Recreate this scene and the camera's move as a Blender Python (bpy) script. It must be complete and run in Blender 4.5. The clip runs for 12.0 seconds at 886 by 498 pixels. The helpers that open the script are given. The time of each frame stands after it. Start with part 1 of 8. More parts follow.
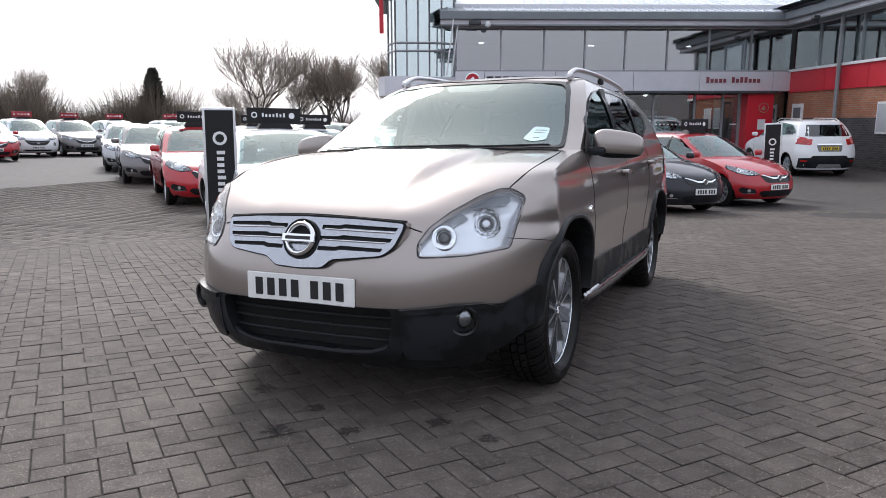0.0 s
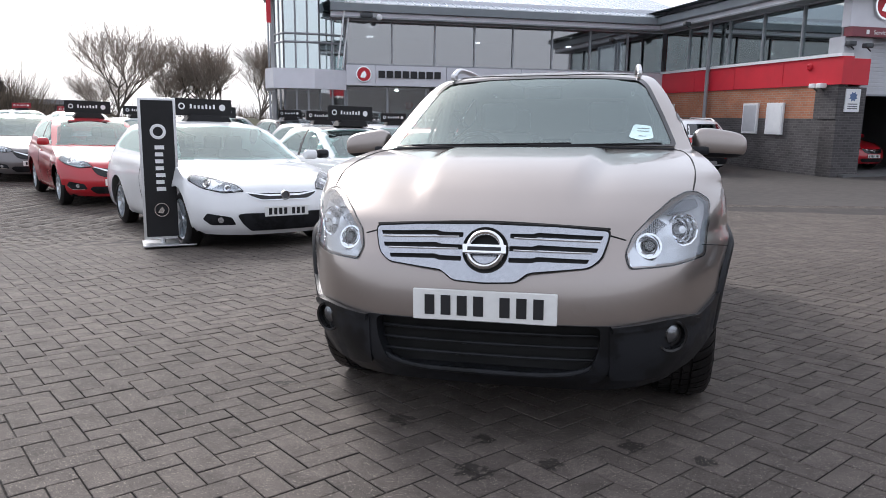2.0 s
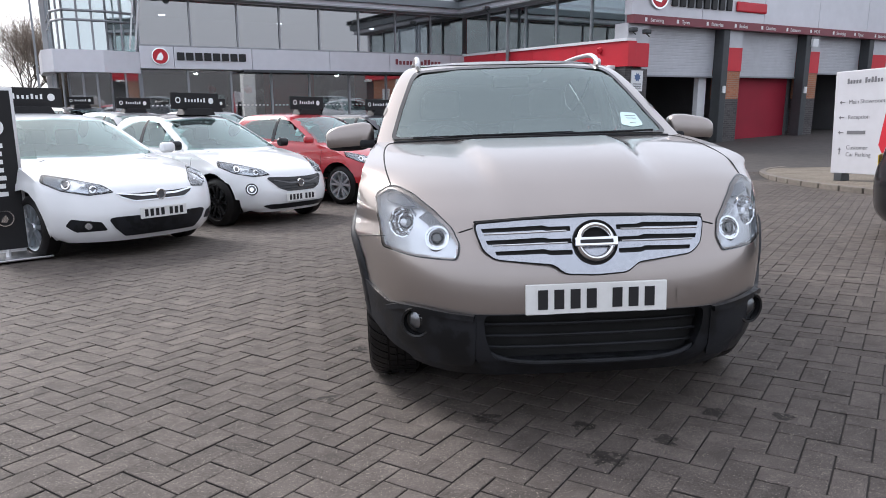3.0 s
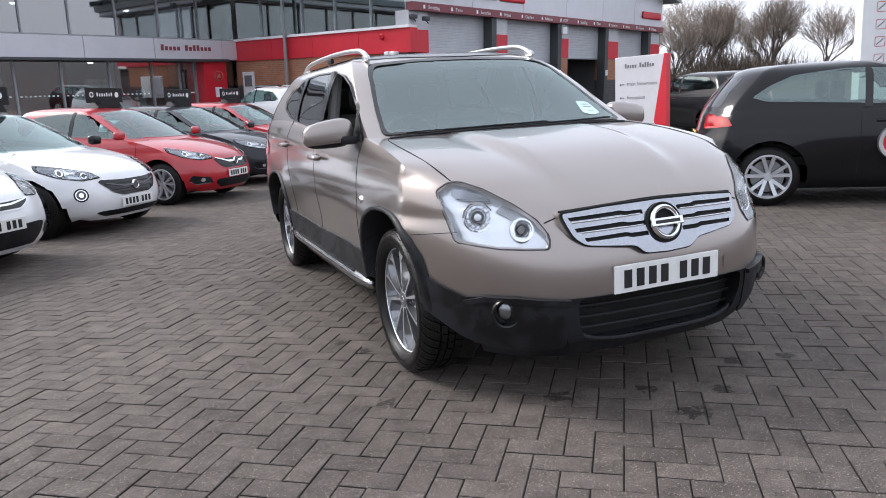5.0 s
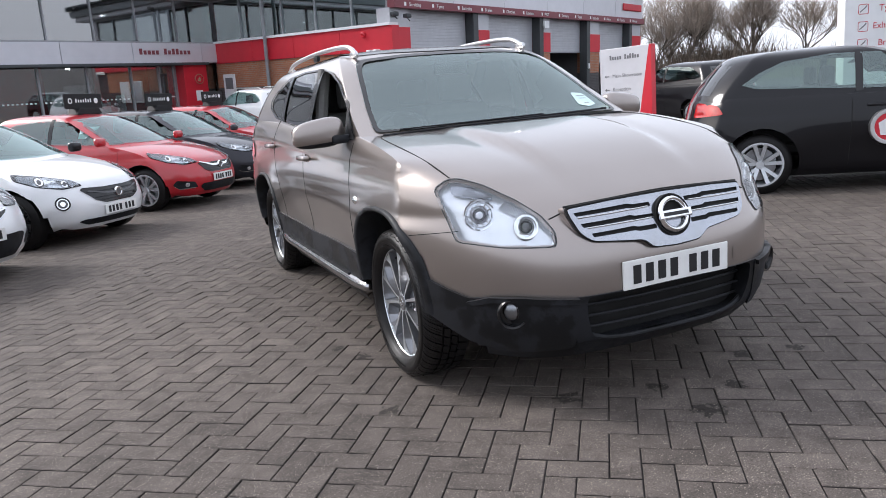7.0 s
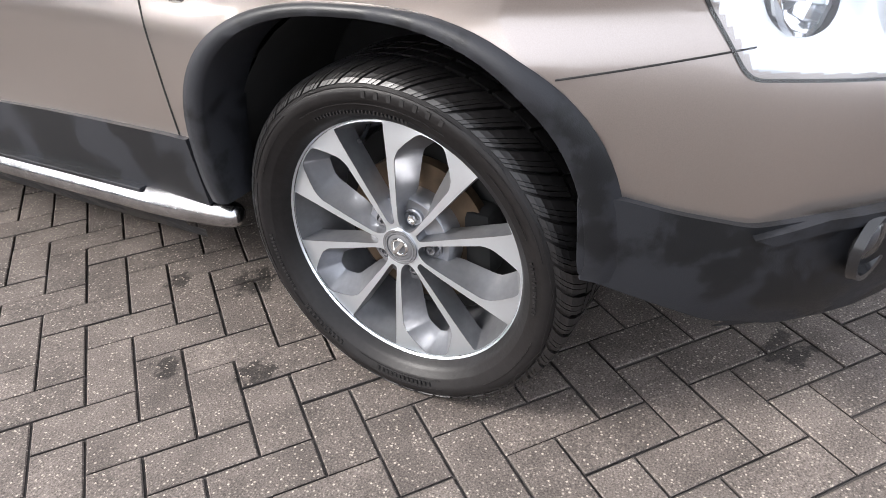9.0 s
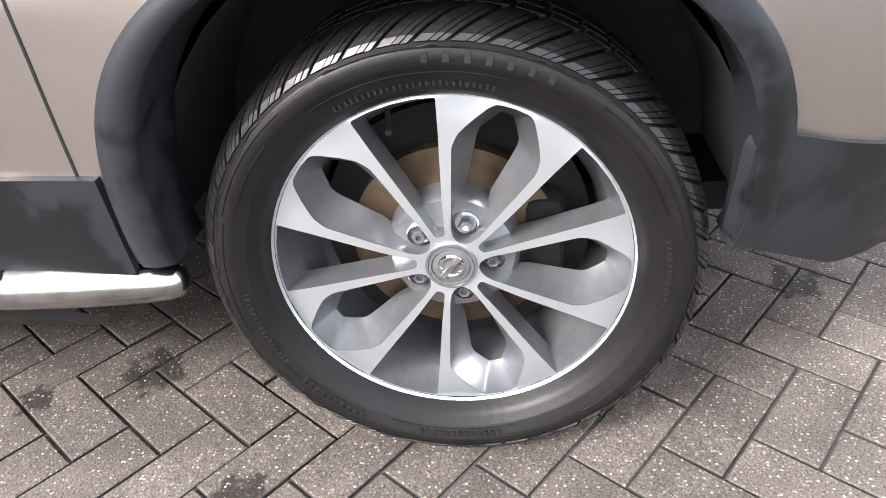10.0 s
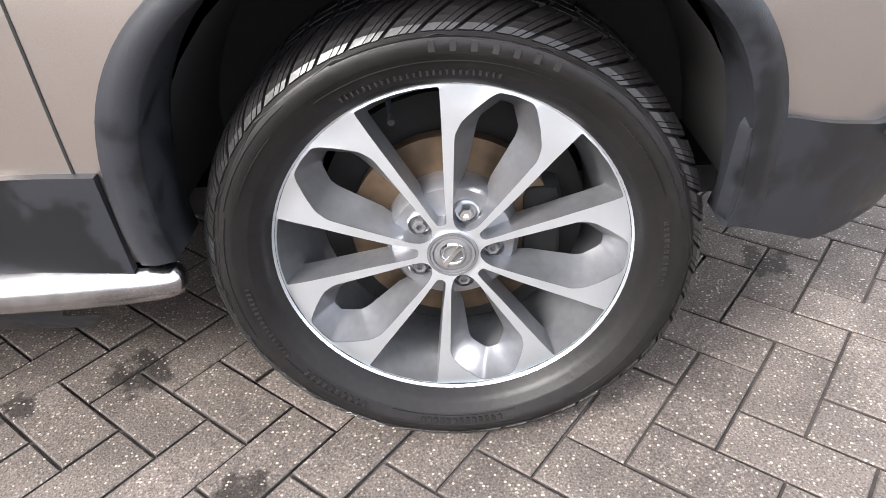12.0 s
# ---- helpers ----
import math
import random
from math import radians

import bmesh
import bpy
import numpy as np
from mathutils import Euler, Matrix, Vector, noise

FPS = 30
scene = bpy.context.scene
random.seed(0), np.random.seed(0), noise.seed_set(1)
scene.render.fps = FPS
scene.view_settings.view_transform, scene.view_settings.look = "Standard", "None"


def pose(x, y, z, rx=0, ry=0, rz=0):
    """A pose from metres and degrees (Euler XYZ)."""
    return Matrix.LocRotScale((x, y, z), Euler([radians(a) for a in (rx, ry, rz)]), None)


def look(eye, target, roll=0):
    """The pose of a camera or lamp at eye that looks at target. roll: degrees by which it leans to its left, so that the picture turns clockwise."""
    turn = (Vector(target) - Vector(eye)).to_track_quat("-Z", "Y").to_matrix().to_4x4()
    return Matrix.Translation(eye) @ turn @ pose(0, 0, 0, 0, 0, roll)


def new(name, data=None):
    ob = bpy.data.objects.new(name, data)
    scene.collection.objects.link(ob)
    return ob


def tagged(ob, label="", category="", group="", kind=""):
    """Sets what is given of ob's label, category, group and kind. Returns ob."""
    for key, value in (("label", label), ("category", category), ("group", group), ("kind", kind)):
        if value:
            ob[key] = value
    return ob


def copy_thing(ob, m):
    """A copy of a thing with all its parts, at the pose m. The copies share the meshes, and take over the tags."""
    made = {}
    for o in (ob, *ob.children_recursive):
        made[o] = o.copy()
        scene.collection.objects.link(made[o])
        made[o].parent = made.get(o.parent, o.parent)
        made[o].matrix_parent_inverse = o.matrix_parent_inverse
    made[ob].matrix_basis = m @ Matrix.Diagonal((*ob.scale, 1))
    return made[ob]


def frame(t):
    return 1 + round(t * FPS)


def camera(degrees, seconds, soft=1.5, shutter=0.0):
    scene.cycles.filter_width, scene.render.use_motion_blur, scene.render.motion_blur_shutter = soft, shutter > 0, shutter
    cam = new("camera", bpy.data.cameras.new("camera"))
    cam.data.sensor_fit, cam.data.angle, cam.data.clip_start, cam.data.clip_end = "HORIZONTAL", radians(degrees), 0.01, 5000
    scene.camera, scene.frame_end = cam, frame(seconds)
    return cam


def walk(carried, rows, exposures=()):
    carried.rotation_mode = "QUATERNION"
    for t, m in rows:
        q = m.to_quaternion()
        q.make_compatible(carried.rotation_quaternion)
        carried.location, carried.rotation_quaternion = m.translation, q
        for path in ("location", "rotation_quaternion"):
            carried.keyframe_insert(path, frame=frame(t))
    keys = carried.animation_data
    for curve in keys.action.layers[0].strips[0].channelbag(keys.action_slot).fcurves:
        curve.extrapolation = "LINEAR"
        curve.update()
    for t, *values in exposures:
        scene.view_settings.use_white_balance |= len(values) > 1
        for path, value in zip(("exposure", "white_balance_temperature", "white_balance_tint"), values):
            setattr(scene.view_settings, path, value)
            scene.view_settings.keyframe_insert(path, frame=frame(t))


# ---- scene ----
cam = camera(64.1, 12.0, 0.9)
PATH = [
    (0, (1.701, -3.214, 1.069), (0.875, -1.411, 0.809), -0.2),
    (0.5, (1.699, -3.204, 1.065), (0.877, -1.4, 0.807), -0.5),
    (1, (1.5, -3.231, 1.061), (0.711, -1.412, 0.796), 0.4),
    (1.5, (1.011, -3.295, 1.048), (0.376, -1.417, 0.778), 0.4),
    (2, (0.434, -3.326, 1.088), (-0.028, -1.399, 0.814), 0.1),
    (2.5, (-0.14, -3.406, 1.126), (-0.233, -1.437, 0.785), -2.3),
    (3, (-0.693, -3.363, 1.155), (-0.581, -1.394, 0.824), -1.6),
    (3.5, (-1.166, -3.321, 1.201), (-0.787, -1.391, 0.836), -2.9),
    (3.7, (-1.313, -3.259, 1.193), (-0.874, -1.344, 0.824), -3.5),
    (5.3, (-1.908, -3.115, 1.255), (-1.145, -1.31, 0.855), -3.1),
    (5.5, (-1.897, -3.115, 1.255), (-1.135, -1.309, 0.858), -3.1),
    (6, (-1.903, -3.114, 1.253), (-1.134, -1.31, 0.861), -3.2),
    (6.5, (-1.906, -3.102, 1.256), (-1.133, -1.3, 0.863), -3.3),
    (7, (-1.892, -2.991, 1.241), (-1.114, -1.194, 0.833), -4.8),
    (7.5, (-1.796, -2.537, 1.191), (-1.002, -0.772, 0.686), -5.4),
    (7.7, (-1.785, -2.283, 1.16), (-1.017, -0.546, 0.533), -5.2),
    (9.3, (-1.703, -0.403, 0.97), (-0.132, 0.244, -0.085), -5.6),
    (9.5, (-1.667, -0.271, 0.928), (-0.038, 0.226, -0.121), -6.9),
    (10, (-1.637, -0.09, 0.892), (0.039, 0.116, -0.179), -4.3),
    (10.5, (-1.647, -0.028, 0.895), (0.034, 0.051, -0.185), -1.9),
    (11, (-1.652, -0.022, 0.892), (0.031, 0.051, -0.185), -2.6),
    (11.5, (-1.654, -0.018, 0.893), (0.025, 0.05, -0.191), -3.1),
    (12, (-1.654, -0.02, 0.894), (0.021, 0.047, -0.197), -3.6),
]
walk(cam, [(t, look(eye, target, roll)) for t, eye, target, roll in PATH],
     [(0.0, 0.24, 6200, 12), (1.2, 0.24, 6200, 12), (2.5, 0.36, 6200, 12), (3.4, 0.46, 6200, 12), (7.4, 0.46, 6200, 12), (7.7, 0.52, 6200, 12), (8.6, 1.15, 6400, 11), (9.3, 1.66, 6400, 11), (9.6, 1.74, 6400, 11), (10.2, 1.98, 6400, 11), (12.0, 1.98, 6400, 11)])

# ---- daylight: bright thin overcast with a soft sun ----
world = bpy.data.worlds.new("sky")
scene.world = world
world.use_nodes = True
wn, wl = world.node_tree.nodes, world.node_tree.links
wn.clear()
sky = wn.new("ShaderNodeTexSky")
sky.sky_type, sky.sun_disc = "NISHITA", False
SUN_ELEVATION, SUN_TURN = radians(37), radians(316)
sky.sun_elevation, sky.sun_rotation = SUN_ELEVATION, SUN_TURN
sky.air_density, sky.dust_density, sky.ozone_density = 1.0, 6.0, 1.0
veil = wn.new("ShaderNodeMixRGB")
veil.inputs["Fac"].default_value = 0.68
veil.inputs["Color2"].default_value = (11.4, 11.8, 12.7, 1)
backg = wn.new("ShaderNodeBackground")
backg.inputs["Strength"].default_value = 0.1
wout = wn.new("ShaderNodeOutputWorld")
wl.new(sky.outputs["Color"], veil.inputs["Color1"])
wl.new(veil.outputs["Color"], backg.inputs["Color"])
wl.new(backg.outputs["Background"], wout.inputs["Surface"])
sun_lamp = bpy.data.lights.new("sun", "SUN")
sun_lamp.energy, sun_lamp.angle, sun_lamp.color = 2.4, radians(18), (1.0, 0.97, 0.93)
sun_ob = new("sun", sun_lamp)
sun_way = Vector((math.sin(SUN_TURN) * math.cos(SUN_ELEVATION), math.cos(SUN_TURN) * math.cos(SUN_ELEVATION), math.sin(SUN_ELEVATION)))
sun_ob.matrix_world = look(sun_way * 40, (0, 0, 0))
scene.view_settings.exposure = 0.0

# ---- materials ----
def principled(name, colour, rough=0.5, metal=0.0, **more):
    m = bpy.data.materials.new(name)
    m.use_nodes = True
    b = m.node_tree.nodes["Principled BSDF"]
    b.inputs["Base Color"].default_value = (*colour, 1)
    b.inputs["Roughness"].default_value = rough
    b.inputs["Metallic"].default_value = metal
    for k, v in more.items():
        b.inputs[k.replace("_", " ")].default_value = v
    return m


def node(m, kind, **values):
    n = m.node_tree.nodes.new(kind)
    for k, v in values.items():
        n.inputs[k].default_value = v
    return n


def wire(m, a, b):
    m.node_tree.links.new(a, b)


def grain(m, scale, amount, second=0.0, second_scale=1.0, bump=0.0, coords="Object", rough_amount=0.0, stretch=None):
    """Two scales of value variation on the base colour, and fine relief."""
    b = m.node_tree.nodes["Principled BSDF"]
    base = tuple(b.inputs["Base Color"].default_value)
    tc = node(m, "ShaderNodeTexCoord")
    source = tc.outputs[coords]
    if stretch:
        mp = node(m, "ShaderNodeMapping", Scale=stretch)
        wire(m, source, mp.inputs["Vector"])
        source = mp.outputs["Vector"]
    n1 = node(m, "ShaderNodeTexNoise", Scale=scale, Detail=4.0)
    n2 = node(m, "ShaderNodeTexNoise", Scale=second_scale, Detail=3.0)
    wire(m, source, n1.inputs["Vector"])
    wire(m, source, n2.inputs["Vector"])
    r1 = node(m, "ShaderNodeMapRange", **{"From Min": 0.3, "From Max": 0.7, "To Min": 1 - amount, "To Max": 1 + amount})
    r2 = node(m, "ShaderNodeMapRange", **{"From Min": 0.3, "From Max": 0.7, "To Min": 1 - second, "To Max": 1 + second})
    wire(m, n1.outputs["Fac"], r1.inputs["Value"])
    wire(m, n2.outputs["Fac"], r2.inputs["Value"])
    mul = node(m, "ShaderNodeMath")
    mul.operation = "MULTIPLY"
    wire(m, r1.outputs["Result"], mul.inputs[0])
    wire(m, r2.outputs["Result"], mul.inputs[1])
    sc = node(m, "ShaderNodeVectorMath")
    sc.operation = "SCALE"
    sc.inputs[0].default_value = base[:3]
    wire(m, mul.outputs["Value"], sc.inputs["Scale"])
    wire(m, sc.outputs["Vector"], b.inputs["Base Color"])
    if bump:
        bp = node(m, "ShaderNodeBump", Strength=bump, Distance=0.01)
        wire(m, n1.outputs["Fac"], bp.inputs["Height"])
        wire(m, bp.outputs["Normal"], b.inputs["Normal"])
    if rough_amount:
        r0 = b.inputs["Roughness"].default_value
        rr = node(m, "ShaderNodeMapRange", **{"From Min": 0.3, "From Max": 0.7, "To Min": r0 - rough_amount, "To Max": r0 + rough_amount})
        wire(m, n2.outputs["Fac"], rr.inputs["Value"])
        wire(m, rr.outputs["Result"], b.inputs["Roughness"])
    return m


def paint(name, colour, flake=0.0, metal=0.0, rough=0.35):
    m = principled(name, colour, rough, metal, Coat_Weight=1.0, Coat_Roughness=0.04)
    if flake:
        grain(m, 700, flake * 0.6, 0.04, 2.5)
    else:
        grain(m, 3, 0.03, 0.03, 0.8)
    return m


PAINT_TAUPE = paint("taupe_metallic_paint", (0.345, 0.304, 0.282), 0.10, 0.86, 0.29)
PAINT_WHITE = paint("white_paint", (0.80, 0.81, 0.82))
PAINT_RED = paint("red_paint", (0.44, 0.006, 0.016))
PAINT_GREY = paint("dark_grey_paint", (0.032, 0.032, 0.04), 0.1, 0.2)
PAINT_BLACK = paint("black_paint", (0.006, 0.006, 0.008))
PAINT_SILVER = paint("silver_paint", (0.42, 0.42, 0.43), 0.08, 0.5)
for dark_coat in (PAINT_BLACK, PAINT_GREY):
    dark_coat.node_tree.nodes["Principled BSDF"].inputs["Coat IOR"].default_value = 1.32
    dark_coat.node_tree.nodes["Principled BSDF"].inputs["Specular IOR Level"].default_value = 0.15
PAINT_GRAPHITE = paint("graphite_paint", (0.16, 0.15, 0.15), 0.08, 0.4)


def stained_plastic():
    """Black textured plastic with dusty and wiped patches that have ragged borders."""
    m = principled("black_textured_plastic", (0.015, 0.015, 0.016), 0.5)
    b = m.node_tree.nodes["Principled BSDF"]
    b.inputs["Specular IOR Level"].default_value = 0.24
    tc = node(m, "ShaderNodeTexCoord")
    n1 = node(m, "ShaderNodeTexNoise", Scale=5.5, Detail=7.0, Roughness=0.62)
    n2 = node(m, "ShaderNodeTexNoise", Scale=420.0, Detail=2.0)
    wire(m, tc.outputs["Object"], n1.inputs["Vector"])
    wire(m, tc.outputs["Object"], n2.inputs["Vector"])
    rp = node(m, "ShaderNodeValToRGB")
    e = rp.color_ramp.elements
    e[0].position, e[0].color = 0.47, (0.0085, 0.0090, 0.0102, 1)
    e[1].position, e[1].color = 0.52, (0.0165, 0.0175, 0.0208, 1)
    wire(m, n1.outputs["Fac"], rp.inputs["Fac"])
    wire(m, rp.outputs["Color"], b.inputs["Base Color"])
    rr = node(m, "ShaderNodeMapRange", **{"From Min": 0.46, "From Max": 0.54, "To Min": 0.36, "To Max": 0.56})
    wire(m, n1.outputs["Fac"], rr.inputs["Value"])
    wire(m, rr.outputs["Result"], b.inputs["Roughness"])
    bp = node(m, "ShaderNodeBump", Strength=0.10, Distance=0.004)
    wire(m, n2.outputs["Fac"], bp.inputs["Height"])
    wire(m, bp.outputs["Normal"], b.inputs["Normal"])
    return m


PLASTIC = stained_plastic()
PLASTIC_GLOSS = grain(principled("gloss_black_plastic", (0.01, 0.01, 0.011), 0.18), 40, 0.1, 0.1, 3)
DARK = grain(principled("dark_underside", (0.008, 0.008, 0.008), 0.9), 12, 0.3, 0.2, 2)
RUBBER = grain(principled("tyre_rubber", (0.0085, 0.0077, 0.0078), 0.42, 0.0, Specular_IOR_Level=0.24), 90, 0.2, 0.25, 8, 0.06)
STEP_STEEL = grain(principled("worn_step_steel", (0.40, 0.40, 0.41), 0.2, 1.0), 40, 0.2, 0.2, 6, 0.05)
CHROME = grain(principled("chrome", (0.86, 0.87, 0.88), 0.08, 1.0), 30, 0.04, 0.04, 4, 0.0, "Object", 0.04)
GRILLE_SILVER = grain(principled("brushed_grille_silver", (0.43, 0.445, 0.48), 0.20, 0.95), 60, 0.05, 0.06, 5)
LAMP_SILVER = grain(principled("lamp_silver", (0.74, 0.77, 0.80), 0.22, 0.8), 40, 0.1, 0.1, 9)
SATIN = grain(principled("satin_silver", (0.68, 0.68, 0.69), 0.28, 0.9), 60, 0.05, 0.05, 5)
ALLOY = grain(principled("machined_alloy", (0.70, 0.74, 0.78), 0.30, 0.88), 160, 0.006, 0.05, 9)
ALLOY_DARK = grain(principled("painted_alloy", (0.29, 0.295, 0.31), 0.30, 0.8), 80, 0.06, 0.15, 14)
DISC = grain(principled("rusty_brake_disc", (0.115, 0.08, 0.052), 0.5, 0.7), 40, 0.2, 0.5, 9, 0.05)
SEAT = grain(principled("dark_seat_cloth", (0.03, 0.03, 0.032), 0.9), 120, 0.2, 0.2, 6, 0.2)
TRIM_GREY = grain(principled("grey_cabin_trim", (0.16, 0.16, 0.155), 0.8), 60, 0.1, 0.1, 5)
PLATE_WHITE = grain(principled("plate_white", (0.80, 0.80, 0.78), 0.35), 30, 0.03, 0.04, 6)
PLATE_YELLOW = grain(principled("plate_yellow", (0.78, 0.56, 0.05), 0.35), 30, 0.03, 0.04, 6)
INK = principled("black_lettering", (0.012, 0.012, 0.014), 0.5)
RED_LENS = grain(principled("red_lamp_lens", (0.45, 0.01, 0.01), 0.1, 0.0, Coat_Weight=1.0), 60, 0.2, 0.2, 8)


TREAD = grain(principled("worn_tread_rubber", (0.0105, 0.0098, 0.0100), 0.35, 0.0, Specular_IOR_Level=0.45), 70, 0.2, 0.25, 9, 0.05)
RUBBER_MARK = grain(principled("worn_rubber_relief", (0.0115, 0.011, 0.0112), 0.34), 90, 0.2, 0.2, 8)
PLASTIC_CAP = grain(principled("grey_cap_plastic", (0.10, 0.10, 0.105), 0.35), 50, 0.1, 0.1, 9)
LAMP_CHROME = grain(principled("lamp_reflector", (0.95, 0.96, 0.98), 0.07, 0.95), 40, 0.06, 0.06, 9)
LAMP_GREY = grain(principled("lamp_bezel", (0.86, 0.88, 0.91), 0.2, 0.5), 40, 0.06, 0.06, 9)
LAMP_SMOKE = grain(principled("indicator_lens", (0.36, 0.38, 0.42), 0.1, 0.6), 60, 0.1, 0.1, 12)
LAMP_RIB = principled("ribbed_chrome", (0.80, 0.82, 0.85), 0.16, 0.9)
rib_wave = node(LAMP_RIB, "ShaderNodeTexWave", Scale=42.0)
rib_bump = node(LAMP_RIB, "ShaderNodeBump", Strength=0.8, Distance=0.004)
wire(LAMP_RIB, node(LAMP_RIB, "ShaderNodeTexCoord").outputs["Object"], rib_wave.inputs["Vector"])
wire(LAMP_RIB, rib_wave.outputs["Fac"], rib_bump.inputs["Height"])
wire(LAMP_RIB, rib_bump.outputs["Normal"], LAMP_RIB.node_tree.nodes["Principled BSDF"].inputs["Normal"])
STICKER = grain(principled("pale_sticker", (0.62, 0.80, 0.80), 0.5), 60, 0.08, 0.1, 12)


def glass(name, tint, rough=0.02, clear=0.75, mirror=(1, 1, 1)):
    """Pane: mostly see-through with a mirror share set by the glass itself."""
    m = bpy.data.materials.new(name)
    m.use_nodes = True
    t = m.node_tree
    t.nodes.clear()
    out = t.nodes.new("ShaderNodeOutputMaterial")
    tr = node(m, "ShaderNodeBsdfTransparent", Color=(*tint, 1))
    gl = node(m, "ShaderNodeBsdfGlossy", Roughness=rough)
    gl.inputs["Color"].default_value = (*mirror, 1)
    fr = node(m, "ShaderNodeFresnel", IOR=1.52)
    tc = node(m, "ShaderNodeTexCoord")
    nz = node(m, "ShaderNodeTexNoise", Scale=2.2, Detail=1.0)
    bp = node(m, "ShaderNodeBump", Strength=0.015, Distance=0.002)
    wire(m, tc.outputs["Object"], nz.inputs["Vector"])
    wire(m, nz.outputs["Fac"], bp.inputs["Height"])
    wire(m, bp.outputs["Normal"], gl.inputs["Normal"])
    ad = node(m, "ShaderNodeMath")
    ad.operation = "MULTIPLY_ADD"
    ad.inputs[1].default_value, ad.inputs[2].default_value = 1.0, 1.0 - clear
    ad.use_clamp = True
    wire(m, fr.outputs["Fac"], ad.inputs[0])
    mx = node(m, "ShaderNodeMixShader")
    wire(m, ad.outputs["Value"], mx.inputs["Fac"])
    wire(m, tr.outputs["BSDF"], mx.inputs[1])
    wire(m, gl.outputs["BSDF"], mx.inputs[2])
    wire(m, mx.outputs["Shader"], out.inputs["Surface"])
    return m


GLASS = glass("windscreen_glass", (0.70, 0.84, 0.81), 0.015, 0.87, (0.86, 1.0, 0.99))
GLASS_SIDE = glass("side_glass", (0.55, 0.68, 0.64), 0.02, 0.88, (0.85, 1.0, 0.98))
GLASS_DARK = glass("privacy_glass", (0.04, 0.045, 0.05), 0.02, 0.93)
GLASS_LENS = glass("lamp_lens", (0.95, 0.97, 0.99), 0.01, 0.98)
GLASS_BUILD = glass("showroom_glass", (0.62, 0.66, 0.67), 0.02, 0.76)
GLASS_BAY = glass("bay_glass", (0.55, 0.62, 0.62), 0.02, 0.45, (0.92, 1.0, 1.0))
GLASS_UPPER = glass("office_glass", (0.26, 0.28, 0.30), 0.03, 0.76)
GLASS_WING = glass("wing_glass", (0.50, 0.55, 0.56), 0.02, 0.62, (0.86, 0.97, 0.97))

# ---- mesh tools ----
from mathutils.bvhtree import BVHTree
from mathutils.geometry import delaunay_2d_cdt


def part(name, bm, material, parent=None, label="", smooth=False, sharp=35):
    """Link a bmesh as one mesh object, under a thing or a part."""
    me = bpy.data.meshes.new(name)
    bm.normal_update()
    if smooth:
        for f in bm.faces:
            f.smooth = True
        lim = radians(sharp)
        for e in bm.edges:
            if len(e.link_faces) == 2 and e.calc_face_angle(0) > lim:
                e.smooth = False
    bm.to_mesh(me)
    bm.free()
    for m in (material if isinstance(material, (list, tuple)) else [material]):
        me.materials.append(m)
    ob = new(name, me)
    if parent is not None:
        ob.parent = parent
    if label:
        tagged(ob, label)
    return ob


def thing(name, m, label, category, group="", kind=""):
    e = new(name)
    e.empty_display_size = 0.1
    e.matrix_basis = m
    return tagged(e, label, category, group, kind)


def box(bm, x0, y0, z0, x1, y1, z1, mat=0):
    v = [bm.verts.new((x, y, z)) for z in (z0, z1) for y in (y0, y1) for x in (x0, x1)]
    fs = []
    for q in ((0, 2, 3, 1), (4, 5, 7, 6), (0, 1, 5, 4), (2, 6, 7, 3), (0, 4, 6, 2), (1, 3, 7, 5)):
        f = bm.faces.new([v[i] for i in q])
        f.material_index = mat
        fs.append(f)
    return v


def slab(x0, y0, z0, x1, y1, z1, bevel=0.0, segments=2):
    bm = bmesh.new()
    box(bm, min(x0, x1), min(y0, y1), min(z0, z1), max(x0, x1), max(y0, y1), max(z0, z1))
    if bevel:
        bmesh.ops.bevel(bm, geom=list(bm.edges), offset=bevel, segments=segments, affect="EDGES", profile=0.5)
    return bm


def prism(points, depth, axis="y", start=0.0, bevel=0.0):
    """A closed outline of 2D points pushed along an axis. axis y: points are (x, z); x: (y, z); z: (x, y)."""
    bm = bmesh.new()

    def at(p, d):
        return {"y": (p[0], d, p[1]), "x": (d, p[0], p[1]), "z": (p[0], p[1], d)}[axis]
    a = [bm.verts.new(at(p, start)) for p in points]
    b = [bm.verts.new(at(p, start + depth)) for p in points]
    n = len(points)
    bm.faces.new(a)
    bm.faces.new(b[::-1])
    for i in range(n):
        bm.faces.new((a[i], b[i], b[(i + 1) % n], a[(i + 1) % n]))
    bmesh.ops.recalc_face_normals(bm, faces=bm.faces)
    if bevel:
        bmesh.ops.bevel(bm, geom=list(bm.edges), offset=bevel, segments=2, affect="EDGES", profile=0.5)
    return bm


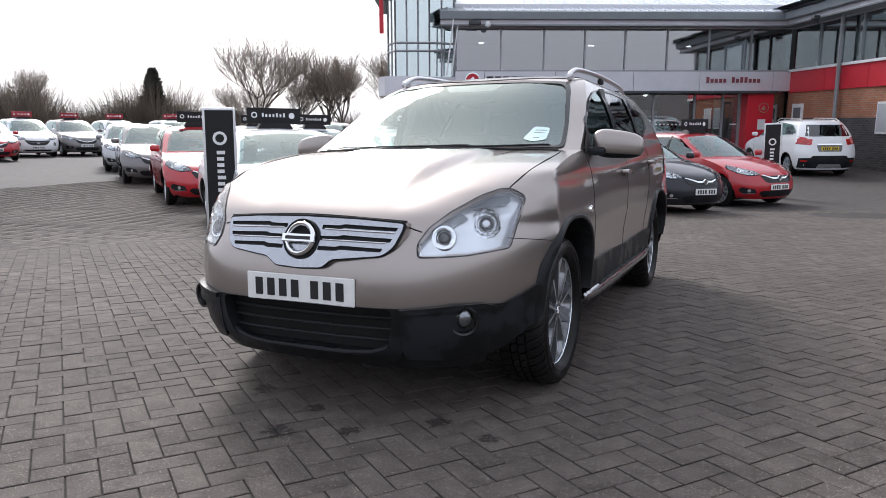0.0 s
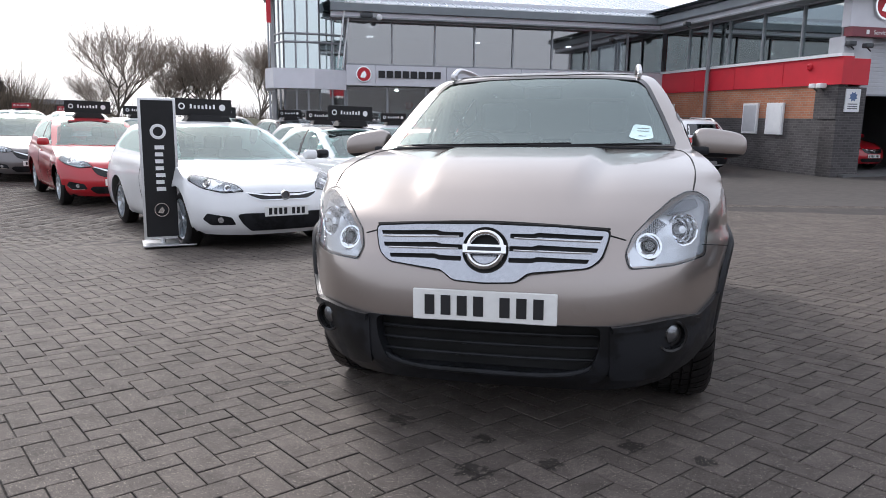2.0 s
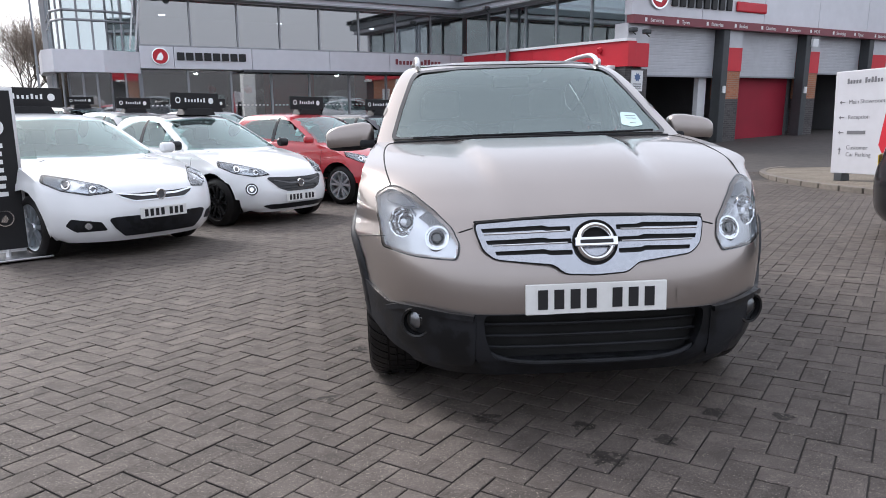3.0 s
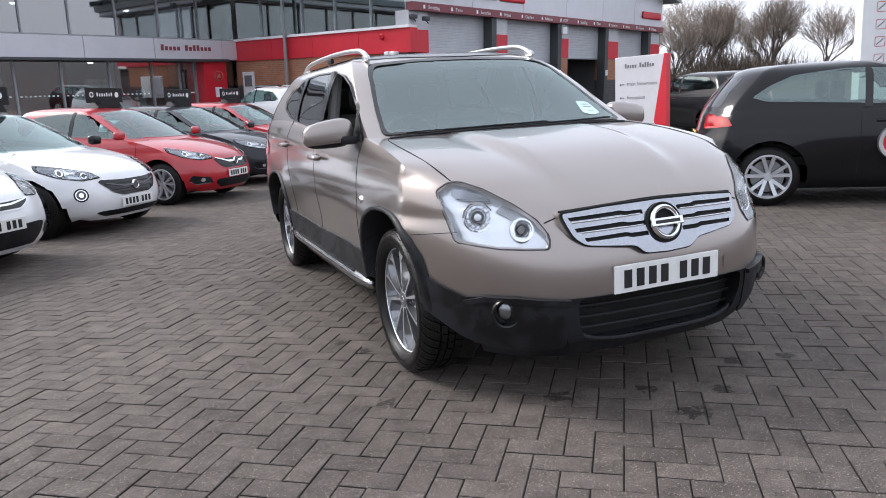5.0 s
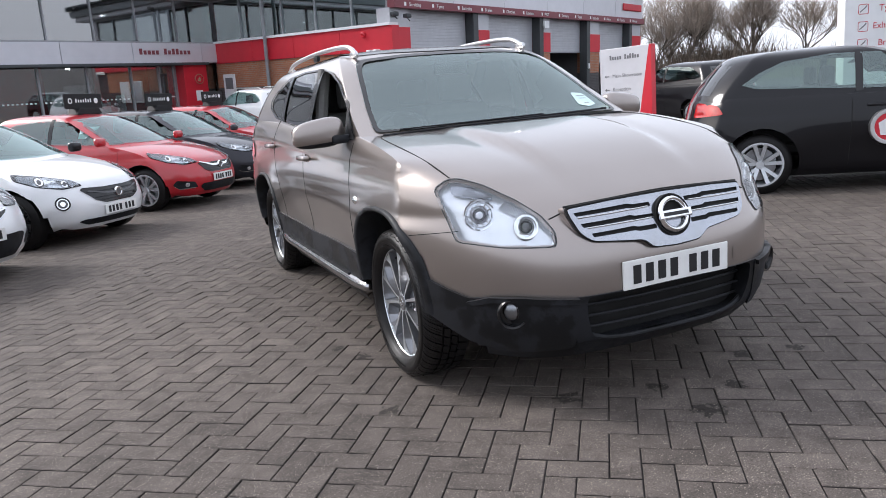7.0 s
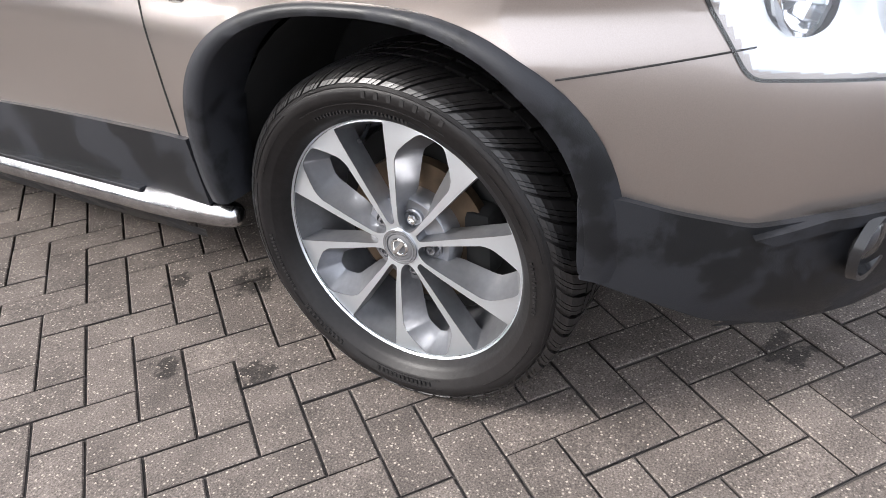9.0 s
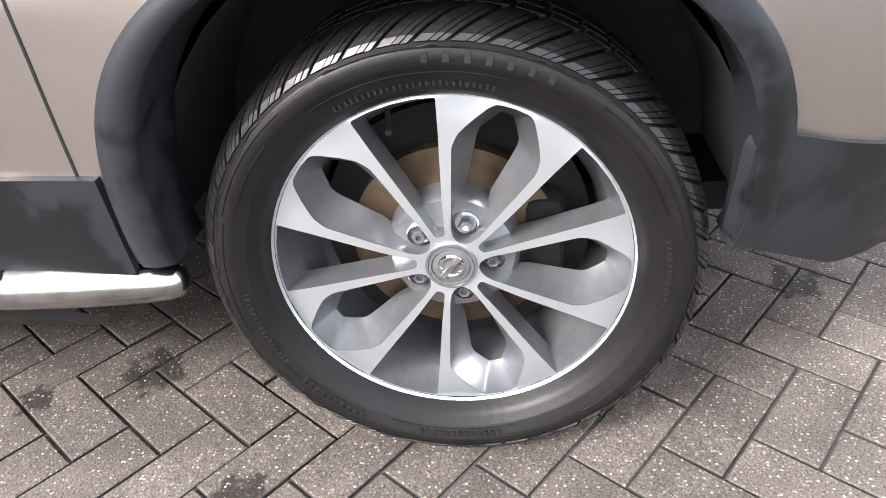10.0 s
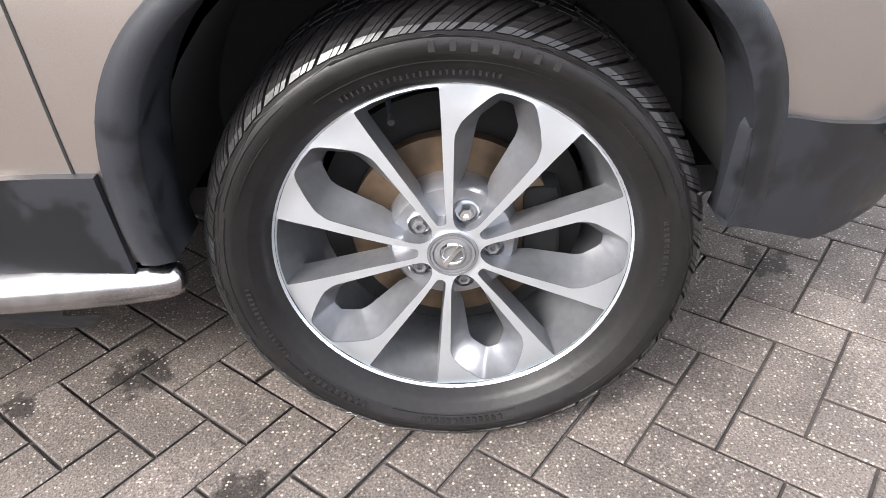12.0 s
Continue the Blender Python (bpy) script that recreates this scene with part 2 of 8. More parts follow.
def tube(points, radius, sides=10, closed=False, cap=True):
    """A round bar along 3D points; radius may be a list."""
    bm = bmesh.new()
    pts = [Vector(p) for p in points]
    n = len(pts)
    rad = radius if isinstance(radius, (list, tuple)) else [radius] * n
    rings, side = [], None
    for i, p in enumerate(pts):
        a = pts[i - 1] if (i > 0 or closed) else p
        b = pts[(i + 1) % n] if (i < n - 1 or closed) else p
        d = (b - a).normalized()
        if side is None:
            side = d.orthogonal().normalized()
        side = (side - d * side.dot(d)).normalized()
        up = d.cross(side)
        rings.append([bm.verts.new(p + rad[i] * (math.cos(t) * side + math.sin(t) * up)) for t in (2 * math.pi * k / sides for k in range(sides))])
    for i in range(n if closed else n - 1):
        r0, r1 = rings[i], rings[(i + 1) % n]
        for k in range(sides):
            bm.faces.new((r0[k], r0[(k + 1) % sides], r1[(k + 1) % sides], r1[k]))
    if cap and not closed:
        bm.faces.new(rings[0][::-1])
        bm.faces.new(rings[-1])
    bmesh.ops.recalc_face_normals(bm, faces=bm.faces)
    return bm


def lathe(profile, steps=48, axis="x", centre=(0, 0, 0), close=True):
    """Turn a profile of (along, radius) about an axis."""
    bm = bmesh.new()
    rings = []
    for k in range(steps):
        t = 2 * math.pi * k / steps
        ring = []
        for a, r in profile:
            if axis == "x":
                p = (a, r * math.cos(t), r * math.sin(t))
            elif axis == "y":
                p = (r * math.cos(t), a, r * math.sin(t))
            else:
                p = (r * math.cos(t), r * math.sin(t), a)
            ring.append(bm.verts.new((p[0] + centre[0], p[1] + centre[1], p[2] + centre[2])))
        rings.append(ring)
    m = len(profile)
    for k in range(steps):
        r0, r1 = rings[k], rings[(k + 1) % steps]
        for i in range(m if close else m - 1):
            bm.faces.new((r0[i], r1[i], r1[(i + 1) % m], r0[(i + 1) % m]))
    bmesh.ops.remove_doubles(bm, verts=bm.verts, dist=1e-5)
    bmesh.ops.recalc_face_normals(bm, faces=bm.faces)
    return bm


def curve_key(rows, x):
    """Smooth value(s) at x from rows of (x, values...)."""
    if x <= rows[0][0]:
        return rows[0][1:]
    if x >= rows[-1][0]:
        return rows[-1][1:]
    for i in range(len(rows) - 1):
        if rows[i][0] <= x <= rows[i + 1][0]:
            a, b = rows[i], rows[i + 1]
            p = rows[i - 1] if i else a
            q = rows[i + 2] if i + 2 < len(rows) else b
            h = b[0] - a[0]
            t = (x - a[0]) / h
            out = []
            for j in range(1, len(a)):
                da = (b[j] - p[j]) / (b[0] - p[0])
                db = (q[j] - a[j]) / (q[0] - a[0])
                t2, t3 = t * t, t * t * t
                out.append((2 * t3 - 3 * t2 + 1) * a[j] + (t3 - 2 * t2 + t) * h * da + (3 * t2 - 2 * t3) * b[j] + (t3 - t2) * h * db)
            return tuple(out)


def inside(poly, u, v):
    c = False
    n = len(poly)
    j = n - 1
    for i in range(n):
        if (poly[i][1] > v) != (poly[j][1] > v) and u < (poly[j][0] - poly[i][0]) * (v - poly[i][1]) / (poly[j][1] - poly[i][1]) + poly[i][0]:
            c = not c
        j = i
    return c


def rounded(poly, r, steps=4):
    """A 2D outline with its corners rounded."""
    out = []
    n = len(poly)
    for i in range(n):
        p, a, b = Vector(poly[i]), Vector(poly[i - 1]), Vector(poly[(i + 1) % n])
        da, db = a - p, b - p
        k = min(r, da.length * 0.45, db.length * 0.45)
        s, e = p + da.normalized() * k, p + db.normalized() * k
        for j in range(steps + 1):
            t = j / steps
            q = (1 - t) ** 2 * s + 2 * t * (1 - t) * p + t * t * e
            out.append((q.x, q.y))
    return out


def densify(poly, step):
    out = []
    n = len(poly)
    for i in range(n):
        a, b = Vector(poly[i]), Vector(poly[(i + 1) % n])
        k = max(1, int((b - a).length / step))
        for j in range(k):
            q = a.lerp(b, j / k)
            out.append((q.x, q.y))
    return out


def sheet(poly, step, mapping, thick=0.0, lift=0.0):
    """A panel with the given 2D outline, laid by mapping(u, v) -> (point, normal) on a curved surface; thick: how far its rim goes in."""
    edge = densify(poly, step)
    us, vs = [p[0] for p in edge], [p[1] for p in edge]
    pts = list(edge)
    u = min(us) + step * 0.5
    while u < max(us):
        v = min(vs) + step * 0.5
        while v < max(vs):
            if inside(edge, u, v) and min((u - a) ** 2 + (v - b) ** 2 for a, b in edge) > (0.45 * step) ** 2:
                pts.append((u, v))
            v += step
        u += step
    n = len(edge)
    vv, _, ff, _, _, _ = delaunay_2d_cdt([Vector(p) for p in pts], [(i, (i + 1) % n) for i in range(n)], [], 1, 1e-6)
    bm = bmesh.new()
    verts, norms = [], []
    for p in vv:
        hit = mapping(p.x, p.y)
        if hit is None:
            hit = (Vector((0, 0, 0)), Vector((0, 0, 1)), True)
        q, nn = hit[0], hit[1]
        verts.append(bm.verts.new(q + nn * lift) if len(hit) == 2 else None)
        norms.append(nn)
    for f in ff:
        vs_ = [verts[i] for i in f]
        if None in vs_ or len(set(vs_)) < 3:
            continue
        try:
            bm.faces.new(vs_)
        except ValueError:
            pass
    nsum = sum(norms, Vector())
    bm.normal_update()
    if sum((f.normal * f.calc_area() for f in bm.faces), Vector()).dot(nsum) < 0:
        bmesh.ops.reverse_faces(bm, faces=bm.faces)
    if thick:
        where = {v: nn for v, nn in zip(verts, norms) if v is not None}
        rim = [e for e in bm.edges if e.is_boundary]
        low = {}
        for e in rim:
            for v in e.verts:
                if v not in low:
                    low[v] = bm.verts.new(v.co - where[v] * thick)
        for e in rim:
            a, b = e.link_loops[0].vert, e.link_loops[0].link_loop_next.vert
            try:
                bm.faces.new((b, a, low[a], low[b]))
            except ValueError:
                pass
    return bm


def words(text, size, material, parent, m, depth=0.004, name="lettering", label="", align="LEFT"):
    """Flat raised lettering in the built-in font, as a mesh."""
    cu = bpy.data.curves.new("text", "FONT")
    cu.body, cu.size, cu.extrude, cu.align_x = text, size, depth, align
    ob = bpy.data.objects.new("text", cu)
    scene.collection.objects.link(ob)
    bpy.context.view_layer.update()
    me = bpy.data.meshes.new_from_object(ob.evaluated_get(bpy.context.evaluated_depsgraph_get()))
    bpy.data.objects.remove(ob)
    bpy.data.curves.remove(cu)
    me.name = name
    me.materials.clear()
    me.materials.append(material)
    out = new(name, me)
    out.parent = parent
    out.matrix_basis = m
    if label:
        tagged(out, label)
    return out

# ---- ground: level round the parked car, rising gently away to the far sides ----
def ground_z(x, y):
    a = -0.8 * x + 0.6 * y - 6.0
    b = 0.3 * x + 0.95 * y - 11.0
    up = 0.0
    if a > 0:
        up += 0.05 * (math.sqrt(a * a + 4) - 2)
    if b > 0:
        up += 0.04 * (math.sqrt(b * b + 4) - 2)
    return 2.4 * math.tanh(up / 2.4)


def paving_material(name, island):
    m = principled(name, (0.16, 0.15, 0.14), 0.8, 0.0, Specular_IOR_Level=0.25)
    b = m.node_tree.nodes["Principled BSDF"]
    tc = node(m, "ShaderNodeTexCoord")
    geo = node(m, "ShaderNodeNewGeometry")
    obj = node(m, "ShaderNodeObjectInfo")
    speck = node(m, "ShaderNodeTexNoise", Scale=260.0, Detail=2.0)
    mid = node(m, "ShaderNodeTexNoise", Scale=9.0, Detail=5.0)
    wide = node(m, "ShaderNodeTexNoise", Scale=0.45, Detail=3.0)
    for n in (speck, mid, wide):
        wire(m, geo.outputs["Position"], n.inputs["Vector"])
    ramp = node(m, "ShaderNodeValToRGB")
    e = ramp.color_ramp.elements
    e[0].position, e[0].color = 0.30, (0.049, 0.0405, 0.0355, 1)
    e[1].position, e[1].color = 0.52, (0.107, 0.090, 0.080, 1)
    x = ramp.color_ramp.elements.new(0.64)
    x.color = (0.122, 0.103, 0.091, 1)
    x = ramp.color_ramp.elements.new(0.69)
    x.color = (0.225, 0.195, 0.165, 1)
    wire(m, speck.outputs["Fac"], ramp.inputs["Fac"])
    rnd = node(m, "ShaderNodeMapRange", **{"To Min": 0.84, "To Max": 1.14})
    wire(m, (geo.outputs["Random Per Island"] if island else obj.outputs["Random"]), rnd.inputs["Value"])
    r2 = node(m, "ShaderNodeMapRange", **{"From Min": 0.32, "From Max": 0.68, "To Min": 0.74, "To Max": 1.18})
    wire(m, mid.outputs["Fac"], r2.inputs["Value"])
    r3 = node(m, "ShaderNodeMapRange", **{"From Min": 0.35, "From Max": 0.65, "To Min": 0.84, "To Max": 1.12})
    wire(m, wide.outputs["Fac"], r3.inputs["Value"])
    m1 = node(m, "ShaderNodeMath")
    m1.operation = "MULTIPLY"
    m2 = node(m, "ShaderNodeMath")
    m2.operation = "MULTIPLY"
    wire(m, rnd.outputs["Result"], m1.inputs[0])
    wire(m, r2.outputs["Result"], m1.inputs[1])
    wire(m, m1.outputs["Value"], m2.inputs[0])
    wire(m, r3.outputs["Result"], m2.inputs[1])
    # oil and dirt marks on the paving in front of the car
    marks = None
    for px, py, r in ((-0.39, -0.66, 0.16), (0.0, -1.06, 0.17), (0.54, -0.72, 0.14), (-0.02, -0.78, 0.12), (0.78, -0.80, 0.10), (-0.66, 0.60, 0.16), (0.25, -0.95, 0.12), (-0.95, 0.35, 0.12), (-1.02, 0.55, 0.10), (-0.75, 0.80, 0.10), (-1.05, -0.35, 0.12)):
        d = node(m, "ShaderNodeVectorMath")
        d.operation = "DISTANCE"
        d.inputs[1].default_value = (px, py, 0)
        wire(m, geo.outputs["Position"], d.inputs[0])
        s = node(m, "ShaderNodeMapRange", **{"From Min": 0.0, "From Max": r, "To Min": 1.0, "To Max": 0.0})
        wire(m, d.outputs["Value"], s.inputs["Value"])
        if marks is None:
            marks = s.outputs["Result"]
        else:
            mx = node(m, "ShaderNodeMath")
            mx.operation = "MAXIMUM"
            wire(m, marks, mx.inputs[0])
            wire(m, s.outputs["Result"], mx.inputs[1])
            marks = mx.outputs["Value"]
    blot = node(m, "ShaderNodeTexNoise", Scale=24.0, Detail=7.0)
    wire(m, geo.outputs["Position"], blot.inputs["Vector"])
    mm = node(m, "ShaderNodeMath")
    mm.operation = "MULTIPLY"
    wire(m, marks, mm.inputs[0])
    wire(m, blot.outputs["Fac"], mm.inputs[1])
    oil = node(m, "ShaderNodeMapRange", **{"From Min": 0.30, "From Max": 0.37, "To Min": 1.0, "To Max": 0.32})
    wire(m, mm.outputs["Value"], oil.inputs["Value"])
    m3 = node(m, "ShaderNodeMath")
    m3.operation = "MULTIPLY"
    wire(m, m2.outputs["Value"], m3.inputs[0])
    wire(m, oil.outputs["Result"], m3.inputs[1])
    sc = node(m, "ShaderNodeVectorMath")
    sc.operation = "SCALE"
    wire(m, ramp.outputs["Color"], sc.inputs[0])
    wire(m, m3.outputs["Value"], sc.inputs["Scale"])
    # pale stone chips in the worn face
    chips = node(m, "ShaderNodeTexVoronoi", Scale=150.0)
    wire(m, geo.outputs["Position"], chips.inputs["Vector"])
    near = node(m, "ShaderNodeMapRange", **{"From Min": 0.28, "From Max": 0.40, "To Min": 1.0, "To Max": 0.0})
    wire(m, chips.outputs["Distance"], near.inputs["Value"])
    split = node(m, "ShaderNodeSeparateColor")
    wire(m, chips.outputs["Color"], split.inputs["Color"])
    few = node(m, "ShaderNodeMapRange", **{"From Min": 0.70, "From Max": 0.98, "To Min": 0.0, "To Max": 1.0})
    wire(m, split.outputs["Red"], few.inputs["Value"])
    both = node(m, "ShaderNodeMath")
    both.operation = "MULTIPLY"
    wire(m, near.outputs["Result"], both.inputs[0])
    wire(m, few.outputs["Result"], both.inputs[1])
    chip_mix = node(m, "ShaderNodeMixRGB")
    chip_mix.inputs["Color2"].default_value = (0.34, 0.30, 0.25, 1)
    wire(m, both.outputs["Value"], chip_mix.inputs["Fac"])
    wire(m, sc.outputs["Vector"], chip_mix.inputs["Color1"])
    wire(m, chip_mix.outputs["Color"], b.inputs["Base Color"])
    bp = node(m, "ShaderNodeBump", Strength=0.5, Distance=0.003)
    wire(m, speck.outputs["Fac"], bp.inputs["Height"])
    wire(m, bp.outputs["Normal"], b.inputs["Normal"])
    return m


BLOCKS = paving_material("block_paving", False)
BLOCKS_JOINED = paving_material("block_paving_field", True)
FAR_PAVING = grain(principled("worn_paving_far", (0.055, 0.048, 0.044), 0.8), 5, 0.22, 0.16, 0.25, 0.1)
SAND = grain(principled("dark_joint_sand", (0.042, 0.036, 0.033), 0.95), 60, 0.3, 0.25, 3, 0.3)
U = Vector((math.cos(radians(53)), math.sin(radians(53)), 0))
V = Vector((-math.sin(radians(53)), math.cos(radians(53)), 0))
ORIGIN, PITCH = U * -0.75 + V * 0.473, 0.105


def ground_sheet():
    bm = bmesh.new()
    xs = [-900, -400, -150, -80] + [-60 + 2 * i for i in range(51)] + [60, 100, 200, 500, 900]
    ys = [-900, -300, -100, -40, -20] + [-12 + 2 * i for i in range(38)] + [75, 100, 150, 300, 900]
    grid = [[bm.verts.new((x, y, ground_z(x, y) - 0.007)) for x in xs] for y in ys]
    for j in range(len(ys) - 1):
        for i in range(len(xs) - 1):
            f = bm.faces.new((grid[j][i], grid[j][i + 1], grid[j + 1][i + 1], grid[j + 1][i]))
            near = -16 < xs[i] and xs[i + 1] < 10.5 and -5 < ys[j] and ys[j + 1] < 13
            f.material_index = 1 if near else 0
    ob = part("ground", bm, [FAR_PAVING, SAND], None, "", True)
    return tagged(ob, "grey herringbone block paved car lot with dark joints", "paving", kind="structure")


ground_ob = ground_sheet()

# ---- cars ----
def ring_stack(rows, fine, flare=None, warp=None, nf=14, ns=40, nr=12):
    """Slices of a body from low to high. A row: level, z, front y, rear y, half width, front depth, front power, rear depth, rear power."""
    top = rows[-1][0]
    levels = sorted({round(top * i / fine, 4) for i in range(fine + 1)})
    grid = []
    for lv in levels:
        z, yf, yr, w, af, pf, ar, pr = curve_key(rows, lv)
        half = []
        ks = [1 - (1 - k / nf) ** 1.7 for k in range(nf + 1)]
        for k in ks:
            half.append((w * k, yf + af * k ** pf))
        y0, y1 = yf + af, yr - ar
        for i in range(1, ns):
            half.append((w, y0 + (y1 - y0) * i / ns))
        kr = [1 - (1 - k / nr) ** 1.7 for k in range(nr + 1)]
        for k in reversed(kr):
            half.append((w * k, yr - ar * k ** pr))
        ring = []
        for x, y in half:
            if flare:
                x = x * (1 + flare(y, z))
            zz = z + (warp(x, y, z) if warp else 0.0)
            ring.append(Vector((x, y, zz)))
        grid.append(ring)
    return grid


def stack_bm(grids, drop=None, keep_top=True, fine_cut=False):
    """Mesh of both halves of the ring stacks; drop(centre, normal) leaves faces out."""
    bm = bmesh.new()
    for grid in grids:
        n = len(grid[0])
        for sx in (1, -1):
            vs = [[bm.verts.new((sx * p.x, p.y, p.z)) for p in ring] for ring in grid]
            for j in range(len(grid) - 1):
                for i in range(n - 1):
                    q = [vs[j][i], vs[j][i + 1], vs[j + 1][i + 1], vs[j + 1][i]]
                    if sx < 0:
                        q = q[::-1]
                    try:
                        bm.faces.new(q)
                    except ValueError:
                        pass
            if keep_top:
                ring = vs[-1]
                m = n // 2
                for i in range(m):
                    a, b, c, d = ring[i], ring[i + 1], ring[n - 2 - i], ring[n - 1 - i]
                    q = [a, b, c, d] if sx > 0 else [d, c, b, a]
                    if len(set(q)) == 4 and i + 1 < n - 2 - i:
                        bm.faces.new(q)
    bmesh.ops.remove_doubles(bm, verts=bm.verts, dist=1e-4)
    bmesh.ops.dissolve_degenerate(bm, dist=1e-5, edges=bm.edges)
    bmesh.ops.recalc_face_normals(bm, faces=bm.faces)
    if drop:
        bm.normal_update()
        mixed = [f for f in bm.faces if 0 < sum(bool(drop(v.co, f.normal)) for v in f.verts) < len(f.verts)] if fine_cut else []
        if mixed:
            bmesh.ops.subdivide_edges(bm, edges=list({e for f in mixed for e in f.edges}), cuts=4, use_grid_fill=True)
            bm.normal_update()
        gone = [f for f in bm.faces if drop(f.calc_center_median(), f.normal)]
        bmesh.ops.delete(bm, geom=gone, context="FACES")
    return bm


def bvh_of(bm):
    bm.normal_update()
    return BVHTree.FromBMesh(bm)


def side_map(tree, sx=1):
    """(y, z) -> the body's side surface."""
    def f(u, v):
        hit = tree.ray_cast(Vector((sx * 3, u, v)), Vector((-sx, 0, 0)))
        if hit[0] is None:
            return None
        n = hit[1]
        return hit[0], (n if n.x * sx > 0 else -n)
    return f


def front_map(tree, sy=-1):
    """(x, z) -> the body's front (or rear) surface."""
    def f(u, v):
        hit = tree.ray_cast(Vector((u, 10 * sy, v)), Vector((0, -sy, 0)))
        if hit[0] is None:
            return None
        n = hit[1]
        return hit[0], (n if n.y * sy > 0 else -n)
    return f


def top_map(tree):
    """(x, y) -> the body's upper surface."""
    def f(u, v):
        hit = tree.ray_cast(Vector((u, v, 5)), Vector((0, 0, -1)))
        if hit[0] is None:
            return None
        n = hit[1]
        return hit[0], (n if n.z > 0 else -n)
    return f


def skew_map(tree, sx, turn):
    """(across, z) seen from a corner of the nose, turned by degrees from straight ahead."""
    c, s = math.cos(radians(turn)), math.sin(radians(turn))
    side, way = Vector((sx * c, s, 0)), Vector((-sx * s, c, 0))

    def f(u, v):
        o = side * u + Vector((0, 0, v)) - way * 5
        hit = tree.ray_cast(o, way)
        if hit[0] is None:
            return None
        n = hit[1]
        return hit[0], (n if n.dot(way) < 0 else -n)
    return f


def arch_cut(bm, centre_y, centre_z, radius, inner=0.5, tall=None):
    """Open the wheel arches: drop the faces inside and bring the rim onto the outline (a circle, or a flattened arch of height tall)."""
    def d(p):
        u, v = abs(p.y - centre_y), p.z - centre_z
        if tall is None:
            return math.hypot(u, v) / radius
        return (u / radius) if v < 0 else ((u / radius) ** 2.46 + (v / tall) ** 2.46) ** (1 / 2.46)
    gone = [f for f in bm.faces if abs(f.calc_center_median().x) > inner and d(f.calc_center_median()) < 1]
    bmesh.ops.delete(bm, geom=gone, context="FACES")
    for v in bm.verts:
        if abs(v.co.x) > inner and abs(d(v.co) - 1) * radius < 0.09 and v.is_boundary:
            k = 1 / max(d(v.co), 1e-4)
            z = centre_z + (v.co.z - centre_z) * k if (tall is None or v.co.z > centre_z) else v.co.z
            if z > 0.16:
                v.co.y, v.co.z = centre_y + (v.co.y - centre_y) * k, z


def simple_wheel(parent, x, y, r, rim, tyre_w=0.2, spokes=5, material=None):
    """Wheel of a parked car: tyre, rim with spokes, hub cap. x is the outer face."""
    s = 1 if x > 0 else -1
    w = part("wheel", lathe([(x - s * tyre_w, rim), (x - s * tyre_w, r - 0.04), (x - s * (tyre_w - 0.04), r), (x - s * 0.04, r), (x - s * 0.004, r - 0.045), (x, r - 0.075), (x - s * 0.012, rim + 0.004), (x - s * 0.02, rim)], 40, "x", (0, y, r)), RUBBER, parent, "", True)
    bm = bmesh.new()
    ring = lathe([(x - s * 0.015, rim + 0.006), (x - s * 0.015, rim - 0.02), (x - s * 0.12, rim - 0.045), (x - s * 0.12, rim)], 40, "x", (0, y, r))
    me = bpy.data.meshes.new("t")
    ring.to_mesh(me)
    ring.free()
    bm.from_mesh(me)
    bpy.data.meshes.remove(me)
    for k in range(spokes):
        for off in (-0.16, 0.16):
            a0, a1 = 2 * math.pi * k / spokes + math.pi / 2 + off * 0.6, 2 * math.pi * k / spokes + math.pi / 2 + off * 1.6
            for (ra, aa, wa), (rb, ab, wb) in (((0.035, a0, 0.016), (rim - 0.012, a1, 0.02)),):
                pa, pb = Vector((0, ra * math.cos(aa), ra * math.sin(aa))), Vector((0, rb * math.cos(ab), rb * math.sin(ab)))
                d = (pb - pa).normalized()
                n = Vector((0, -d.z, d.y))
                q = []
                for p, ww, xo in ((pa, wa, 0.03), (pb, wb, 0.012)):
                    for sg in (-1, 1):
                        q.append((p + n * sg * ww, xo))
                top = [bm.verts.new((x - s * xo, y + p.y, r + p.z)) for p, xo in q]
                low = [bm.verts.new((x - s * (xo + 0.03), y + p.y, r + p.z)) for p, xo in q]
                for f in ((0, 1, 3, 2),):
                    bm.faces.new([top[i] for i in f])
                for a, b in ((0, 1), (1, 3), (3, 2), (2, 0)):
                    bm.faces.new((top[a], top[b], low[b], low[a]))
    bmesh.ops.recalc_face_normals(bm, faces=bm.faces)
    part("rim", bm, material or ALLOY, w)
    part("hub_cap", lathe([(x - s * 0.02, 0.001), (x - s * 0.02, 0.04), (x - s * 0.04, 0.05), (x - s * 0.07, 0.001)], 20, "x", (0, y, r), False), material or ALLOY, w)
    part("brake_disc", lathe([(x - s * 0.09, 0.03), (x - s * 0.09, rim - 0.06), (x - s * 0.11, rim - 0.06), (x - s * 0.11, 0.03)], 24, "x", (0, y, r)), ALLOY_DARK, w)
    return w


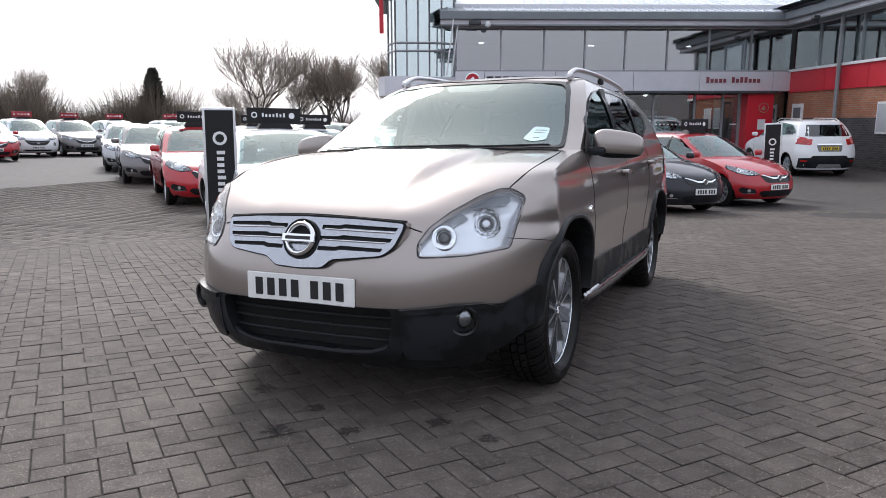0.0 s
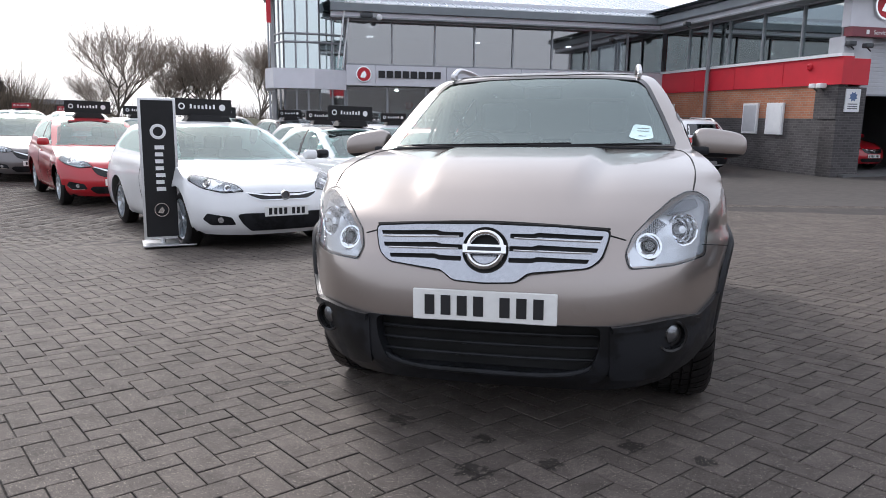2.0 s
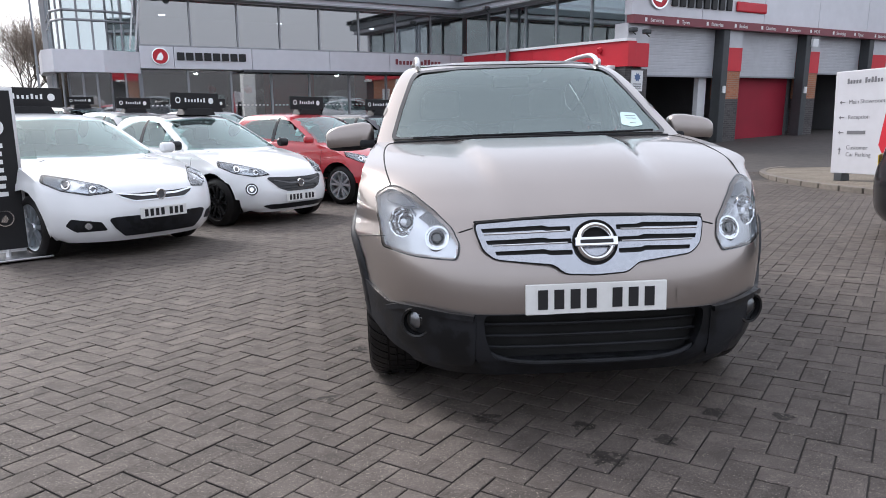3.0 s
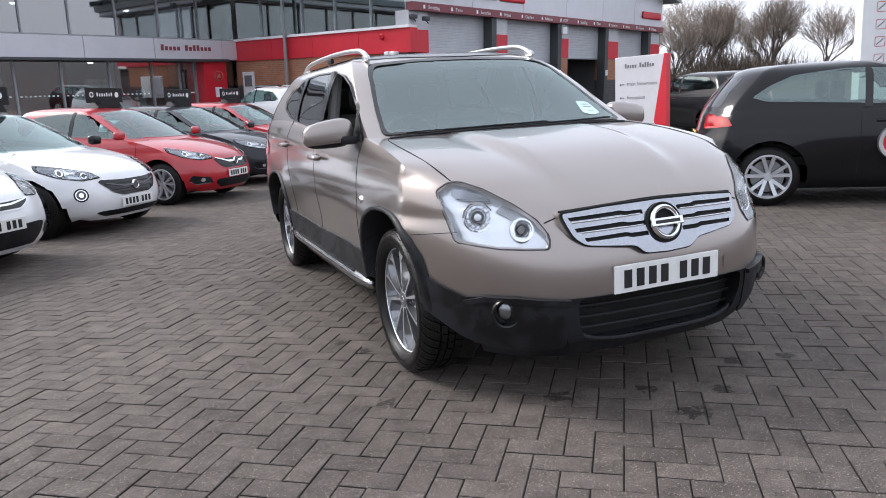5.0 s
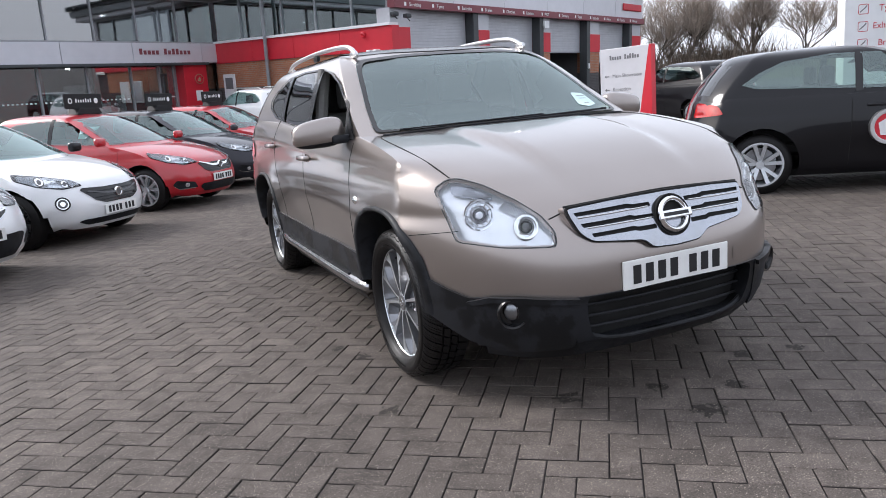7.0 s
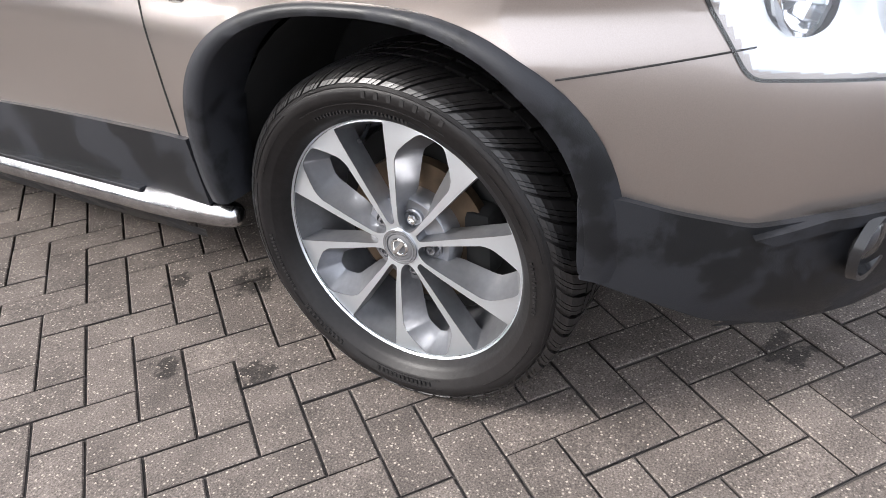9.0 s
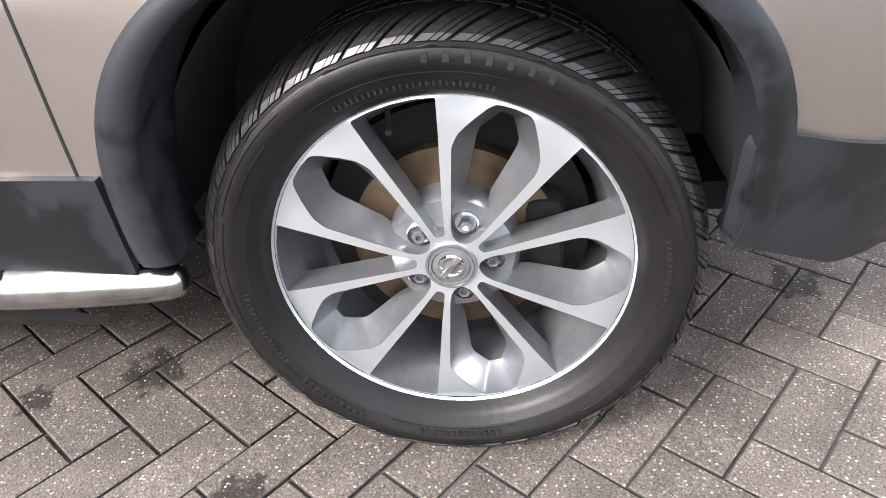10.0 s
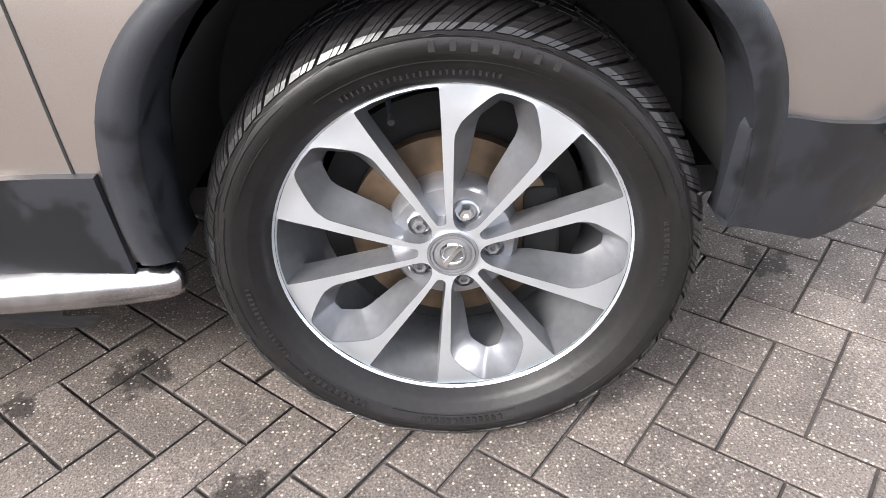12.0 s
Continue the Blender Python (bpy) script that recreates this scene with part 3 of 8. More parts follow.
def small_car(name, m, coat, label, length=4.02, width=1.736, height=1.48, base=2.51, doors=3, roof=None, plate=PLATE_WHITE, group="", wheel_coat=None, detail=1, style="bar", mirror_coat=None, card=False, close=False):
    """A parked hatchback, nose towards -y, front axle at y = 0. style: the kind of grille."""
    car = thing(name, m, label, "car", group)
    hw, k = width / 2, height / 1.48
    nose = -(length - base) * 0.52
    tail = length + nose
    r = 0.315
    Z = lambda z: z * k
    rows = [
        (0, Z(0.19), nose + 0.10, tail - 0.08, hw * 0.88, 0.42, 3.2, 0.25, 4),
        (1, Z(0.28), nose + 0.03, tail - 0.02, hw * 0.95, 0.46, 3.2, 0.26, 4),
        (2, Z(0.42), nose, tail, hw * 0.985, 0.48, 3.2, 0.26, 4),
        (3, Z(0.55), nose + 0.02, tail + 0.0, hw, 0.48, 3.0, 0.26, 4),
        (4, Z(0.66), nose + 0.07, tail - 0.02, hw, 0.46, 2.8, 0.27, 4),
        (5, Z(0.73), nose + 0.15, tail - 0.05, hw * 0.995, 0.42, 2.6, 0.27, 4),
        (6, Z(0.79), nose + 0.30, tail - 0.07, hw * 0.985, 0.36, 2.4, 0.27, 4),
        (7, Z(0.86), nose + 0.52, tail - 0.09, hw * 0.97, 0.32, 2.2, 0.27, 4),
        (8, Z(0.92), nose + 0.78, tail - 0.11, hw * 0.95, 0.30, 2.2, 0.27, 4),
        (9, Z(0.955), nose + 0.98, tail - 0.13, hw * 0.93, 0.28, 2.2, 0.27, 4),
    ]
    cab = [
        (0, Z(0.90), nose + 0.85, tail - 0.11, hw * 0.945, 0.34, 2.2, 0.25, 4),
        (1, Z(0.96), nose + 1.00, tail - 0.13, hw * 0.925, 0.34, 2.2, 0.25, 4),
        (2, Z(1.08), nose + 1.26, tail - 0.19, hw * 0.885, 0.32, 2.2, 0.25, 4),
        (3, Z(1.22), nose + 1.55, tail - 0.28, hw * 0.835, 0.28, 2.2, 0.25, 4),
        (4, Z(1.34), nose + 1.80, tail - 0.38, hw * 0.775, 0.25, 2.2, 0.25, 4),
        (5, Z(1.42), nose + 2.02, tail - 0.46, hw * 0.69, 0.25, 2.2, 0.25, 3),
        (6, Z(1.46), nose + 2.22, tail - 0.6, hw * 0.55, 0.25, 2.2, 0.3, 2.5),
        (7, Z(1.48), nose + 2.50, tail - 0.9, hw * 0.3, 0.25, 2.2, 0.3, 2.5),
    ]

    def flare(y, z):
        f = 0.0
        if z < 0.75:
            for c in (0, base):
                f += 0.022 * math.exp(-((y - c) / 0.36) ** 2) * math.exp(-((z - 0.5) / 0.25) ** 2)
            f -= 0.03 * math.exp(-((y - base * 0.5) / 0.7) ** 2) * math.exp(-((z - 0.42) / 0.16) ** 2)
        return f

    def warp(x, y, z):
        return 0.07 * max(0.0, min(1.0, (y - 0.4) / (base + 0.2))) * max(0.0, min(1.0, (z - 0.5) / 0.4)) * (1 if z < Z(1.0) else max(0.0, (Z(1.3) - z) / Z(0.3)))
    low, high = ring_stack(rows, 22, flare, warp, 10, 30, 8), ring_stack(cab, 16, None, warp, 10, 24, 8)
    full = stack_bm([low, high])
    tree = bvh_of(full)
    full.free()
    x0 = nose
    side = [(x0 + 1.22, Z(0.985)), (x0 + 1.72, Z(1.27)), (x0 + 2.02, Z(1.365)), (x0 + 2.6, Z(1.39)), (tail - 0.95, Z(1.345)), (tail - 0.72, Z(1.25)), (tail - 0.55, Z(1.14)), (tail - 0.68, Z(1.095)), (x0 + 2.2, Z(1.02))]
    screen = [(-hw * 0.83, Z(1.0)), (-hw * 0.66, Z(1.385)), (0, Z(1.412)), (hw * 0.66, Z(1.385)), (hw * 0.83, Z(1.0)), (0, Z(0.99))]
    rear = [(-hw * 0.74, Z(1.06)), (-hw * 0.60, Z(1.35)), (hw * 0.60, Z(1.35)), (hw * 0.74, Z(1.06))]

    def shrink(poly, d):
        cx, cz = sum(p[0] for p in poly) / len(poly), sum(p[1] for p in poly) / len(poly)
        return [(cx + (p[0] - cx) * d, cz + (p[1] - cz) * d) for p in poly]
    side_in, screen_in, rear_in = shrink(side, 0.9), shrink(screen, 0.93), shrink(rear, 0.92)

    def drop(c, n):
        if c.z < Z(0.96):
            return False
        if abs(n.x) > 0.6 and inside(side_in, c.y, c.z):
            return True
        if n.y < -0.15 and c.y < x0 + 2.3 and inside(screen_in, c.x, c.z):
            return True
        return n.y > 0.3 and c.y > tail - 1.0 and inside(rear_in, c.x, c.z)
    body = stack_bm([low, high], drop, True, close)
    for c in (0, base):
        arch_cut(body, c, r + 0.01, r + 0.055, hw - 0.3)
    part("body", body, coat, car, "", True, 50)
    if roof:
        part("roof_panel", sheet([(-hw * 0.6, x0 + 2.12), (hw * 0.6, x0 + 2.12), (hw * 0.6, tail - 0.75), (-hw * 0.6, tail - 0.75)], 0.16, top_map(tree), 0.0, 0.006), roof, car, "black painted roof", True)
    part("windscreen", sheet(screen, 0.12, front_map(tree), 0.0, 0.004), GLASS, car, "", True)
    part("rear_window", sheet(rear, 0.12, front_map(tree, 1), 0.0, 0.004), GLASS_DARK, car, "", True)
    for sx in (1, -1):
        ym = x0 + 2.35
        part("side_window", sheet(side, 0.12, side_map(tree, sx), 0.0, 0.004), GLASS_SIDE, car, "", True)
        post = [(ym, Z(1.0)), (ym + 0.07, Z(1.0)), (ym + 0.05, Z(1.40)), (ym - 0.02, Z(1.40))]
        part("door_pillar", sheet(post, 0.1, side_map(tree, sx), 0.0, 0.007), PLASTIC_GLOSS, car, "", True)
        def uo(x, back, z, turn=32):
            return (hw * x * math.cos(radians(turn)) + (nose + back) * math.sin(radians(turn)), Z(z))
        lamp = rounded([uo(0.47, 0.12, 0.672), uo(0.55, 0.20, 0.742), uo(0.80, 0.38, 0.808), uo(0.95, 0.64, 0.855), uo(0.975, 0.62, 0.785), uo(0.91, 0.36, 0.700), uo(0.72, 0.18, 0.652)], 0.03)
        lu, lv = sum(p[0] for p in lamp) / len(lamp), sum(p[1] for p in lamp) / len(lamp)
        SK = skew_map(tree, sx, 32)
        hl = part("headlight", sheet(lamp, 0.06, SK, 0.02, 0.003), PLASTIC_GLOSS, car, "", True)
        part("reflector_panel", sheet([(lu + (p[0] - lu) * 0.88, lv + (p[1] - lv) * 0.80) for p in lamp], 0.05, SK, 0.0, 0.006), LAMP_SILVER, hl, "", True)
        part("lens", sheet(lamp, 0.08, SK, 0.0, 0.014), GLASS_LENS, hl, "", True)
        for (cx_, cz_), br in ((uo(0.66, 0.20, 0.704), 0.040), (uo(0.84, 0.38, 0.752), 0.046)):
            for k_, lift_, mat_ in ((1.0, 0.008, PLASTIC_CAP), (0.82, 0.0095, LAMP_CHROME), (0.42, 0.011, PLASTIC_CAP)):
                ball = [(cx_ + br * k_ * math.cos(2 * math.pi * i / 14), cz_ + br * k_ * math.sin(2 * math.pi * i / 14)) for i in range(14)]
                part("reflector", sheet(ball, 0.05, SK, 0.0, lift_), mat_, hl, "", True)
        FK = skew_map(tree, sx, 28)
        if style == "mouth":
            fu, fv = uo(0.78, 0.16, 0.50, 28)
            for k_, lift_, mat_ in ((0.075, 0.005, PLASTIC_GLOSS), (0.058, 0.008, CHROME), (0.048, 0.0105, PLASTIC_CAP), (0.026, 0.012, LAMP_CHROME)):
                part("fog_lamp", sheet([(fu + k_ * math.cos(2 * math.pi * i / 18), fv + k_ * math.sin(2 * math.pi * i / 18)) for i in range(18)], 0.05, FK, 0.0, lift_), mat_, car, "", True)
        else:
            fog = rounded([uo(0.60, 0.08, 0.315, 28), uo(0.66, 0.08, 0.40, 28), uo(0.88, 0.26, 0.435, 28), uo(0.92, 0.30, 0.37, 28), uo(0.86, 0.22, 0.305, 28)], 0.02)
            part("fog_lamp_recess", sheet(fog, 0.06, FK, 0.0, 0.005), PLASTIC, car, "", True)
            fu, fv = uo(0.76, 0.15, 0.365, 28)
            part("fog_lamp", sheet([(fu + 0.032 * math.cos(2 * math.pi * i / 14), fv + 0.032 * math.sin(2 * math.pi * i / 14)) for i in range(14)], 0.05, FK, 0.0, 0.009), LAMP_SILVER, car, "", True)
            trim_ = [uo(0.66, 0.08, 0.322, 28), uo(0.86, 0.22, 0.312, 28), uo(0.91, 0.28, 0.36, 28), uo(0.90, 0.27, 0.345, 28), uo(0.85, 0.21, 0.302, 28), uo(0.66, 0.08, 0.312, 28)]
            if style == "bar":
                part("fog_trim", sheet(trim_, 0.06, FK, 0.0, 0.010), CHROME, car, "", True)
        tl = rounded([(tail - 0.36, Z(0.86)), (tail - 0.32, Z(0.95)), (tail - 0.14, Z(0.99)), (tail - 0.10, Z(0.83))], 0.03)
        part("tail_light", sheet(tl, 0.07, side_map(tree, sx), 0.0, 0.008), RED_LENS, car, "", True)
        mir = slab(0, 0, 0, sx * 0.19, 0.10, 0.125, 0.045, 4)
        bmesh.ops.translate(mir, vec=(sx * hw * 0.97, x0 + 1.30, Z(0.985)), verts=mir.verts)
        part("door_mirror", mir, mirror_coat or coat, car, "", True)
        if card and sx < 0:
            part("price_card", sheet(rounded([(ym - 0.62, Z(1.10)), (ym - 0.62, Z(1.27)), (ym - 0.48, Z(1.28)), (ym - 0.48, Z(1.105))], 0.008), 0.08, side_map(tree, sx), 0.0, -0.004), STICKER, car, "pale price card inside the window", True)
        for c in (0, base):
            simple_wheel(car, sx * (hw - 0.03), c, r, 0.230, 0.2, 5, wheel_coat)
        for a, b in (((x0 + 1.16, Z(0.97)), (x0 + 1.18, Z(0.28))), ((ym + 0.10, Z(0.99)), (ym + 0.12, Z(0.28)))):
            pts = []
            for i in range(9):
                t = i / 8
                h = side_map(tree, sx)(a[0] + (b[0] - a[0]) * t, a[1] + (b[1] - a[1]) * t)
                if h:
                    pts.append(h[0])
            if len(pts) > 2:
                part("door_seam", tube(pts, 0.004, 5), DARK, car)
        h = side_map(tree, sx)(ym - 0.12, Z(0.86))
        if h:
            hd = slab(-0.02, -0.09, -0.015, 0.02, 0.09, 0.015, 0.01)
            bmesh.ops.translate(hd, vec=h[0], verts=hd.verts)
            part("door_handle", hd, coat, car, "", True)
    FMAP, RMAP = front_map(tree), front_map(tree, 1)
    both = lambda half_: [(-hw * a_, Z(z_)) for a_, z_ in half_] + [(hw * a_, Z(z_)) for a_, z_ in half_[::-1]]
    if style == "slim":
        outline_ = both([(0.30, 0.585), (0.42, 0.63), (0.46, 0.665), (0.2, 0.655)])
        mouth_ = both([(0.42, 0.245), (0.52, 0.33), (0.58, 0.425), (0.50, 0.44)])
        plate_z, badge_z = 0.455, 0.625
    elif style == "mouth":
        outline_ = both([(0.26, 0.455), (0.40, 0.50), (0.54, 0.625), (0.50, 0.645), (0.2, 0.63)])
        mouth_ = both([(0.50, 0.235), (0.62, 0.28), (0.55, 0.30)])
        plate_z, badge_z = 0.375, 0.555
    else:
        outline_ = both([(0.30, 0.515), (0.42, 0.555), (0.50, 0.66), (0.25, 0.652)])
        mouth_ = both([(0.44, 0.245), (0.55, 0.32), (0.50, 0.365)])
        plate_z, badge_z = 0.43, 0.605
    gr = part("grille", sheet(rounded(outline_, 0.025), 0.06, FMAP, 0.0, 0.008), PLASTIC_GLOSS, car, "", True)
    for zc, w in {"slim": (), "mouth": ((0.49, 0.34), (0.525, 0.40), (0.59, 0.48)), "bar": ((0.535, 0.34), (0.565, 0.40))}[style]:
        pts = [FMAP(hw * w * (i / 5 - 1), Z(zc)) for i in range(11)]
        part("grille_slat", tube([h[0] + h[1] * 0.005 for h in pts if h], 0.006, 5), PLASTIC, gr)
    if style == "slim":
        rim_l = rounded([(u_ * 1.03, Z(0.63) + (v_ - Z(0.63)) * 1.18) for u_, v_ in outline_], 0.025)
        part("grille_rim", plate_with_holes(rim_l, [rounded(outline_, 0.025)], 0.05, lambda u, v: (FMAP(u, v) or (Vector((u, nose, v)), 0))[0] + Vector((0, -0.012, 0))), CHROME, gr, "", True)
    lo_, hi_ = {"slim": (0.618, 0.634), "mouth": (0.548, 0.568), "bar": (0.592, 0.622)}[style]
    rise = {"slim": 0.016, "mouth": 0.03, "bar": 0.045}[style]
    wing = [(-hw * 0.46, Z(hi_ + rise)), (-hw * 0.2, Z(lo_)), (hw * 0.2, Z(lo_)), (hw * 0.46, Z(hi_ + rise)), (hw * 0.45, Z(hi_ + rise + 0.010)), (hw * 0.2, Z(hi_)), (-hw * 0.2, Z(hi_)), (-hw * 0.45, Z(hi_ + rise + 0.010))]
    part("grille_bar", sheet(wing, 0.06, FMAP, 0.01, 0.014), CHROME if style != "mouth" else PLASTIC_CAP, gr, "", True)
    h = FMAP(0, Z(badge_z))
    part("badge", lathe([(-0.006, 0.001), (-0.008, 0.040), (-0.016, 0.044), (-0.016, 0.052), (0.01, 0.056)], 24, "y", tuple(h[0] + Vector((0, -0.016, 0))), False), CHROME, gr, "round chrome badge", True, 25)
    part("badge_field", lathe([(-0.0095, 0.001), (-0.0095, 0.036)], 20, "y", tuple(h[0] + Vector((0, -0.016, 0))), False), PLASTIC_CAP, gr)
    part("lower_intake", sheet(rounded(mouth_, 0.03), 0.06, FMAP, 0.0, 0.010), PLASTIC, car, "", True)
    for mp, z, mat in ((FMAP, Z(plate_z), plate), (RMAP, Z(0.74), PLATE_YELLOW)):
        h = mp(0, z)
        number_plate(car, h[0] + h[1] * 0.012, h[1], mat)
    if detail > 1:
        skirt = rounded([(-hw * 0.93, Z(0.24)), (-hw * 0.93, Z(0.50)), (-hw * 0.62, Z(0.50)), (-hw * 0.55, Z(0.56)), (hw * 0.55, Z(0.56)), (hw * 0.62, Z(0.50)), (hw * 0.93, Z(0.50)), (hw * 0.93, Z(0.24))], 0.03)
        part("rear_skirt", sheet(skirt, 0.09, RMAP, 0.0, 0.008), PLASTIC, car, "black plastic lower bumper", True)
        part("skid_plate", sheet(rounded([(-hw * 0.42, Z(0.25)), (-hw * 0.36, Z(0.34)), (hw * 0.36, Z(0.34)), (hw * 0.42, Z(0.25))], 0.02), 0.08, RMAP, 0.0, 0.016), SATIN, car, "", True)
        part("plate_recess", sheet(rounded([(-0.34, Z(0.665)), (-0.38, Z(0.83)), (0.38, Z(0.83)), (0.34, Z(0.665))], 0.03), 0.07, RMAP, 0.0, 0.004), TRIM_GREY, car, "", True)
        part("tailgate_bar", sheet([(-0.36, Z(0.835)), (0.36, Z(0.835)), (0.35, Z(0.865)), (-0.35, Z(0.865))], 0.07, RMAP, 0.01, 0.016), CHROME, car, "", True)
        for sx in (1, -1):
            tl = rounded([(sx * hw * 0.66, Z(0.90)), (sx * hw * 0.70, Z(1.02)), (sx * hw * 0.93, Z(1.05)), (sx * hw * 0.95, Z(0.86))], 0.03)
            part("tail_light", sheet(tl, 0.05, RMAP, 0.0, 0.012), RED_LENS, car, "red tail light cluster", True)
            part("rear_reflector", sheet(rounded([(sx * hw * 0.70, Z(0.40)), (sx * hw * 0.70, Z(0.44)), (sx * hw * 0.88, Z(0.44)), (sx * hw * 0.88, Z(0.40))], 0.01), 0.05, RMAP, 0.0, 0.014), RED_LENS, car)
            line = [(sx * hw * 0.62, x0 + 2.0 + 0.2 * i, height + (0.02 if 0 < i < 8 else -0.05)) for i in range(9)]
            part("roof_rail", tube(line, 0.018, 8), SATIN, car, "", True)
    low_b = slab(-hw * 0.80, nose + 0.45, 0.17, hw * 0.80, tail - 0.25, 0.24)
    part("underbody", low_b, DARK, car)
    cabin_fit(car, hw, x0, tail, k)
    return car


def number_plate(car, where, normal, mat, wide=0.52, tall=0.111):
    """A plate with plain dark bars in place of its characters."""
    yaw = math.atan2(normal.x, -normal.y)
    s = 1 if normal.y < 0 else -1
    bm = slab(-wide / 2, -0.004, -tall / 2, wide / 2, 0.006, tall / 2, 0.004)
    ob = part("number_plate", bm, mat, car)
    ob.matrix_basis = pose(*where, 0, 0, 0 if s > 0 else 180)
    u = wide / 0.52
    for i in range(7):
        x = (-0.215 + i * 0.0595 + (0.035 if i > 3 else 0)) * u
        part("bar", slab(x, -0.007, -0.036 * u, x + 0.036 * u, -0.0045, 0.036 * u), INK, ob)
    return ob


def cabin_fit(car, hw, x0, tail, k, dark=SEAT):
    """Dim cabin: floor, dashboard, seats."""
    part("cabin_floor", slab(-hw * 0.85, x0 + 1.0, 0.42, hw * 0.85, tail - 0.35, 0.5), DARK, car)
    part("dashboard", slab(-hw * 0.84, x0 + 1.12, 0.5, hw * 0.84, x0 + 1.5, 0.94 * k, 0.05), SEAT, car, "", True)
    for sx in (1, -1):
        for y in (x0 + 1.98, x0 + 2.78):
            bm = slab(sx * hw * 0.44 - 0.24, y, 0.5, sx * hw * 0.44 + 0.24, y + 0.5, 0.66, 0.05)
            part("seat_base", bm, dark, car, "", True)
            bm = slab(sx * hw * 0.44 - 0.24, y + 0.42, 0.6, sx * hw * 0.44 + 0.24, y + 0.56, 1.1 * k, 0.05)
            bmesh.ops.rotate(bm, cent=(0, y + 0.5, 0.6), matrix=Matrix.Rotation(radians(-14), 3, "X"), verts=bm.verts)
            part("seat_back", bm, dark, car, "", True)
            bm = slab(sx * hw * 0.44 - 0.13, y + 0.55, 1.08 * k, sx * hw * 0.44 + 0.13, y + 0.65, 1.28 * k, 0.04)
            part("headrest", bm, dark, car, "", True)


# ---- the taupe crossover that stands in the middle of the lot ----
def plate_with_holes(outer, holes, step, mapping):
    """A flat pattern with openings, laid by mapping(u, v) -> point; returns bmesh whose free rims are boundary edges."""
    loops = [densify(outer, step)] + [densify(h, step) for h in holes]
    pts, edges = [], []
    for lp in loops:
        b = len(pts)
        pts += lp
        edges += [(b + i, b + (i + 1) % len(lp)) for i in range(len(lp))]
    vv, _, ff, _, _, _ = delaunay_2d_cdt([Vector(p) for p in pts], edges, [], 0, 1e-7)
    bm = bmesh.new()
    vs = [bm.verts.new(mapping(p.x, p.y)) for p in vv]
    for f in ff:
        cx, cy = sum(vv[i].x for i in f) / len(f), sum(vv[i].y for i in f) / len(f)
        if inside(loops[0], cx, cy) and not any(inside(h, cx, cy) for h in loops[1:]):
            bm.faces.new([vs[i] for i in f])
    bmesh.ops.delete(bm, geom=[v for v in bm.verts if not v.link_faces], context="VERTS")
    return bm


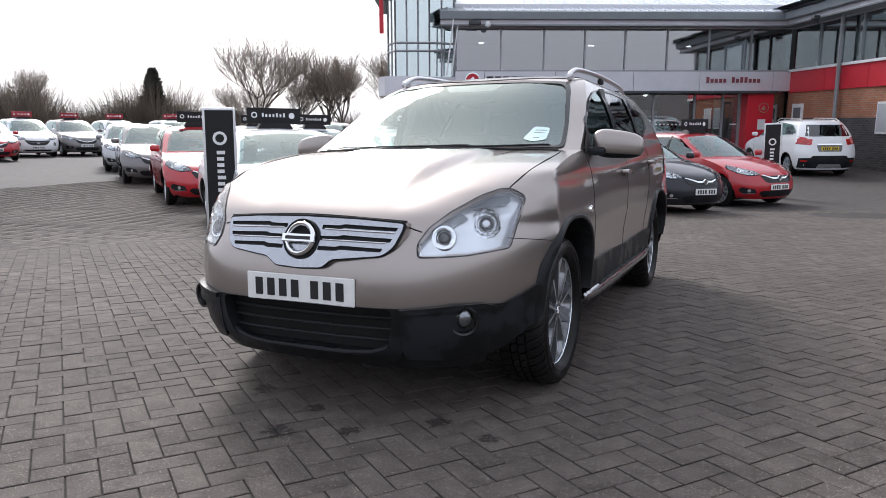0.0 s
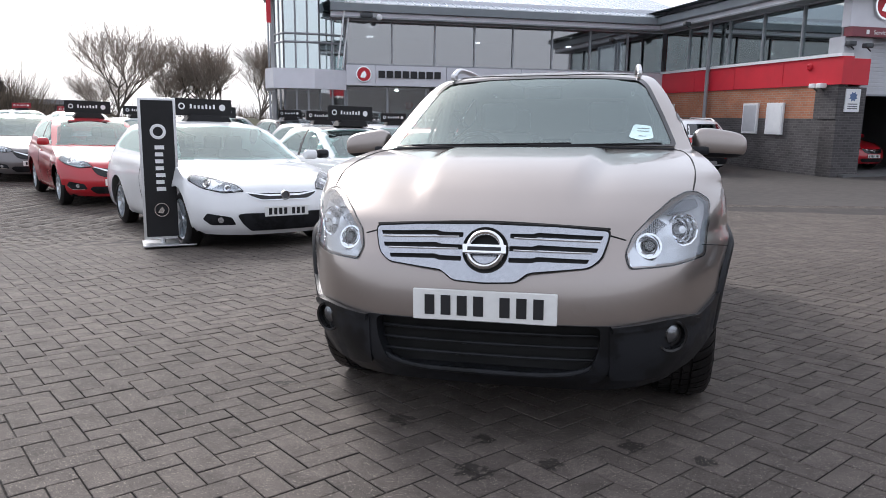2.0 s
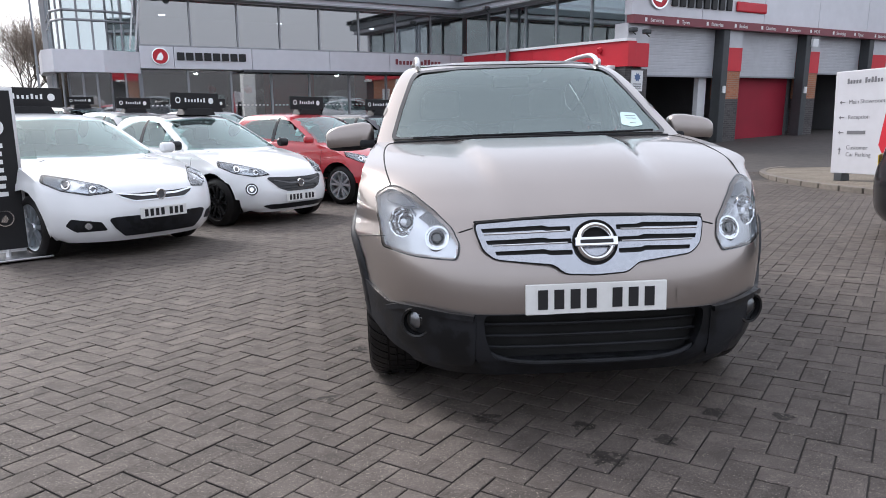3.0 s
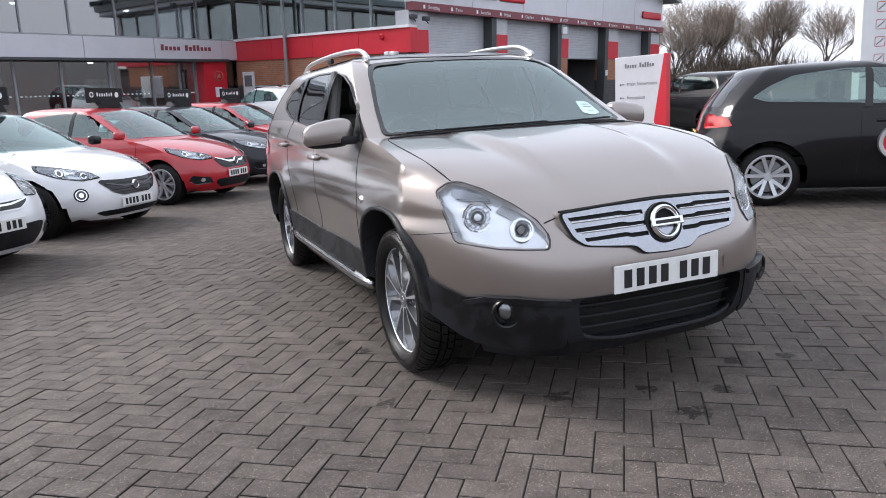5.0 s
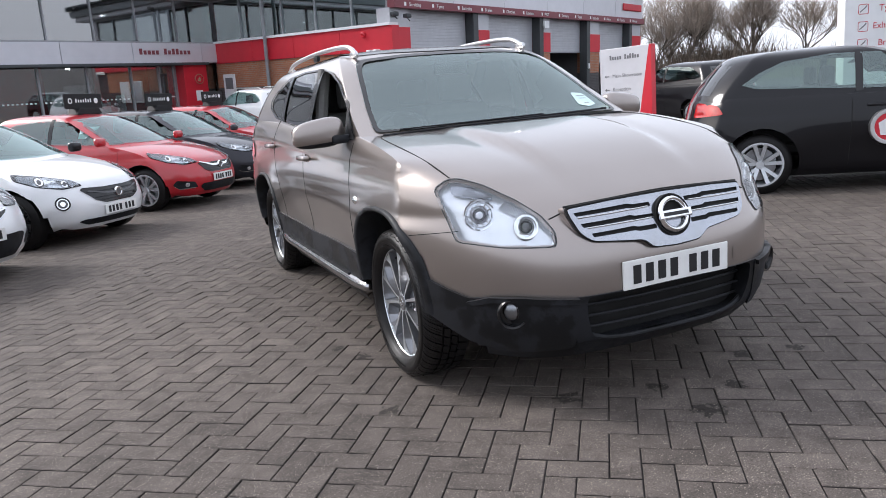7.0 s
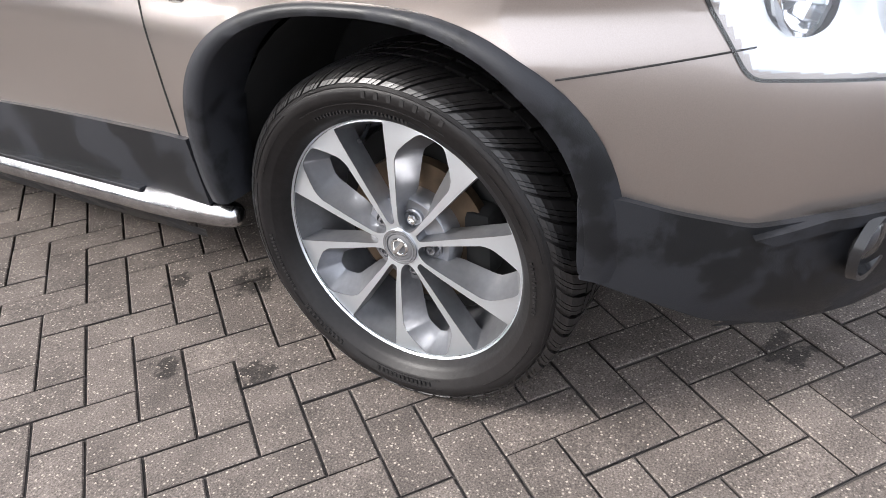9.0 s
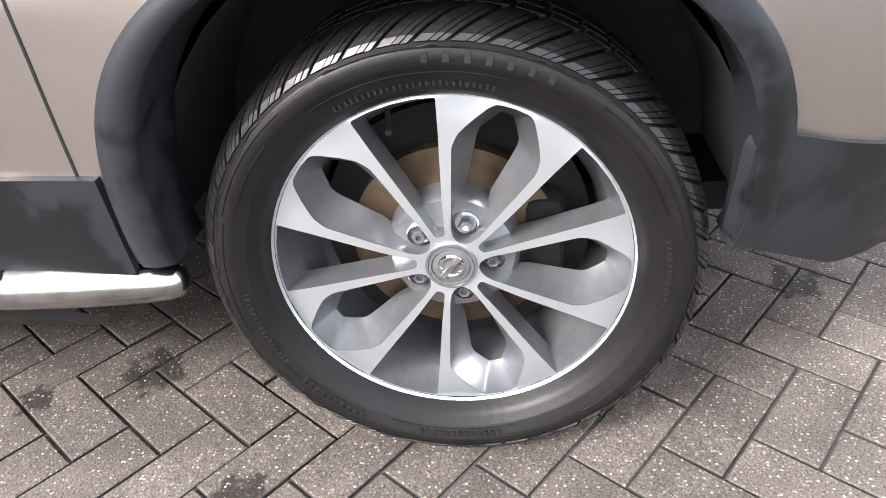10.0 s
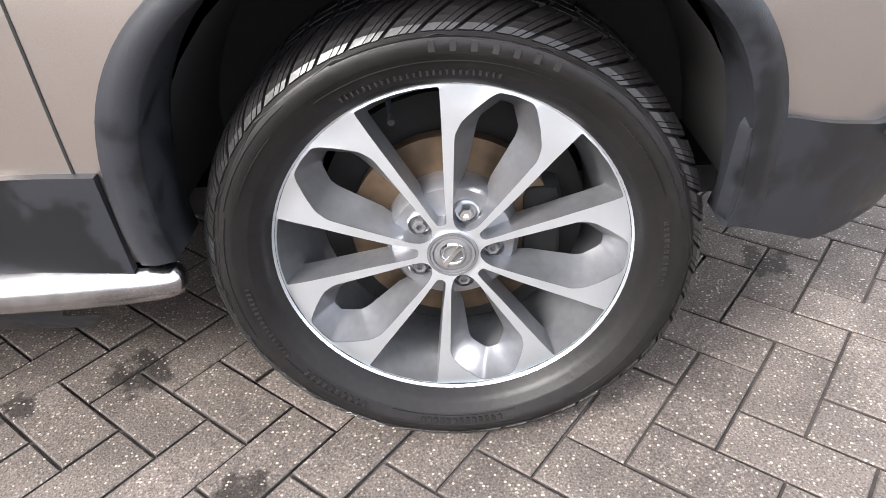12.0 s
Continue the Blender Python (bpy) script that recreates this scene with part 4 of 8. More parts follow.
def alloy_wheel(parent, sx, y, turn):
    """Big ten-spoke wheel: tyre with shoulder blocks, machined face, barrel, cap, bolts, disc. Local axle along x."""
    R, RIM, face = 0.345, 0.2535, 0.842
    hub = new("wheel")
    hub.parent = parent
    X = lambda d: sx * (face - d)
    prof = [(X(0.20), 0.236), (X(0.215), 0.28), (X(0.205), 0.325), (X(0.185), 0.337), (X(0.015), 0.337), (X(-0.004), 0.331), (X(-0.0145), 0.322), (X(-0.0185), 0.318), (X(-0.0205), 0.3165), (X(-0.0225), 0.298),
            (X(-0.0205), 0.296), (X(-0.0195), 0.279), (X(-0.0170), 0.277), (X(-0.0115), 0.266), (X(-0.002), 0.2585), (X(0.009), 0.2532), (X(0.02), 0.246)]
    part("tyre", lathe(prof, 96, "x", (0, y, R)), RUBBER, hub, "black winter tyre with raised sidewall rings", True, 60)
    # shoulder and tread blocks, curved like sickles
    bm = bmesh.new()
    n = 48
    for k in range(n):
        a0 = 2 * math.pi * k / n
        lanes = [(-0.0165, 0.3235, -0.052), (-0.0125, 0.3305, -0.030), (-0.005, 0.3365, -0.010), (0.008, 0.3420, 0.010), (0.032, 0.3462, 0.040), (0.062, 0.3475, 0.085)]
        for w0, w1, hh in ((0.008, 0.058, 0.0), (0.0625, 0.088, 0.0), (0.0925, 0.116, -0.0006)):
            up, lo = [], []
            for d, r, sh in lanes:
                row, rowl = [], []
                for w in (w0, w1):
                    a = a0 + w + sh * 1.3 + 0.01 * math.sin(d * 60)
                    row.append(bm.verts.new((X(d), y + (r + hh) * math.cos(a), R + (r + hh) * math.sin(a))))
                    rowl.append(bm.verts.new((X(d + (0.009 if d < 0.01 else 0)), y + (r - 0.011) * math.cos(a), R + (r - 0.011) * math.sin(a))))
                up.append(row)
                lo.append(rowl)
            for i in range(5):
                bm.faces.new((up[i][0], up[i][1], up[i + 1][1], up[i + 1][0]))
                bm.faces.new((up[i][0], up[i + 1][0], lo[i + 1][0], lo[i][0]))
                bm.faces.new((up[i][1], lo[i][1], lo[i + 1][1], up[i + 1][1]))
            bm.faces.new((up[0][0], lo[0][0], lo[0][1], up[0][1]))
            bm.faces.new((up[5][0], up[5][1], lo[5][1], lo[5][0]))
        for d0, d1 in ((0.072, 0.10), (0.108, 0.135), (0.143, 0.188)):
            q = []
            for d, s in ((d0, 0), (d1, 0.03)):
                for w in (0.004, 0.115):
                    a = a0 + w + s
                    q.append((bm.verts.new((X(d), y + 0.347 * math.cos(a), R + 0.347 * math.sin(a))), bm.verts.new((X(d), y + 0.337 * math.cos(a), R + 0.337 * math.sin(a)))))
            bm.faces.new((q[0][0], q[1][0], q[3][0], q[2][0]))
            for i, j in ((0, 1), (1, 3), (3, 2), (2, 0)):
                bm.faces.new((q[i][0], q[j][0], q[j][1], q[i][1]))
    bmesh.ops.recalc_face_normals(bm, faces=bm.faces)
    tagged(part("tread", bm, TREAD, hub, "sickle-shaped tread blocks"), kind="stuff")
    # thin moulded ridges and plain bars where the sidewall carries writing
    arcs = [(66, 122, 0.3175, 0.0008), (58, 118, 0.2895, 0.0008), (128, 168, 0.308, 0.0008), (135, 160, 0.292, 0.0007), (20, 52, 0.311, 0.0008), (24, 44, 0.296, 0.0007), (-20, 18, 0.308, 0.0008), (200, 232, 0.300, 0.0008), (252, 292, 0.300, 0.0008), (252, 292, 0.281, 0.0007), (300, 330, 0.295, 0.0008), (0, 358, 0.3205, 0.0007)]

    def wall(r):
        return 0.0185 + 0.0040 * (1 - min(1.0, abs(r - 0.298) / 0.03) ** 2)
    for a0, a1, r, t in arcs:
        pts = [(X(-wall(r)), y + r * math.cos(radians(a0 + (a1 - a0) * i / 16 + turn - 111.5)), R + r * math.sin(radians(a0 + (a1 - a0) * i / 16 + turn - 111.5))) for i in range(17)]
        part("sidewall_ridge", tube(pts, t, 5), RUBBER, hub)
    for a, r, wl, ht in [(88 + 4.6 * i, 0.3065, 0.0075, 0.012) for i in range(7)] + [(-4 - 1.7 * i, 0.288, 0.0032, 0.007) for i in range(16)] + [(258 + 2.0 * i, 0.2905, 0.005, 0.009) for i in range(13)] + [(-38 - 2.3 * i, 0.289, 0.005, 0.010) for i in range(10)] + [(188 - 1.8 * i, 0.287, 0.0035, 0.006) for i in range(12)] + [(64 + 1.6 * i, 0.2755, 0.0030, 0.006) for i in range(26)]:
        t = radians(a + turn - 111.5)
        e, tn = Vector((0, math.cos(t), math.sin(t))), Vector((0, -math.sin(t), math.cos(t)))
        c = Vector((0, y, R)) + e * r
        bm = bmesh.new()
        q = []
        for s0, s1 in ((-1, -1), (1, -1), (1, 1), (-1, 1)):
            p = c + tn * s0 * wl / 2 + e * s1 * ht / 2
            rr = math.hypot(p.y - y, p.z - R)
            q.append((bm.verts.new((X(-wall(rr) - 0.0007), p.y, p.z)), bm.verts.new((X(-wall(rr) + 0.004), p.y, p.z))))
        bm.faces.new([v[0] for v in q])
        for i in range(4):
            bm.faces.new((q[i][0], q[(i + 1) % 4][0], q[(i + 1) % 4][1], q[i][1]))
        bmesh.ops.recalc_face_normals(bm, faces=bm.faces)
        part("sidewall_bar", bm, RUBBER_MARK, hub)

    # machined face with five bolt pockets and five open windows
    def polar(r, a):
        return (r * math.cos(radians(a)), r * math.sin(radians(a)))
    holes = []
    for k in range(5):
        a = turn + 72 * k
        half = [(0.0385, 0), (0.0405, 9), (0.047, 16), (0.060, 19), (0.09, 18.6), (0.135, 18.4), (0.181, 18.2), (0.199, 16), (0.217, 11.8), (0.238, 7.2), (0.2442, 5.2), (0.2452, 0)]
        pocket = [polar(r_, a + d_) for r_, d_ in half] + [polar(r_, a - d_) for r_, d_ in half[-2:0:-1]]
        holes.append(rounded(pocket, 0.006, 3))
        b = a + 36
        half = [(0.0475, 0), (0.050, 7.5), (0.065, 9.3), (0.10, 10.7), (0.16, 12.4), (0.20, 13.0), (0.2455, 13.2), (0.2458, 6.5), (0.2458, 0)]
        win = [polar(r_, b + d_) for r_, d_ in half] + [polar(r_, b - d_) for r_, d_ in half[-2:0:-1]]
        holes.append(rounded(win, 0.0035, 3))
    holes.append([polar(0.031, 360 * i / 28) for i in range(28)])
    outer = [polar(RIM, 360 * i / 90) for i in range(90)]

    def depth(r):
        return curve_key([(0.0, 0.019), (0.035, 0.019), (0.06, 0.016), (0.12, 0.0145), (0.19, 0.0145), (0.24, 0.015), (0.2535, 0.018)], r)[0]
    flat = plate_with_holes(outer, holes, 0.012, lambda u, v: Vector((X(depth(math.hypot(u, v))), y + u, R + v)))
    rim_edges = [e for e in flat.edges if e.is_boundary]
    side = bmesh.new()
    memo = {}

    def deep(v):
        if v not in memo:
            p = v.co
            u, w = p.y - y, p.z - R
            r = math.hypot(u, w)
            memo[v] = [side.verts.new(p), side.verts.new((p.x - sx * 0.004, p.y, p.z)), None]
            a = (math.degrees(math.atan2(w, u)) - turn) % 72
            pock = a < 20.8 or a > 51.2
            c = radians(turn + 72 * round((math.degrees(math.atan2(w, u)) - turn) / 72)) if pock else radians(turn + 36 + 72 * round((math.degrees(math.atan2(w, u)) - turn - 36) / 72))
            away = math.atan2(math.sin(math.atan2(w, u) - c), math.cos(math.atan2(w, u) - c))
            if 0.034 < r < 0.248:
                # the bolt pockets have broad scooped walls, the open windows steep ones
                open_ = max(0.0, min(1.0, (r - 0.065) / 0.04))
                away *= (1 - 0.52 * open_) if pock else 0.96
                rr = r - (0.026 if pock else 0.018) * max(0.0, min(1.0, (r - 0.19) / 0.05))
                u, w = rr * math.cos(c + away), rr * math.sin(c + away)
            memo[v][2] = side.verts.new((p.x - sx * (0.047 if r > 0.034 else 0.01), y + u, R + w))
        return memo[v]
    for e in rim_edges:
        a, b = deep(e.verts[0]), deep(e.verts[1])
        side.faces.new((a[0], b[0], b[1], a[1]))
        side.faces.new((a[1], b[1], b[2], a[2]))
    bmesh.ops.recalc_face_normals(side, faces=side.faces)
    bmesh.ops.recalc_face_normals(flat, faces=flat.faces)
    part("rim_face", flat, ALLOY, hub, "bright machined spokes", True)
    part("spoke_flank", side, ALLOY_DARK, hub, "grey painted spoke flanks", True, 40)
    part("rim_lip", lathe([(X(0.018), 0.2525), (X(0.0125), 0.2535), (X(0.0115), 0.2515), (X(0.0155), 0.2485)], 90, "x", (0, y, R), False), ALLOY, hub, "", True, 60)
    part("rim_barrel", lathe([(X(0.02), 0.2525), (X(0.022), 0.246), (X(0.064), 0.2295), (X(0.10), 0.214), (X(0.19), 0.21), (X(0.19), 0.225), (X(0.03), 0.25)], 72, "x", (0, y, R)), ALLOY_DARK, hub, "", True, 50)
    part("hub_web", lathe([(X(0.034), 0.0305), (X(0.045), 0.046), (X(0.047), 0.088), (X(0.058), 0.096), (X(0.09), 0.098)], 50, "x", (0, y, R), False), ALLOY_DARK, hub, "grey painted wheel centre", True, 50)
    part("centre_cap", lathe([(X(0.0165), 0.0005), (X(0.0155), 0.022), (X(0.0165), 0.027), (X(0.017), 0.0275), (X(0.0145), 0.028), (X(0.0145), 0.0315), (X(0.036), 0.032)], 36, "x", (0, y, R), False), PLASTIC_CAP, hub, "grey cap with a plain silver ring emblem", True, 40)
    part("hub_ring", lathe([(X(0.0165), 0.0312), (X(0.0150), 0.0325), (X(0.0150), 0.0362), (X(0.024), 0.0375)], 40, "x", (0, y, R), False), ALLOY_DARK, hub, "", True, 40)
    part("cap_ring", lathe([(X(0.0155), 0.0125), (X(0.013), 0.0145), (X(0.013), 0.0172), (X(0.0155), 0.019)], 28, "x", (0, y, R)), CHROME, hub, "", True)
    bar = slab(-0.002, -0.021, -0.004, 0.002, 0.021, 0.004, 0.001)
    bmesh.ops.rotate(bar, cent=(0, 0, 0), matrix=Matrix.Rotation(radians(52 * sx), 3, "X"), verts=bar.verts)
    bmesh.ops.translate(bar, vec=(X(0.0135), y, R), verts=bar.verts)
    part("cap_bar", bar, CHROME, hub)
    for k in range(5):
        a = radians(turn + 72 * k)
        c = (0, y + 0.0575 * math.cos(a), R + 0.0575 * math.sin(a))
        part("bolt_seat", lathe([(X(0.038), 0.0165), (X(0.050), 0.0145), (X(0.052), 0.0005), (X(0.055), 0.0005), (X(0.055), 0.018), (X(0.040), 0.019)], 20, "x", c), ALLOY_DARK, hub, "", True)
        part("wheel_bolt", lathe([(X(0.052), 0.0108), (X(0.034), 0.0108), (X(0.031), 0.009), (X(0.031), 0.005), (X(0.036), 0.0045), (X(0.036), 0.0005)], 6, "x", c, False), PLASTIC_CAP if k else CHROME, hub)
    part("brake_disc", lathe([(X(0.11), 0.06), (X(0.11), 0.075), (X(0.085), 0.078), (X(0.085), 0.15), (X(0.108), 0.15), (X(0.108), 0.06)], 48, "x", (0, y, R)), DISC, hub, "rust-stained brake disc", True, 40)
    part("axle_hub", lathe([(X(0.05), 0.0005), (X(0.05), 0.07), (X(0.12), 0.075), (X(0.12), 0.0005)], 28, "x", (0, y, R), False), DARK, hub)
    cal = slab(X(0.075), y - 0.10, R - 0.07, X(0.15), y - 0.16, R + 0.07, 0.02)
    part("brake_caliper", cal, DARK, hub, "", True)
    valve = tube([(X(d_), y + r_ * math.cos(radians(turn - 41)), R + r_ * math.sin(radians(turn - 41))) for d_, r_ in ((0.07, 0.226), (0.045, 0.212), (0.028, 0.208))], [0.004, 0.0035, 0.0048], 8)
    part("valve", valve, PLASTIC, hub)
    # added dark disc that stands in for the shade behind the spokes
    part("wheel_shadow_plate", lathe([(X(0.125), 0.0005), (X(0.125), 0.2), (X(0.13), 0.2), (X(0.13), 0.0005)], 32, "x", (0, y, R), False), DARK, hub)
    return hub


def crossover():
    car = thing("crossover_car", pose(0, 0, 0), "taupe metallic crossover car with black cladding and an open driver window", "car")
    rows = [
        (0, 0.22, -0.78, 3.55, 0.80, 0.60, 4.8, 0.30, 4), (1, 0.30, -0.858, 3.60, 0.850, 0.59, 4.3, 0.30, 4), (2, 0.40, -0.885, 3.62, 0.872, 0.61, 4.3, 0.30, 4),
        (3, 0.50, -0.893, 3.63, 0.882, 0.61, 4.3, 0.30, 4), (4, 0.60, -0.888, 3.63, 0.890, 0.60, 4.3, 0.30, 4), (5, 0.68, -0.868, 3.62, 0.893, 0.58, 4.3, 0.30, 4),
        (6, 0.74, -0.82, 3.61, 0.893, 0.54, 4.5, 0.30, 4), (7, 0.79, -0.765, 3.60, 0.887, 0.52, 5.3, 0.30, 4), (8, 0.84, -0.71, 3.59, 0.884, 0.45, 5.8, 0.30, 4),
        (9, 0.90, -0.61, 3.58, 0.878, 0.36, 6.7, 0.30, 4), (10, 0.95, -0.505, 3.57, 0.869, 0.28, 7.2, 0.30, 4), (11, 1.00, -0.35, 3.56, 0.857, 0.13, 5, 0.30, 4),
        (12, 1.045, -0.13, 3.55, 0.842, 0.12, 5, 0.30, 4), (13, 1.08, 0.12, 3.54, 0.826, 0.11, 5, 0.30, 4), (14, 1.104, 0.36, 3.53, 0.81, 0.10, 5, 0.30, 4),
    ]
    cab = [
        (0, 1.04, 0.20, 3.56, 0.832, 0.10, 6, 0.28, 4), (1, 1.10, 0.325, 3.54, 0.812, 0.10, 6, 0.28, 4), (2, 1.20, 0.50, 3.50, 0.785, 0.11, 5, 0.28, 4), (3, 1.30, 0.655, 3.45, 0.752, 0.12, 5, 0.28, 4),
        (4, 1.40, 0.81, 3.38, 0.715, 0.13, 5, 0.28, 4), (5, 1.48, 0.945, 3.30, 0.675, 0.14, 5, 0.28, 4), (6, 1.535, 1.07, 3.20, 0.632, 0.16, 4.5, 0.3, 3.5),
        (7, 1.565, 1.20, 3.08, 0.575, 0.2, 4, 0.35, 3), (8, 1.585, 1.36, 2.9, 0.48, 0.25, 3, 0.4, 2.5), (9, 1.598, 1.6, 2.6, 0.30, 0.3, 2.5, 0.4, 2.2),
    ]
    base = 2.765

    def flare(y, z):
        f = 0.0
        if z < 0.95:
            for c, a in ((0, 0.013), (base, 0.018)):
                f += a * math.exp(-((y - c) / 0.42) ** 4) * math.exp(-((z - 0.62) / 0.26) ** 2)
            f -= 0.035 * math.exp(-((y - 1.38) / 0.75) ** 4) * math.exp(-((z - 0.58) / 0.17) ** 2)
        f += 0.012 * math.exp(-((z - 0.99) / 0.035) ** 2) * max(0.0, min(1.0, y - 0.2))
        return f

    def step3(t):
        t = max(0.0, min(1.0, t))
        return t * t * (3 - 2 * t)

    def warp(x, y, z):
        up = 0.10 * step3((y - 0.6) / 2.4) * max(0.0, min(1.0, (z - 0.8) / 0.25)) * (1.0 if z < 1.1 else max(0.0, (1.45 - z) / 0.35))
        if z > 0.8 and y < 0.45 and z < 1.11:
            k = step3((y + 0.75) / 0.5)
            edge = 0.40 - 0.12 * max(0.0, -y)
            k *= 1 - step3((y - 0.14) / 0.26)
            up += 0.024 * k * (1 - step3((abs(x) - edge + 0.05) / 0.05))
            up -= 0.006 * k * math.exp(-((abs(x) - edge - 0.04) / 0.05) ** 2)
        return up
    low, high = ring_stack(rows, 46, flare, warp, 34, 60, 12), ring_stack(cab, 30, None, warp, 18, 44, 12)
    ref = stack_bm([low, high])
    tree = bvh_of(ref)
    ref.free()
    low_ref = stack_bm([low])
    low_tree = bvh_of(low_ref)
    low_ref.free()
    high_ref = stack_bm([high])
    high_tree = bvh_of(high_ref)
    high_ref.free()
    # glass outlines: side (y, z), screens (x, z)
    side = [(0.47, 1.085), (0.72, 1.275), (0.98, 1.40), (1.2, 1.462), (1.5, 1.50), (2.0, 1.515), (2.42, 1.50), (2.70, 1.42), (2.80, 1.35), (2.72, 1.29), (2.44, 1.215), (1.9, 1.165), (1.4, 1.122), (0.9, 1.095)]
    front_win = [(0.50, 1.093), (0.72, 1.262), (0.98, 1.388), (1.2, 1.45), (1.42, 1.486), (1.40, 1.128), (0.9, 1.10)]
    rear_win = [(1.52, 1.135), (1.54, 1.492), (2.0, 1.505), (2.26, 1.495), (2.16, 1.19), (1.9, 1.17)]
    last_win = [(2.25, 1.205), (2.34, 1.49), (2.44, 1.485), (2.68, 1.41), (2.77, 1.352), (2.70, 1.30), (2.44, 1.225)]
    screen = rounded([(-0.738, 1.110), (-0.688, 1.27), (-0.618, 1.455), (-0.58, 1.508), (-0.3, 1.528), (0, 1.534), (0.3, 1.528), (0.58, 1.508), (0.618, 1.455), (0.688, 1.27), (0.738, 1.110), (0.3, 1.116), (-0.3, 1.116)], 0.03)
    screen_in = [(-0.725, 1.118), (-0.675, 1.27), (-0.605, 1.455), (-0.56, 1.50), (-0.3, 1.52), (0.3, 1.52), (0.56, 1.50), (0.605, 1.455), (0.675, 1.27), (0.725, 1.118)]
    side_in = [(0.50, 1.092), (0.73, 1.268), (0.985, 1.391), (1.2, 1.453), (1.5, 1.491), (2.0, 1.506), (2.41, 1.491), (2.685, 1.413), (2.78, 1.35), (2.71, 1.298), (2.44, 1.224), (1.9, 1.174), (1.4, 1.131), (0.9, 1.104)]

    def drop(c, n):
        if c.z < 1.06:
            return False
        if abs(c.x) > 0.55 and n.z < 0.85 and abs(n.x) > 0.2 and inside(side_in, c.y, c.z):
            return True
        return n.y < -0.2 and c.y < 1.35 and inside(screen_in, c.x, c.z)

    GRILLE_IN = [(-0.40, 0.80), (0.40, 0.80), (0.385, 0.735), (0.34, 0.705), (0.16, 0.69), (0.10, 0.65), (-0.10, 0.65), (-0.16, 0.69), (-0.34, 0.705), (-0.385, 0.735)]
    T0 = radians(40)
    lamp_zone = [(x * math.cos(T0) + y * math.sin(T0), z) for x, y, z in ((0.492, -0.80, 0.692), (0.49, -0.785, 0.73), (0.52, -0.725, 0.79), (0.57, -0.655, 0.842), (0.655, -0.56, 0.898), (0.72, -0.485, 0.925), (0.75, -0.455, 0.925), (0.787, -0.43, 0.897), (0.787, -0.505, 0.80), (0.775, -0.565, 0.714), (0.64, -0.69, 0.695))]

    def grille_zone(c, n):
        if c.y < -0.3 and 0.6 < c.z < 0.98 and n.y < 0.2 and inside(lamp_zone, abs(c.x) * math.cos(T0) + c.y * math.sin(T0), c.z):
            return True
        return n.y < -0.3 and (inside(GRILLE_IN, c.x, c.z) or (abs(c.x) < 0.415 and 0.303 < c.z < 0.485))
    body = stack_bm([low, high], lambda c, n: drop(c, n) or grille_zone(c, n), True, True)
    for c in (0, base):
        arch_cut(body, c, 0.45, 0.395, 0.5, 0.335)
    ragged = [f for f in body.faces if abs(f.calc_center_median().x) > 0.5 and f.calc_center_median().z < 0.37 and min(abs(f.calc_center_median().y), abs(f.calc_center_median().y - base)) < 0.56]
    bmesh.ops.delete(body, geom=ragged, context="FACES")
    shell_ob = part("body", body, [PAINT_TAUPE, PLASTIC], car, "", True, 55)
    for f in shell_ob.data.polygons:
        f.material_index = 1 if f.center.z < (0.40 if f.center.y < -0.25 else 0.31) else 0
    SM = {1: side_map(tree, 1), -1: side_map(tree, -1)}
    FM, TM = front_map(tree), top_map(tree)

    # roof panel, dark glass
    roof = rounded([(-0.54, 1.17), (-0.3, 1.11), (0, 1.09), (0.3, 1.11), (0.54, 1.17), (0.56, 1.6), (0.55, 2.9), (-0.55, 2.9), (-0.56, 1.6)], 0.05)
    part("glass_roof", sheet(roof, 0.09, TM, 0.0, 0.004), PLASTIC_GLOSS, car, "gloss black panoramic roof", True)
    # windscreen with its dark border, wipers, sticker, mirror foot
    HM = front_map(high_tree)
    ws = part("windscreen", sheet(screen, 0.07, HM, 0.0, 0.0035), GLASS, car, "tinted windscreen mirroring the pale sky", True)
    ws.visible_shadow = False
    inner = rounded([(-0.715, 1.119), (-0.667, 1.27), (-0.597, 1.448), (-0.555, 1.493), (-0.3, 1.511), (0, 1.517), (0.3, 1.511), (0.555, 1.493), (0.597, 1.448), (0.667, 1.27), (0.715, 1.119)], 0.03)
    rim = plate_with_holes(screen, [inner], 0.05, lambda u, v: (HM(u, v) or (Vector((u, 0.4, v)), 0))[0] + Vector((0, -0.006, 0.004)))
    part("windscreen_border", rim, PLASTIC_GLOSS, ws, "", True)
    patch = rounded([(-0.20, 1.515), (-0.15, 1.462), (0.15, 1.462), (0.20, 1.515)], 0.03)
    part("sensor_patch", sheet(patch, 0.05, HM, 0.0, 0.0015), PLASTIC, ws, "", True)
    tag = rounded([(0.50, 1.155), (0.53, 1.225), (0.615, 1.215), (0.625, 1.15), (0.56, 1.14)], 0.015)
    part("sticker", sheet(tag, 0.04, HM, 0.0, 0.006), STICKER, ws, "pale blue-green sticker with faint grey lines", True)
    for z0, a, b in ((1.200, 0.545, 0.605), (1.186, 0.545, 0.60), (1.160, 0.55, 0.585)):
        part("sticker_line", sheet([(a, z0), (b, z0 - 0.003), (b, z0), (a, z0 + 0.003)], 0.03, HM, 0.0, 0.0075), PLASTIC_CAP, ws)
    for pts in ([(-0.62, 1.114), (-0.3, 1.118), (0.0, 1.121), (0.22, 1.124)], [(0.0, 1.114), (0.3, 1.117), (0.52, 1.120), (0.66, 1.123)]):
        line = [HM(u, v)[0] + Vector((0, -0.007, 0.005)) for u, v in pts]
        part("wiper", tube(line, 0.005, 6), PLASTIC, car, "", True)
